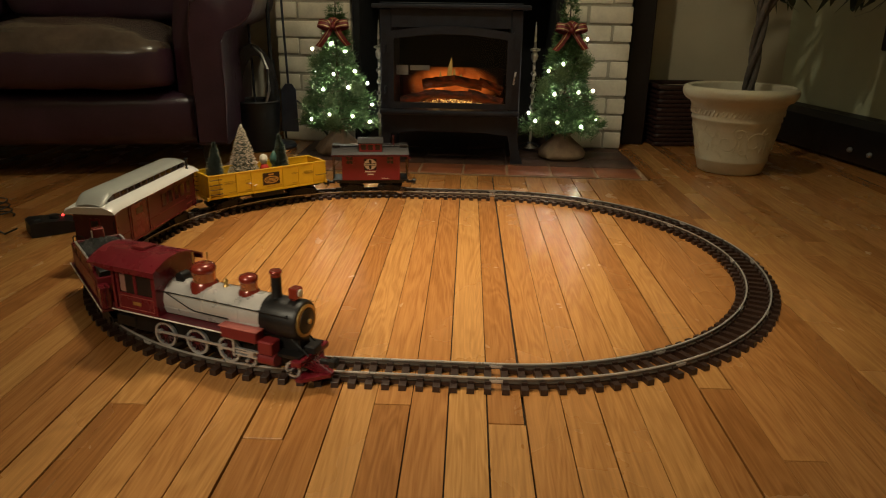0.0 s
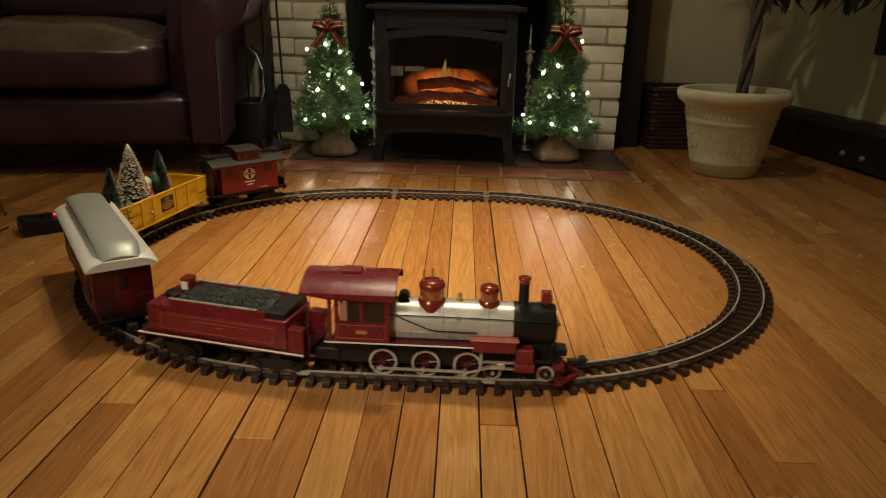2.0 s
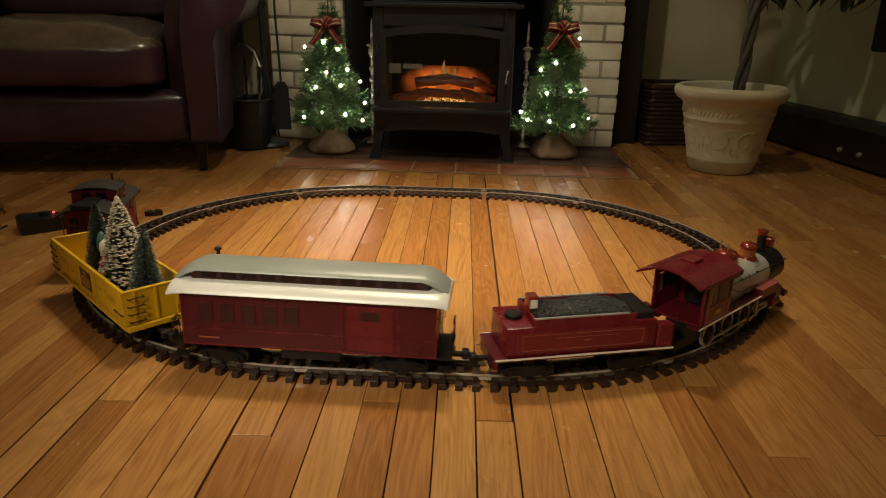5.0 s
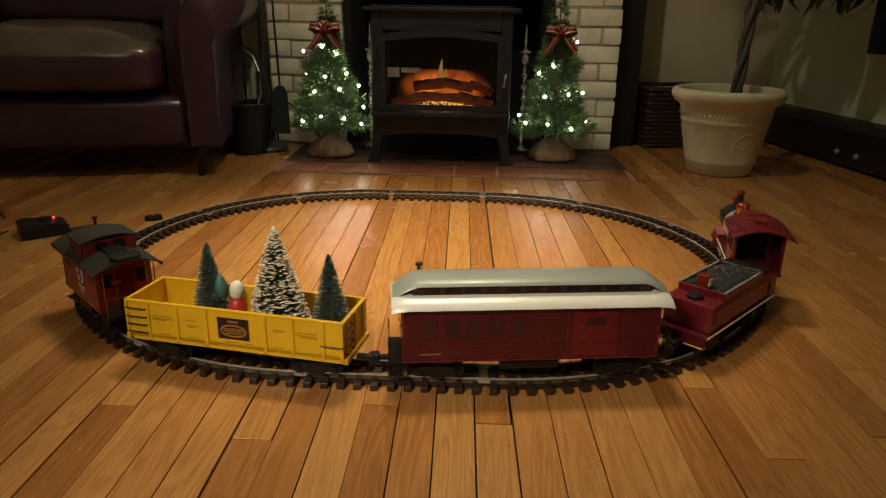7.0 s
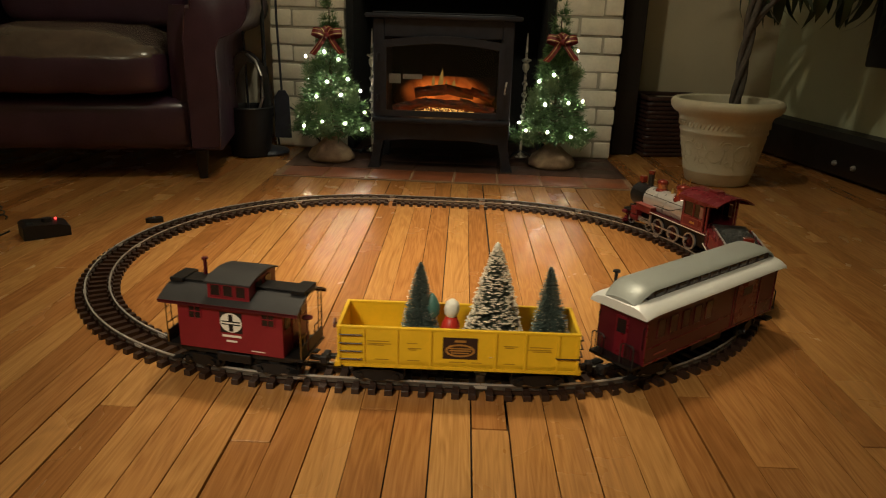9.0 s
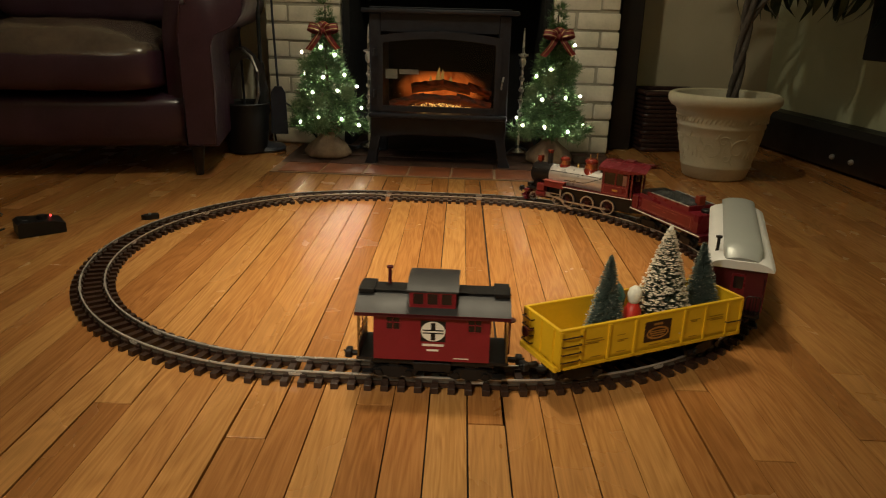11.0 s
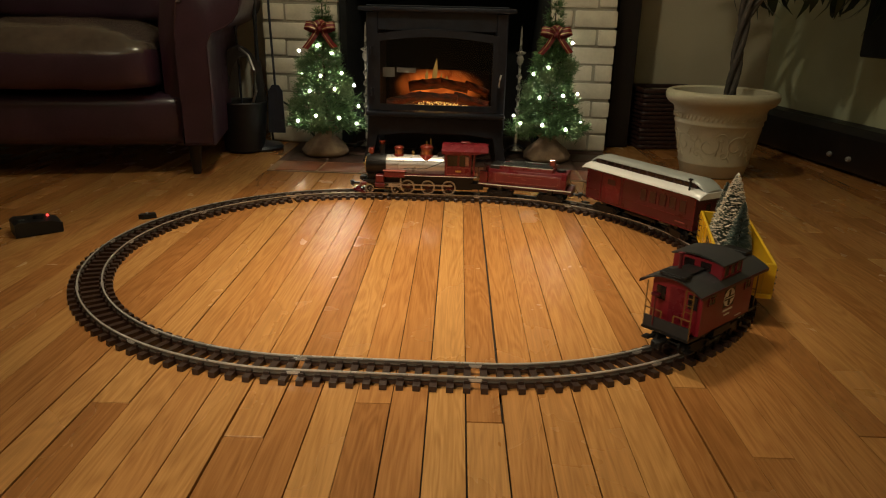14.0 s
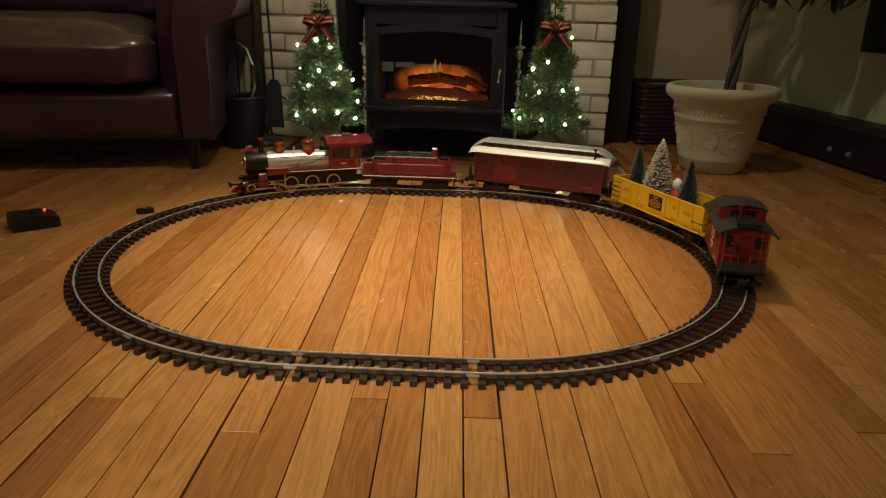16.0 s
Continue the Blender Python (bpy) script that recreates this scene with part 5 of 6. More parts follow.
# ---- andirons beside the stove ----
def build_andiron(x):
    ob = thing("andiron", FIRE @ pose(x, 0.28, 0.001), "tall silver turned andiron beside the black stove", "andiron", "andirons")
    col = [(0.030, 0.012), (0.016, 0.020), (0.006, 0.030), (0.006, 0.075)]
    for z in (0.09, 0.135, 0.18, 0.225, 0.27, 0.315):
        col += [(0.005, z - 0.012), (0.011, z - 0.004), (0.011, z + 0.004), (0.005, z + 0.012)]
    col += [(0.006, 0.36), (0.014, 0.375), (0.014, 0.392), (0.008, 0.400), (0.022, 0.408), (0.022, 0.413), (0.006, 0.417), (0.005, 0.450), (0.003, 0.500), (0.001, 0.515)]
    part("column", Shape().lathe(col, 14), ANDIRON, ob, "tarnished silver turned column")
    f = Shape()
    for s in (-1, 1):
        f.tube([(0, 0, 0.035), (s * 0.03, -0.015, 0.028), (s * 0.045, -0.02, 0.010), (s * 0.052, -0.022, 0.004)], 0.004, 8)
    f.box(-0.006, 0.006, 0, 0.14, 0.020, 0.032).box(-0.006, 0.006, 0.128, 0.14, 0, 0.022)
    part("foot", f, IRON, ob, "black iron feet")
    return ob


ANDIRON = paint("tarnished_silver", (0.66, 0.62, 0.54), 0.28, 0.6, 0.3, 40)
build_andiron(-0.312), build_andiron(0.325)


# ---- lit Christmas trees ----
def needle_mat(name, dark, light, rough=0.6):
    mat = bpy.data.materials.new(name)
    mat.use_nodes = True
    nt = mat.node_tree
    b = nt.nodes["Principled BSDF"]
    g, r = nt.nodes.new("ShaderNodeNewGeometry"), nt.nodes.new("ShaderNodeValToRGB")
    r.color_ramp.elements[0].color, r.color_ramp.elements[1].color = (*dark, 1), (*light, 1)
    nt.links.new(g.outputs["Random Per Island"], r.inputs[0])
    nt.links.new(r.outputs[0], b.inputs["Base Color"])
    b.inputs["Roughness"].default_value = rough
    return mat


NEEDLE = needle_mat("green_needles", (0.022, 0.062, 0.022), (0.150, 0.26, 0.090))
PALE_NEEDLE = needle_mat("pale_green_needles", (0.10, 0.17, 0.07), (0.20, 0.28, 0.13))
BARK = paint("brown_bark", (0.06, 0.035, 0.02), 0.9, 0, 0.4, 60, 0.8, 200)
BURLAP = paint("tan_burlap", (0.30, 0.20, 0.12), 0.9, 0, 0.25, 40, 1.0, 500)
RIBBON = paint("red_plaid_ribbon", (0.16, 0.012, 0.012), 0.55, 0, 0.35, 60)
RIBBON_LINE = paint("gold_ribbon_thread", (0.45, 0.30, 0.14), 0.4, 0.4, 0.3, 60)
LED = paint("white_fairy_light", (0.9, 0.9, 0.8), 0.3, glow=((1.0, 0.95, 0.78), 120.0))
LAMPS_LEFT = [(-0.091, -0.02, 0.400), (-0.013, -0.047, 0.420), (0.042, -0.05, 0.394), (-0.084, -0.02, 0.317), (0.001, -0.083, 0.312), (0.076, -0.042, 0.320), (0.121, -0.02, 0.274),
              (-0.042, -0.082, 0.254), (0.056, -0.091, 0.264), (-0.013, -0.124, 0.164), (-0.094, -0.076, 0.139), (0.075, -0.119, 0.159), (0.138, -0.02, 0.192), (0.133, -0.059, 0.130)]
LAMPS_RIGHT = [(-0.023, -0.068, 0.362), (-0.073, -0.03, 0.333), (-0.052, -0.093, 0.252), (0.038, -0.087, 0.260), (0.104, -0.02, 0.261), (0.068, -0.02, 0.383), (-0.141, -0.02, 0.171),
               (-0.117, -0.069, 0.148), (-0.040, -0.131, 0.153), (0.052, -0.121, 0.136), (0.126, -0.02, 0.147), (-0.012, -0.034, 0.480), (0.068, -0.02, 0.451)]


def tufts(seed, count, radius, z0, z1, length, width, per, up=0.35, which=None):
    """Needles in tufts on a ragged cone: plain vertex and face lists."""
    rnd = random.Random(seed)
    v, f = [], []
    for k in range(count):
        u = rnd.random() ** 1.35
        z = z0 + (z1 - z0) * u
        a = rnd.uniform(0, math.tau)
        ragged = 0.82 + 0.25 * math.sin(a * 3 + z * 21 + seed) * math.sin(z * 37 + a)
        rr = radius * (1 - u) ** 0.80 * ragged * rnd.uniform(0.55, 1.08) + 0.008
        c = Vector((rr * math.cos(a), rr * math.sin(a), z))
        out = Vector((math.cos(a), math.sin(a), up)).normalized()
        if which and not which(a, z):
            continue
        for i in range(per):
            d = (out + Vector((rnd.gauss(0, 0.7), rnd.gauss(0, 0.7), rnd.gauss(0, 0.6)))).normalized()
            s = d.cross(Vector((rnd.gauss(0, 1), rnd.gauss(0, 1), rnd.gauss(0, 1)))).normalized() * width
            l = length * rnd.uniform(0.6, 1.2)
            n = len(v)
            v += [c - s, c + s, c + d * l + s * 0.4, c + d * l - s * 0.4]
            f.append((n, n + 1, n + 2, n + 3))
    return v, f


def needles(name, lists, material, parent, label):
    me = bpy.data.meshes.new(name)
    me.from_pydata([tuple(p) for p in lists[0]], [], lists[1])
    me.materials.append(material)
    ob = new(name, me)
    ob.parent = parent
    return tagged(ob, label, kind="stuff")


def sprig(c, seed):
    """A bushy pale twig end that stands out of the crown."""
    rnd = random.Random(seed + int(c.z * 1000))
    v, f = [], []
    for k in range(420):
        p = c + Vector((rnd.gauss(0, 0.011), rnd.gauss(0, 0.008), rnd.gauss(0, 0.013)))
        d = Vector((rnd.gauss(0, 0.8), rnd.gauss(-0.6, 0.6), rnd.gauss(0.2, 0.7))).normalized()
        s = d.cross(Vector((rnd.gauss(0, 1), rnd.gauss(0, 1), rnd.gauss(0, 1)))).normalized() * 0.0013
        n = len(v)
        v += [p - s, p + s, p + d * 0.018 + s * 0.4, p + d * 0.018 - s * 0.4]
        f.append((n, n + 1, n + 2, n + 3))
    return v, f


def build_christmas_tree(m, seed, lamps, sprigs):
    ob = thing("christmas_tree", m, "small lit Christmas tree in a burlap sack with plaid bow", "christmas tree", "trees beside the stove")
    rnd = random.Random(seed)
    prof = [(0.078, 0.0), (0.092, 0.008), (0.092, 0.022), (0.076, 0.046), (0.045, 0.072), (0.030, 0.088), (0.034, 0.096), (0.052, 0.108), (0.046, 0.110), (0.02, 0.098)]
    sack = Shape()
    n = 30
    rings = [[sack.bm.verts.new((r * (1 + 0.07 * math.sin(k * math.tau / n * 7 + seed) * (z > 0.02)) * math.cos(k * math.tau / n), r * (1 + 0.06 * math.sin(k * math.tau / n * 5)) * math.sin(k * math.tau / n), z + 0.004 * math.sin(k * 1.7) * (z > 0.09))) for k in range(n)] for r, z in prof]
    for p, q in zip(rings, rings[1:]):
        for k in range(n):
            sack.bm.faces.new((p[k], p[(k + 1) % n], q[(k + 1) % n], q[k]))
    sack.bm.faces.new(rings[0][::-1]), sack.bm.faces.new(rings[-1])
    part("sack", sack, BURLAP, ob, "gathered tan burlap sack", 60)
    tr = Shape().rod((0, 0, 0.09), (0, 0, 0.58), 0.008, 0.002, 8)
    for k in range(46):
        z = rnd.uniform(0.12, 0.50)
        a = rnd.uniform(0, math.tau)
        r = 0.14 * (0.6 - z) / 0.48 * 0.8
        tr.rod((0, 0, z), (r * math.cos(a), r * math.sin(a), z + 0.02), 0.0022, 0.0010, 5)
    part("trunk", tr, BARK, ob, "thin brown trunk and branches")
    needles("crown", tufts(seed, 1150, 0.140, 0.110, 0.520, 0.030, 0.0014, 16), NEEDLE, ob, "dark green artificial needles")
    needles("leader", tufts(seed + 9, 34, 0.020, 0.500, 0.640, 0.030, 0.0011, 16, 0.9), NEEDLE, ob, "upright green top shoot")
    for c in sprigs:
        needles("pale_sprig", sprig(Vector(c), seed), PALE_NEEDLE, ob, "pale green sprig")
    for p in lamps:
        m2 = pose(p[0], p[1], p[2] + 0.006)
        if not LED_MESH:
            LED_MESH.append(part("fairy_light", Shape().lathe([(0.0012, -0.0048), (0.0038, -0.003), (0.0046, 0), (0.0036, 0.003), (0.001, 0.0052)], 10), LED, ob, "glowing white fairy light", 60, m2))
        else:
            again("fairy_light", LED_MESH[0], ob, m2)
    wire = Shape()
    pts = sorted(lamps, key=lambda p: p[2])
    for a, b in zip(pts, pts[1:]):
        mid = [(a[i] + b[i]) / 2 for i in range(3)]
        wire.tube([a, (mid[0] * 1.02, mid[1] - 0.004, mid[2] - 0.008), b], 0.0009, 5)
    part("light_wire", wire, BARK, ob, "thin green light wire")
    # plaid bow
    bow = part("bow", Shape(), RIBBON, ob, "red plaid ribbon bow", 60, pose(0.0, -0.052, 0.488) @ Matrix.Scale(1.14, 4))
    loops = [(-1, 0.052, 14), (1, 0.052, -14), (-1, 0.030, 62), (1, 0.030, -62)]
    for s, l, t in loops:
        sh, ln = Shape(), Shape()
        pts = [(s * l * (0.5 - 0.5 * math.cos(k * math.tau / 12)), -0.008, 0.013 * math.sin(k * math.tau / 12)) for k in range(13)]
        for (x0, _, z0), (x1, _, z1) in zip(pts, pts[1:]):
            sh.faces([(x0, -0.014, z0), (x1, -0.014, z1), (x1, 0.012, z1), (x0, 0.012, z0)], [(0, 1, 2, 3)])
            for y in (-0.0105, 0.004):
                ln.faces([(x0, y, z0 * 1.06), (x1, y, z1 * 1.06), (x1, y + 0.003, z1 * 1.06), (x0, y + 0.003, z0 * 1.06)], [(0, 1, 2, 3)])
        part("loop", sh, RIBBON, bow, "", 60, pose(0, 0, 0, 60, t, 0))
        part("thread", ln, RIBBON_LINE, bow, "gold ribbon threads", 60, pose(0, 0, 0, 60, t, 0))
    for s in (-1, 1):
        sh, ln = Shape(), Shape()
        pts = [(s * 0.008, 0, 0), (s * 0.020, -0.010, -0.022), (s * 0.036, -0.014, -0.044), (s * 0.050, -0.012, -0.060)]
        for (x0, y0, z0), (x1, y1, z1) in zip(pts, pts[1:]):
            sh.faces([(x0 - 0.009, y0, z0), (x0 + 0.009, y0, z0 + s * 0.006), (x1 + 0.010, y1, z1 + s * 0.006), (x1 - 0.010, y1, z1)], [(0, 1, 2, 3)])
            ln.faces([(x0 - 0.003, y0 - 0.001, z0), (x0, y0 - 0.001, z0), (x1, y1 - 0.001, z1), (x1 - 0.003, y1 - 0.001, z1)], [(0, 1, 2, 3)])
        part("tail", sh, RIBBON, bow, "", 60)
        part("thread", ln, RIBBON_LINE, bow, "gold ribbon threads", 60)
    part("knot", Shape().lathe([(0.004, -0.009), (0.010, -0.004), (0.010, 0.004), (0.004, 0.009)], 12, pose(0, -0.012, 0, 0, 90, 0)), RIBBON, bow, "", 60)
    return ob


LED_MESH = []
build_christmas_tree(TREES @ pose(-0.447, 1.235, 0.001), 3, LAMPS_LEFT, [(0.000, -0.135, 0.225), (0.005, -0.145, 0.150), (0.095, -0.085, 0.262), (-0.100, -0.060, 0.205), (-0.075, -0.045, 0.355)])
build_christmas_tree(TREES @ pose(0.447, 1.235, 0.001), 8, LAMPS_RIGHT, [(-0.030, -0.100, 0.335), (-0.095, -0.080, 0.280), (-0.105, -0.095, 0.130), (0.065, -0.060, 0.375), (0.095, -0.080, 0.120)])


# ---- the wagon's load ----
FROST = needle_mat("frosted_bristle", (0.05, 0.075, 0.045), (0.16, 0.19, 0.15))
SNOW = needle_mat("snow_flock", (0.50, 0.44, 0.34), (0.76, 0.68, 0.55))
BLUE_GREEN = needle_mat("blue_green_bristle", (0.055, 0.095, 0.082), (0.155, 0.20, 0.175))
GREEN_MITT = paint("green_toy_paint", (0.05, 0.14, 0.12), 0.5, 0, 0.2, 60)
LOAD = []


def brush_tree(x, y, base, top, r, snowy, seed, lean=0.0):
    ob = thing("bottle_brush_tree", pose(0, 0, 0), "snowy bottle-brush toy tree standing in the yellow wagon" if snowy else "blue-green bottle-brush toy tree standing in the yellow wagon", "toy tree", "trees in the wagon")
    h = top - base
    part("base", Shape().lathe([(r * 0.45, 0), (r * 0.42, 0.006), (0.004, 0.010)], 16), BARK, ob, "small round wooden base")
    part("stem", Shape().rod((0, 0, 0.004), (0, 0, h), 0.0018, 0.0010, 6), BARK, ob, "twisted wire stem")
    rnd = random.Random(seed)

    def bristles(mat, count, lo, wide, length, zup):
        v, f = [], []
        for k in range(count):
            u = rnd.random() ** 1.3
            z = 0.010 + (h - 0.012) * u
            rr = (r * (1 - u) ** 0.80 + 0.0030) * rnd.uniform(lo, 1.0)
            a = rnd.uniform(0, math.tau)
            d = Vector((math.cos(a), math.sin(a), zup + rnd.gauss(0, 0.1)))
            s = Vector((-math.sin(a), math.cos(a), rnd.gauss(0, 0.4))).normalized() * wide
            c0, c1 = Vector((0, 0, z)) + d * rr * (1 - length), Vector((0, 0, z)) + d * rr
            n = len(v)
            v += [c0 - s * 0.4, c0 + s * 0.4, c1 + s, c1 - s]
            f.append((n, n + 1, n + 2, n + 3))
        return v, f

    needles("bristles", bristles(FROST if snowy else BLUE_GREEN, 6500 if snowy else 6000, 0.55, 0.0006, 0.85, 0.12), FROST if snowy else BLUE_GREEN, ob, "dark green bristles")
    if snowy:
        v, f = [], []
        for k in range(1900):
            u = rnd.random() ** 1.4
            z = 0.012 + (h - 0.013) * u
            a = rnd.uniform(0, math.tau)
            rr = (r * (1 - u) ** 0.80 + 0.003) * rnd.uniform(0.82, 1.05)
            s = rnd.uniform(0.0014, 0.0030) * (1 - 0.35 * u)
            n = len(v)
            t = Vector((-math.sin(a), math.cos(a), 0))
            o = Vector((math.cos(a), math.sin(a), 0))
            c = Vector((0, 0, z)) + o * rr
            tw = rnd.uniform(1.3, 2.6)
            v += [c + t * s * tw, c - t * s * tw, c + o * s * 1.2, c - o * s * 1.6, c + Vector((0, 0, s * 0.7)), c - Vector((0, 0, s * 0.6))]
            f += [(n + a1, n + b1, n + c1) for a1, b1, c1 in ((0, 2, 4), (2, 1, 4), (1, 3, 4), (3, 0, 4), (2, 0, 5), (1, 2, 5), (3, 1, 5), (0, 3, 5))]
        needles("snow", (v, f), SNOW, ob, "clumps of white flock snow")
        part("tip", Shape().lathe([(0.001, h - 0.008), (0.0042, h - 0.004), (0.0045, h), (0.001, h + 0.005)], 10), WHITE_SNOW, ob, "white flocked tip", 60)
    else:
        needles("snow", bristles(SNOW, 420, 0.90, 0.0007, 0.14, 0.12), SNOW, ob, "light frosting on the tips")
    LOAD.append((ob, pose(x, y, base - 0.0018, 0, lean, seed * 40)))
    return ob


WHITE_SNOW = paint("white_flock", (0.72, 0.70, 0.62), 0.9, 0, 0.1, 60, 0.6, 300)
brush_tree(-0.064, 0.000, 0.070, 0.220, 0.035, False, 1)
brush_tree(0.057, 0.002, 0.070, 0.252, 0.050, True, 2)
brush_tree(0.150, 0.000, 0.070, 0.217, 0.036, False, 3, 4)


def build_figurine():
    """A plain small figure, one mesh."""
    sh = Shape().lathe([(0.014, 0), (0.0165, 0.010), (0.0165, 0.030), (0.0145, 0.048), (0.010, 0.058), (0.006, 0.061)], 16)
    n = len(sh.bm.faces)
    sh.lathe([(0.005, 0.058), (0.0105, 0.064), (0.0125, 0.074), (0.0105, 0.084), (0.004, 0.090)], 16, pose(-0.001, 0, 0))
    n2 = len(sh.bm.faces)
    sh.lathe([(0.003, 0.050), (0.010, 0.058), (0.012, 0.072), (0.007, 0.086), (0.002, 0.094)], 12, pose(-0.022, 0.004, 0.002, 0, -8, 0))
    sh.bm.faces.ensure_lookup_table()
    for i, f in enumerate(sh.bm.faces):
        f.material_index = 0 if i < n else 1 if i < n2 else 2
    ob = part("figurine", sh, paint("bright_red_toy_paint", (0.50, 0.03, 0.02), 0.4, 0, 0.1, 60), None, "small red and white plastic figurine in the yellow wagon", 60)
    ob.data.materials.append(WHITE_SNOW), ob.data.materials.append(GREEN_MITT)
    tagged(ob, category="figurine")
    LOAD.append((ob, pose(-0.016, -0.006, 0.0682, 0, 4, 0)))


build_figurine()


# ---- leather sofa ----
def pillow(x0, x1, y0, y1, z0, z1, seed, puff=0.03, nx=18, ny=14):
    """A stuffed cushion with a crowned, wrinkled top and rounded edges."""
    sh = Shape()
    tmp = bmesh.new()
    bmesh.ops.create_cube(tmp, size=2)
    bmesh.ops.subdivide_edges(tmp, edges=tmp.edges[:], cuts=13, use_grid_fill=True)
    for v in tmp.verts:
        p = Vector(v.co)
        q = Vector((math.copysign(abs(p.x) ** 1, p.x), p.y, p.z))
        e = 9
        k = (abs(q.x) ** e + abs(q.y) ** e + abs(q.z) ** e) ** (1 / e)
        q = q / max(k, 1e-6)
        crown = (1 - q.x ** 4) * (1 - q.y ** 4)
        x, y = x0 + (x1 - x0) * (q.x + 1) / 2, y0 + (y1 - y0) * (q.y + 1) / 2
        z = z0 + (z1 - z0) * (q.z + 1) / 2 + (puff * crown if q.z > 0 else 0)
        wob = noise.noise(Vector((x * 7 + seed, y * 7, z * 7))) * 0.008 + noise.noise(Vector((x * 24, y * 30, z * 22 + seed))) * 0.0060
        v.co = (x, y - 0.012 * (1 - q.z ** 2) * (1 if q.y < -0.5 else 0), z + wob)
    sh.join(tmp)
    return sh


def build_sofa():
    m = SOFA_AT @ pose(-0.765, 0.835, 0, 0, 0, 11)
    ob = thing("sofa", m, "dark brown leather sofa with rolled arm and worn cushion", "sofa")
    part("base", pillow(-1.95, -0.02, 0.0, 0.90, 0.100, 0.292, 2, 0.0), LEATHER, ob, "dark leather base front", 60)
    for x0, x1, sd in ((-0.86, -0.175, 5), (-1.55, -0.865, 9)):
        c = part("seat_cushion", pillow(x0, x1, -0.045, 0.62, 0.300, 0.455, sd, 0.075), CUSHION, ob, "leather seat cushion, worn and with highlights painted on top", 60)
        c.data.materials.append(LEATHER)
        # upward faces paler: wear, plus highlights put into the colour
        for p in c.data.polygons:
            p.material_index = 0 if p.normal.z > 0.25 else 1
    part("back_cushion", pillow(-0.85, -0.175, 0.46, 0.74, 0.520, 0.920, 12, 0.03), LEATHER, ob, "dark leather back cushion", 60)
    part("back_cushion", pillow(-1.54, -0.860, 0.46, 0.74, 0.520, 0.920, 15, 0.03), LEATHER, ob, "dark leather back cushion", 60)
    part("back", pillow(-1.95, -0.02, 0.70, 0.92, 0.290, 0.95, 18, 0.02), LEATHER, ob, "dark leather sofa back", 60)
    # rolled arm: outline in x, z drawn back along y
    for x, s in ((0.0, 1), (-1.72, -1)):
        roll = [(0.028 + 0.098 * math.cos(a), 0.610 + 0.098 * math.sin(a)) for a in [radians(-62 + k * 19) for k in range(14)]]
        outline = [(-0.165, 0.105), (0.0, 0.105), (0.006, 0.300), (0.004, 0.460), (0.020, 0.500)] + roll + [(-0.150, 0.600), (-0.165, 0.500)]
        sh = Shape()
        ys = (-0.012, 0.004, 0.030, 0.036, 0.060, 0.4, 0.86)
        rings = []
        for i, y in enumerate(ys):
            k = (0.94, 0.985, 1, 1, 1, 1, 1)[i]
            inner = (0.060, 0.060, 0.060, 0.030, 0.0, 0.0, 0.0)[i]
            rings.append([sh.bm.verts.new((x + s * (-0.07 + (px + 0.07) * k + (inner if px < -0.12 else 0)), y, 0.36 + (pz - 0.36) * (k if k < 1 else 1))) for px, pz in outline])
        for p, q in zip(rings, rings[1:]):
            for k in range(len(outline)):
                l = (k + 1) % len(outline)
                sh.bm.faces.new((p[k], p[l], q[l], q[k]))
        sh.bm.faces.new(rings[0]), sh.bm.faces.new(rings[-1][::-1])
        arm = part("arm", sh, LEATHER, ob, "dark leather rolled arm", 50)
        w = Shape()
        edge = [(x + s * (-0.07 + (px + 0.07) * 0.955 + (0.060 if px < -0.12 else 0)), -0.0125, 0.36 + (pz - 0.36) * 0.955) for px, pz in outline]
        w.tube(edge, 0.0030, 6, True)
        part("piping", w, LEATHER, arm, "leather welt along the arm front", 60)
    for x, y in ((-0.075, 0.035), (-1.65, 0.035), (-0.075, 0.84), (-1.65, 0.84)):
        part("foot", Shape().lathe([(0.013, 0), (0.015, 0.010), (0.020, 0.060), (0.024, 0.105)], 14, pose(x, y, 0)), DARKWOOD, ob, "dark turned wooden foot")
    return ob


build_sofa()


# ---- pot plant ----
LEAF = needle_mat("dark_green_leaf", (0.012, 0.022, 0.010), (0.03, 0.05, 0.02), 0.4)


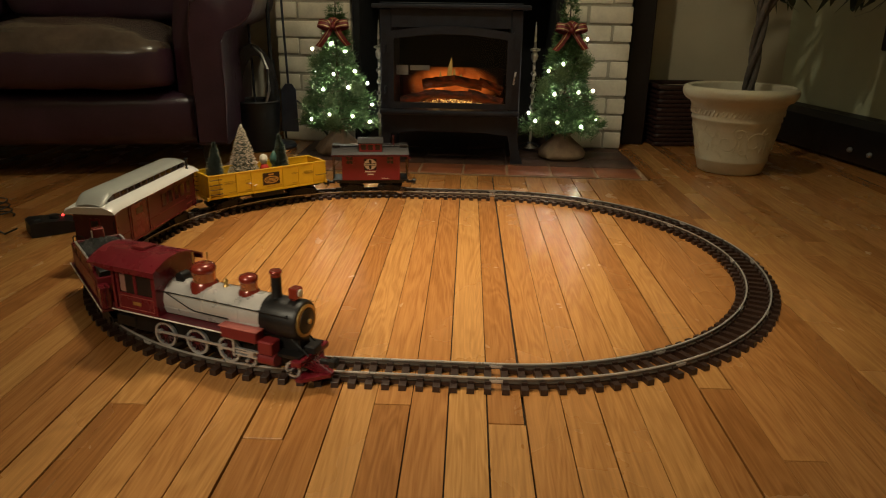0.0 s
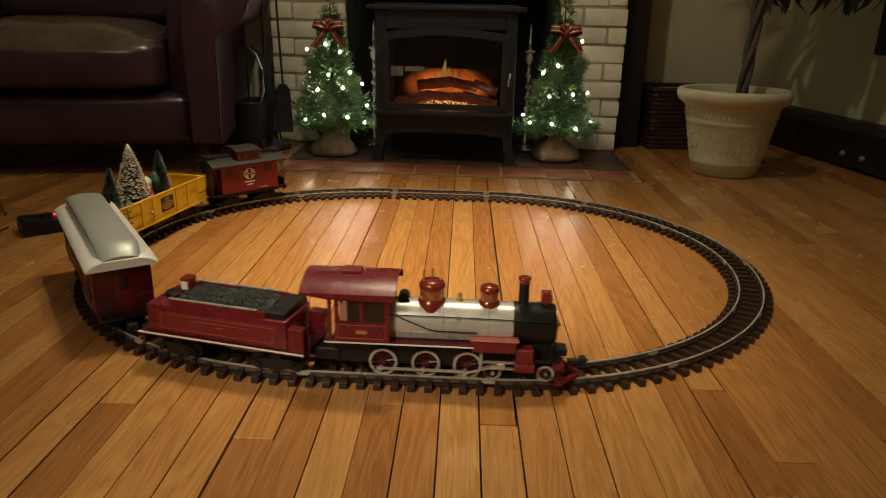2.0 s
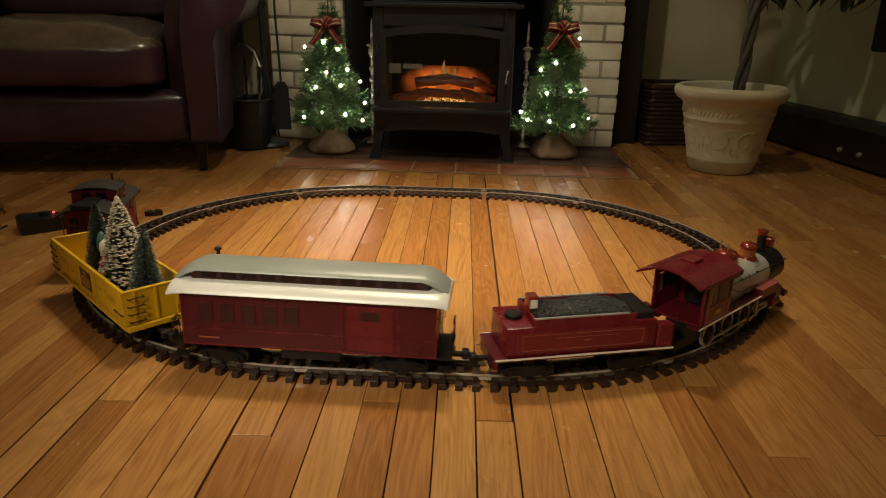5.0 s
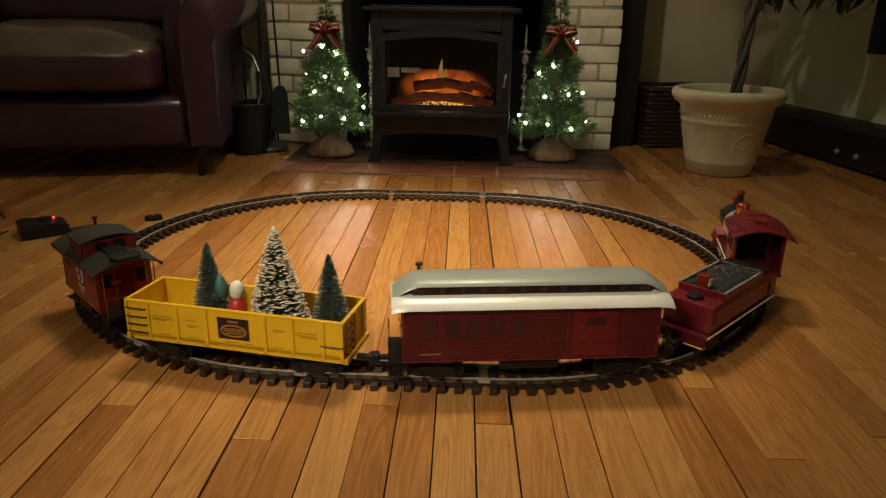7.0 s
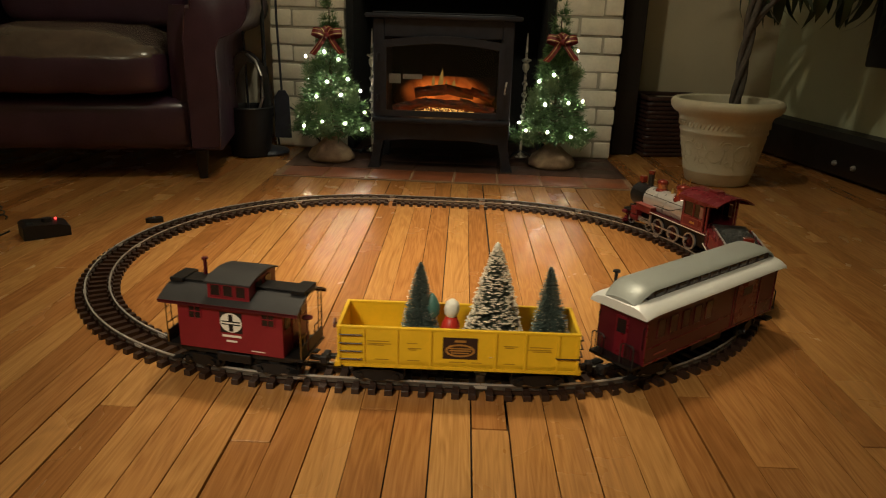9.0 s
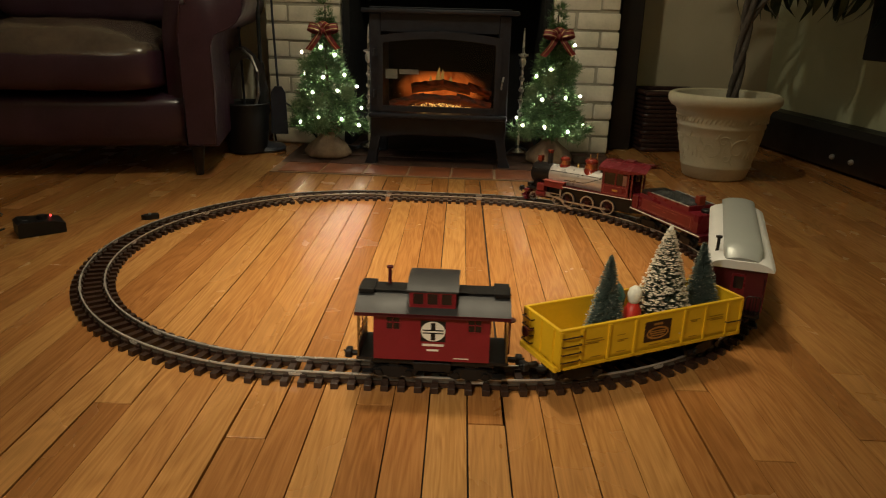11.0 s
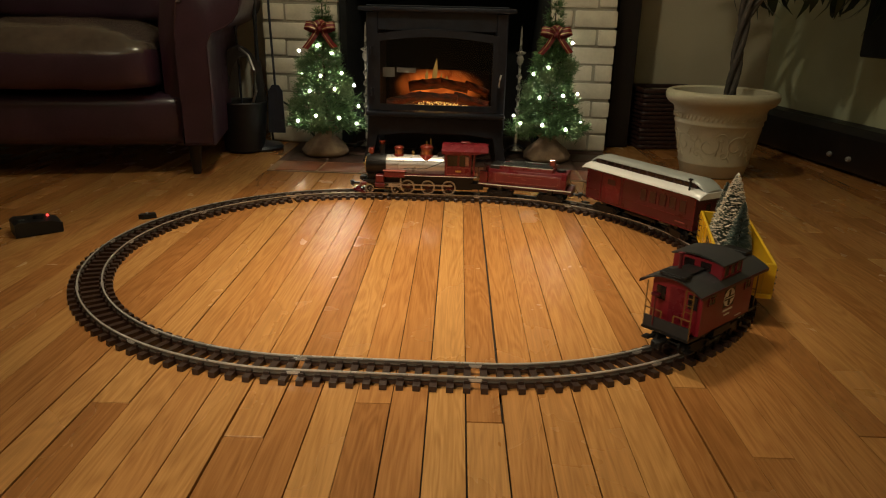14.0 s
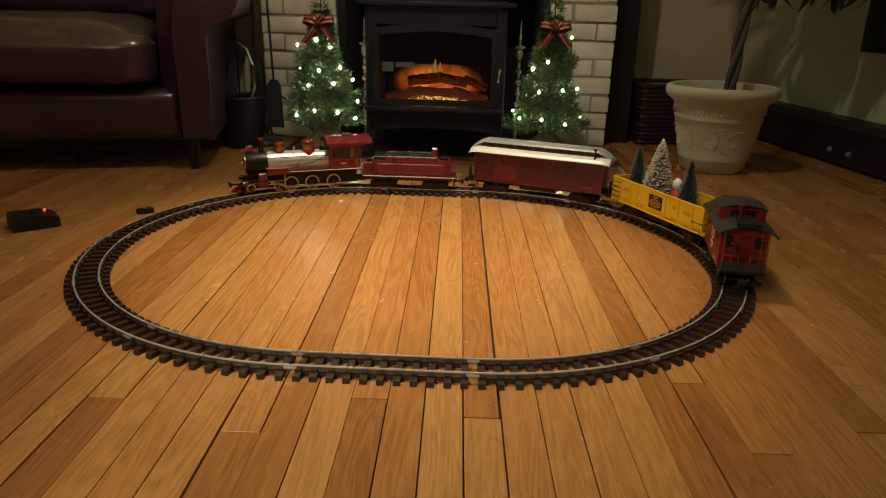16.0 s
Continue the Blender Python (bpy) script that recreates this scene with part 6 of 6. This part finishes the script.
def build_pot_plant():
    rnd = random.Random(21)
    ob = thing("plant_pot", POT_AT @ pose(1.055, 1.055, 0.001), "pale embossed resin pot with rolled rim on oak floor", "plant pot")
    prof = [(0.108, 0), (0.114, 0.004), (0.123, 0.040), (0.1255, 0.044), (0.1275, 0.049), (0.126, 0.054), (0.146, 0.150), (0.1525, 0.186), (0.156, 0.190), (0.157, 0.197), (0.155, 0.202), (0.1635, 0.243), (0.168, 0.252),
            (0.186, 0.262), (0.197, 0.278), (0.199, 0.292), (0.194, 0.304), (0.184, 0.309), (0.172, 0.304), (0.168, 0.292), (0.162, 0.262)]
    part("pot", Shape().lathe(prof, 56), POT, ob, "pale resin pot", 45)
    part("soil", Shape().lathe([(0.166, 0.262), (0.10, 0.270), (0.01, 0.276)], 40), SOIL, ob, "dark potting soil")
    # raised scrolls round the belly
    for k in range(9):
        a0 = k * math.tau / 9
        way = 1 if k % 2 else -1

        def on_belly(da, z, lift=0.0):
            r = 0.126 + (z - 0.054) * 0.2115 + lift
            return (r * math.cos(a0 + da), r * math.sin(a0 + da), z)

        sh = Shape()
        for cz, cq, spin, da0 in ((0.122, 0.040, 1, 0.0), (0.150, 0.020, -1, 0.30), (0.092, 0.018, -1, -0.28)):
            pts = []
            for i in range(30):
                u = i / 29
                q, t = cq * (1 - u * 0.80), 0.6 + u * 6.4 * way * spin
                pts.append(on_belly(da0 + q * math.cos(t) / 0.142, cz + q * math.sin(t)))
            sh.tube(pts, 0.0017, 6)
        for j, (da, z, lean) in enumerate(((0.20, 0.100, 0.4), (-0.20, 0.145, -0.5), (0.12, 0.168, 0.8), (-0.10, 0.078, -0.8), (0.33, 0.118, 0.1))):
            sh.rod(on_belly(da, z - 0.011), on_belly(da + lean * 0.12, z + 0.011), 0.0030, 0.0010, 6)
        part("scroll_relief", sh, POT, ob, "raised leafy scroll ornament", 60)
    bead = Shape()
    for k in range(64):
        a = k * math.tau / 64
        bead.rod((0.158 * math.cos(a), 0.158 * math.sin(a), 0.212), (0.1605 * math.cos(a + 0.05), 0.1605 * math.sin(a + 0.05), 0.228), 0.0040, 0.0025, 5)
    part("leaf_band", bead, POT, ob, "raised leaf band below the rim", 60)
    # the plant: braided stems, long drooping leaves above
    pl = thing("indoor_tree", POT_AT @ pose(1.085, 1.060, 0.268), "indoor tree with braided trunk and long dark drooping leaves", "plant")
    for k in range(3):
        pts = []
        for i in range(40):
            z = i * 0.034
            a = z * 15 + k * math.tau / 3
            r = 0.0135 * (1 - 0.15 * z)
            pts.append((r * math.cos(a) + 0.035 * z, r * math.sin(a), z))
        part("trunk", Shape().tube(pts, 0.0108, 8), BARK_GREY, pl, "grey braided stem")
    heads = [(0.20, -0.03, 0.57), (0.31, 0.05, 0.60), (0.18, 0.16, 0.58), (0.40, 0.16, 0.61), (0.30, -0.10, 0.60), (0.045, 0, 1.32), (-0.10, -0.05, 1.15), (0.18, 0.05, 1.2), (0.05, 0.12, 1.05), (0.10, -0.15, 0.98), (-0.04, 0.05, 0.86), (0.20, -0.08, 0.85)]
    for hx, hy, hz in heads:
        part("branch", Shape().tube([(0.04 * min(1, hz), 0, hz - 0.28), (hx * 0.6, hy * 0.5, hz - 0.1), (hx, hy, hz)], 0.008, 6), BARK_GREY, pl, "thin grey branch")
        for k in range(15):
            a = k * 2.4 + rnd.uniform(-0.3, 0.3)
            l, droop, rise = rnd.uniform(0.28, 0.48), rnd.uniform(1.2, 2.2), rnd.uniform(0.1, 0.8)
            w = rnd.uniform(0.016, 0.026)
            sh = Shape()
            pa, pb = [], []
            side = Vector((-math.sin(a), math.cos(a), 0))
            p = Vector((hx, hy, hz))
            for i in range(9):
                u = i / 8
                el = rise - droop * u * 1.4
                if i:
                    p = p + Vector((math.cos(a) * math.cos(el), math.sin(a) * math.cos(el), math.sin(el))) * l / 8
                ww = w * (math.sin(math.pi * min(1, 0.12 + u * 0.88)) ** 0.7) + 0.0006
                pa.append(p + side * ww), pb.append(p - side * ww)
            v = [q for pair in zip(pa, pb) for q in pair]
            sh.faces(v, [(2 * i, 2 * i + 1, 2 * i + 3, 2 * i + 2) for i in range(8)])
            part("leaf", sh, LEAF, pl, "", 60)
    return ob


BARK_GREY = paint("grey_brown_stem", (0.075, 0.062, 0.050), 0.85, 0, 0.35, 40, 0.8, 180)
build_pot_plant()


# ---- basket, fire tools and other small things ----
WICKER = paint("dark_brown_wicker", (0.035, 0.014, 0.010), 0.5, 0, 0.4, 40, 0.3, 200)


def build_basket():
    ob = thing("wicker_basket", ALCOVE @ pose(0.985, 1.62, 0.001, 0, 0, 6), "dark brown wicker basket beside the chimney", "basket")
    part("lining", Shape().box(-0.120, 0.150, -0.115, 0.115, 0.004, 0.236), SOOT, ob, "dark inner wall", 0)
    for k in range(13):
        z = 0.010 + k * 0.018
        sh = Shape()
        pts = []
        for i in range(60):
            u = i / 60 * 4
            e, t = int(u), u - int(u)
            x, y = [(-0.127 + 0.284 * t, -0.122), (0.157, -0.122 + 0.244 * t), (0.157 - 0.284 * t, 0.122), (-0.127, 0.122 - 0.244 * t)][e]
            o = 0.0022 * (1 if (i + k) % 2 else -1)
            n = [(0, -1), (1, 0), (0, 1), (-1, 0)][e]
            pts.append((x + n[0] * o, y + n[1] * o, z))
        sh.tube(pts, 0.0082, 6, True)
        part("weave_band", sh, WICKER, ob, "", 60)
    part("rim", Shape().box(-0.136, 0.166, -0.131, -0.108, 0.240, 0.258, 0.005, 2).box(-0.136, 0.166, 0.108, 0.131, 0.240, 0.258, 0.005, 2).box(-0.136, -0.112, -0.108, 0.108, 0.240, 0.258, 0.005, 2).box(0.142, 0.166, -0.108, 0.108, 0.240, 0.258, 0.005, 2), WICKER, ob, "thick woven rim", 40)
    return ob


build_basket()


def build_fire_tools():
    ob = thing("fire_tool_set", TOOLS @ pose(-0.735, 1.330, 0.001), "black wrought-iron fire tool stand by the bricks", "fire tools")
    part("stand_base", Shape().lathe([(0.085, 0), (0.090, 0.008), (0.082, 0.020), (0.030, 0.030), (0.012, 0.040)], 28), IRON, ob, "round black base")
    part("stand_post", Shape().rod((0, 0, 0.035), (0, 0, 0.74), 0.008, n=10).lathe([(0.008, 0.74), (0.018, 0.755), (0.018, 0.772), (0.004, 0.79)], 14), IRON, ob, "black centre post")
    part("hook_arm", Shape().tube([(-0.085, 0, 0.655), (-0.080, 0, 0.630), (-0.055, 0, 0.625), (0, 0, 0.640), (0.045, 0, 0.625), (0.062, 0, 0.630), (0.066, 0, 0.655)], 0.005, 8), IRON, ob, "black hook arms")
    part("poker", Shape().tube([(-0.083, -0.008, 0.74), (-0.082, -0.008, 0.60), (-0.075, -0.008, 0.36), (-0.072, -0.010, 0.10), (-0.066, -0.012, 0.07)], 0.0050, 8), IRON, ob, "black poker")
    sv = Shape().tube([(0.060, -0.008, 0.76), (0.060, -0.008, 0.55), (0.070, -0.010, 0.26)], 0.0050, 8)
    sv.prism([(0.035, 0.07), (0.105, 0.07), (0.100, 0.24), (0.085, 0.265), (0.058, 0.265), (0.040, 0.24)], -0.016, -0.010)
    part("shovel", sv, IRON, ob, "black ash shovel")
    br = Shape().rod((0.005, -0.02, 0.36), (0.005, -0.02, 0.72), 0.005, n=8).rod((0.005, -0.02, 0.16), (0.005, -0.02, 0.36), 0.030, 0.014, 12)
    part("brush", br, SOOT, ob, "black bristle brush")
    # black coal scuttle with a tall hooped mouth in front of the tools
    sc = thing("coal_scuttle", TOOLS @ pose(-0.790, 1.270, 0.001, 0, 0, 20), "black metal coal scuttle with tall arched hood", "bucket")
    prof = [(0.062, 0), (0.078, 0.006), (0.086, 0.060), (0.094, 0.150), (0.098, 0.195), (0.101, 0.200), (0.097, 0.205), (0.090, 0.198), (0.080, 0.120)]
    part("bucket", Shape().lathe(prof, 28), SOOT_METAL, sc, "satin black body")
    hood = Shape()
    n = 18
    outer = [(0.098 * math.cos(a), 0.195 + 0.225 * math.sin(a)) for a in [math.pi * k / n for k in range(n + 1)]]
    inner = [(0.064 * math.cos(a) + 0.012, 0.195 + 0.180 * math.sin(a)) for a in [math.pi * k / n for k in range(n + 1)]]
    v = [(x, y, z) for y in (0.0, 0.055) for ring in (outer, inner) for x, z in ring]
    c = n + 1
    quads = []
    for k in range(n):
        quads += [(k, k + 1, c + k + 1, c + k), (2 * c + k, 3 * c + k, 3 * c + k + 1, 2 * c + k + 1), (k, 2 * c + k, 2 * c + k + 1, k + 1), (c + k, c + k + 1, 3 * c + k + 1, 3 * c + k)]
    hood.faces(v, quads)
    part("hood", hood, SOOT_METAL, sc, "tall black arched hood", 40)
    part("handle", Shape().tube([(0.035, -0.080, 0.20), (0.050, -0.095, 0.25), (0.048, -0.088, 0.33), (0.030, -0.060, 0.385), (0.0, -0.03, 0.41)], 0.006, 8), STEEL_DIM, sc, "worn bright handle")
    # the stove's black flex
    cd = thing("power_cord", TOOLS @ pose(0, 0, 0.001), "black power cord looping beside the tree", "cable")
    part("cord", Shape().tube([(-0.300, 1.42, 0.006), (-0.42, 1.43, 0.006), (-0.52, 1.42, 0.03), (-0.575, 1.40, 0.10), (-0.61, 1.38, 0.165), (-0.645, 1.37, 0.190), (-0.680, 1.37, 0.185), (-0.695, 1.37, 0.150), (-0.700, 1.36, 0.080), (-0.69, 1.34, 0.036)], 0.0045, 8), SOOT_METAL, cd, "black flex")


STEEL_DIM = paint("worn_steel", (0.30, 0.29, 0.27), 0.35, 0.8, 0.3, 40)
build_fire_tools()


def build_controller():
    m = SIDE @ pose(-1.035, 0.150, 0.001, 0, 0, 40)
    ob = thing("train_controller", m, "black plastic train controller with red light on the floor", "controller")
    part("case", Shape().prism([(-0.060, 0.0), (0.055, 0.0), (0.055, 0.026), (0.030, 0.034), (-0.050, 0.040), (-0.060, 0.034)], -0.042, 0.042), SOOT_METAL, ob, "black case", 20)
    part("knob", Shape().lathe([(0.014, 0), (0.013, 0.010), (0.003, 0.011)], 16, pose(0.005, 0, 0.036)), SOOT_METAL, ob, "black speed knob")
    part("lamp", Shape().lathe([(0.0035, 0), (0.0035, 0.003), (0.001, 0.005)], 10, pose(0.030, 0.018, 0.035)), LED_RED, ob, "glowing red indicator")
    part("switch", Shape().box(-0.045, -0.030, -0.018, 0.0, 0.039, 0.042, 0.001), SOOT_METAL, ob, "black switch")
    w = thing("power_cord", SIDE @ pose(0, 0, 0.001), "thin black wires coiled beside the train controller", "cable")
    pts = []
    for k in range(40):
        a = k * 0.55
        pts.append((-1.270 + 0.045 * math.cos(a) * (1 - k / 90), 0.27 + 0.035 * math.sin(a), 0.003 + 0.0012 * k))
    part("cord", Shape().tube([(-1.110, 0.110, 0.018), (-1.14, 0.10, 0.004), (-1.18, 0.13, 0.003), (-1.30, 0.10, 0.003), (-1.6, 0.16, 0.003)], 0.0028, 6), SOOT_METAL, w, "black flex")
    part("coil", Shape().tube(pts, 0.0022, 6), SOOT_METAL, w, "coiled black wire")
    c = thing("track_connector", SIDE @ pose(-0.798, 0.302, 0.001, 0, 0, 32), "black plastic feeder clip at the rails", "connector")
    part("clip", Shape().prism([(-0.012, -0.012), (0.024, -0.012), (0.024, 0.012), (-0.012, 0.012), (-0.024, 0.0)], 0.0, 0.013, "z"), SOOT_METAL, c, "black clip body", 20)
    part("screw", Shape().rod((0, 0, 0.012), (0, 0, 0.0165), 0.004, n=10), STEEL, c, "bright screw")


LED_RED = paint("red_indicator", (0.8, 0.02, 0.02), 0.3, glow=((1.0, 0.05, 0.04), 3.0))
build_controller()


def build_wall_cabinet():
    ob = thing("wall_shelf", EAST, "black shelf unit with bracket fixed to the wall", "shelf")
    part("case", Shape().box(-0.16, -0.002, -1.60, -0.60, 0.430, 0.92, 0.006), SOOT_METAL, ob, "black case")
    part("bracket", Shape().box(-0.075, -0.045, -0.61, -0.505, 0.520, 0.548, 0.003).box(-0.075, -0.002, -0.515, -0.495, 0.522, 0.546, 0.002), SOOT_METAL, ob, "black bracket arm")


build_wall_cabinet()
build_floor()


# ---- what moves ----
GONE = [(0, -0.353), (0.5, -0.256), (1, -0.161), (1.5, -0.06), (2, 0.046), (2.5, 0.149), (3, 0.248), (3.5, 0.343), (4, 0.439), (4.2, 0.478),
        (6.3, 0.856), (6.5, 0.89), (7, 0.973), (7.5, 1.061), (8, 1.152), (8.5, 1.243), (9, 1.334), (9.2, 1.368),
        (11.3, 1.709), (11.5, 1.744), (12, 1.83), (12.5, 1.915), (13, 2.003), (13.5, 2.096), (14, 2.193), (14.5, 2.293), (15, 2.391), (15.5, 2.484), (16, 2.574)]


def gone(t):
    """Metres that the middle driving axle has run, smoothly through the table."""
    i = max(1, min(len(GONE) - 1, next((k for k, g in enumerate(GONE) if g[0] >= t), len(GONE) - 1)))
    (t0, s0), (t1, s1) = GONE[i - 1], GONE[i]

    def pace(k):
        a, b = GONE[max(0, k - 1)], GONE[min(len(GONE) - 1, k + 1)]
        return (b[1] - a[1]) / (b[0] - a[0])

    d, u = t1 - t0, (t - t0) / (t1 - t0)
    return (s0 * (1 + 2 * u) * (1 - u) ** 2 + pace(i - 1) * d * u * (1 - u) ** 2 + s1 * u * u * (3 - 2 * u) - pace(i) * d * u * u * (1 - u))


def carriage(s, rear, front):
    """The pose of a vehicle whose pivots, rear and front of its middle, follow the rails."""
    (x0, y0, _), (x1, y1, _) = along(s + rear), along(s + front)
    h = math.atan2(y1 - y0, x1 - x0)
    u = -rear / (front - rear)
    return pose(x0 + (x1 - x0) * u, y0 + (y1 - y0) * u, 0, 0, 0, math.degrees(h)), h


def motions():
    tenth = [k / 10 for k in range(161)]
    fine = [k / 15 for k in range(241)]
    for ob, middle, rear, front in TRAIN:
        walk(ob, [(t, carriage(gone(t) + middle, rear, front)[0]) for t in tenth])
    for ob, local in LOAD:
        walk(ob, [(t, carriage(gone(t) + TRAIN[3][1], TRAIN[3][2], TRAIN[3][3])[0] @ local) for t in tenth])
    by_car = {ob: (middle, rear, front) for ob, middle, rear, front in TRAIN}
    for ob, x in TRUCKS:
        middle, rear, front = by_car[ob.parent]
        rows = []
        for t in tenth:
            s = gone(t) + middle
            turn = along(s + x)[2] - carriage(s, rear, front)[1]
            rows.append((t, pose(x, 0, 0, 0, 0, (math.degrees(turn) + 180) % 360 - 180)))
        walk(ob, rows)
    for ob, x, r in WHEELS:
        walk(ob, [(t, pose(x, 0, r + AXLE_LOW) @ Matrix.Rotation(gone(t) / r, 4, "Y")) for t in fine])
    for ob, rest, phase, rate in FLAMES:
        walk(ob, [(t, rest @ pose(0.003 * math.sin(rate * 2.1 * t + phase), 0, 0.012 * math.sin(rate * 3 * t + phase) - 0.004)) for t in [k / 5 for k in range(81)]])
    for ob, y, kind in RODS:
        rows = []
        for t in fine:
            a = gone(t) / 0.0238
            px, pz = 0.010 * math.cos(a), -0.010 * math.sin(a)
            if kind == 0:
                rows.append((t, pose(px, y, 0.0436 + pz)))
            else:
                rows.append((t, pose(0.072 + px, y, 0.0436 + pz, 0, math.degrees(math.asin((pz - 0.008) / 0.062)), 0)))
        walk(ob, rows)


motions()
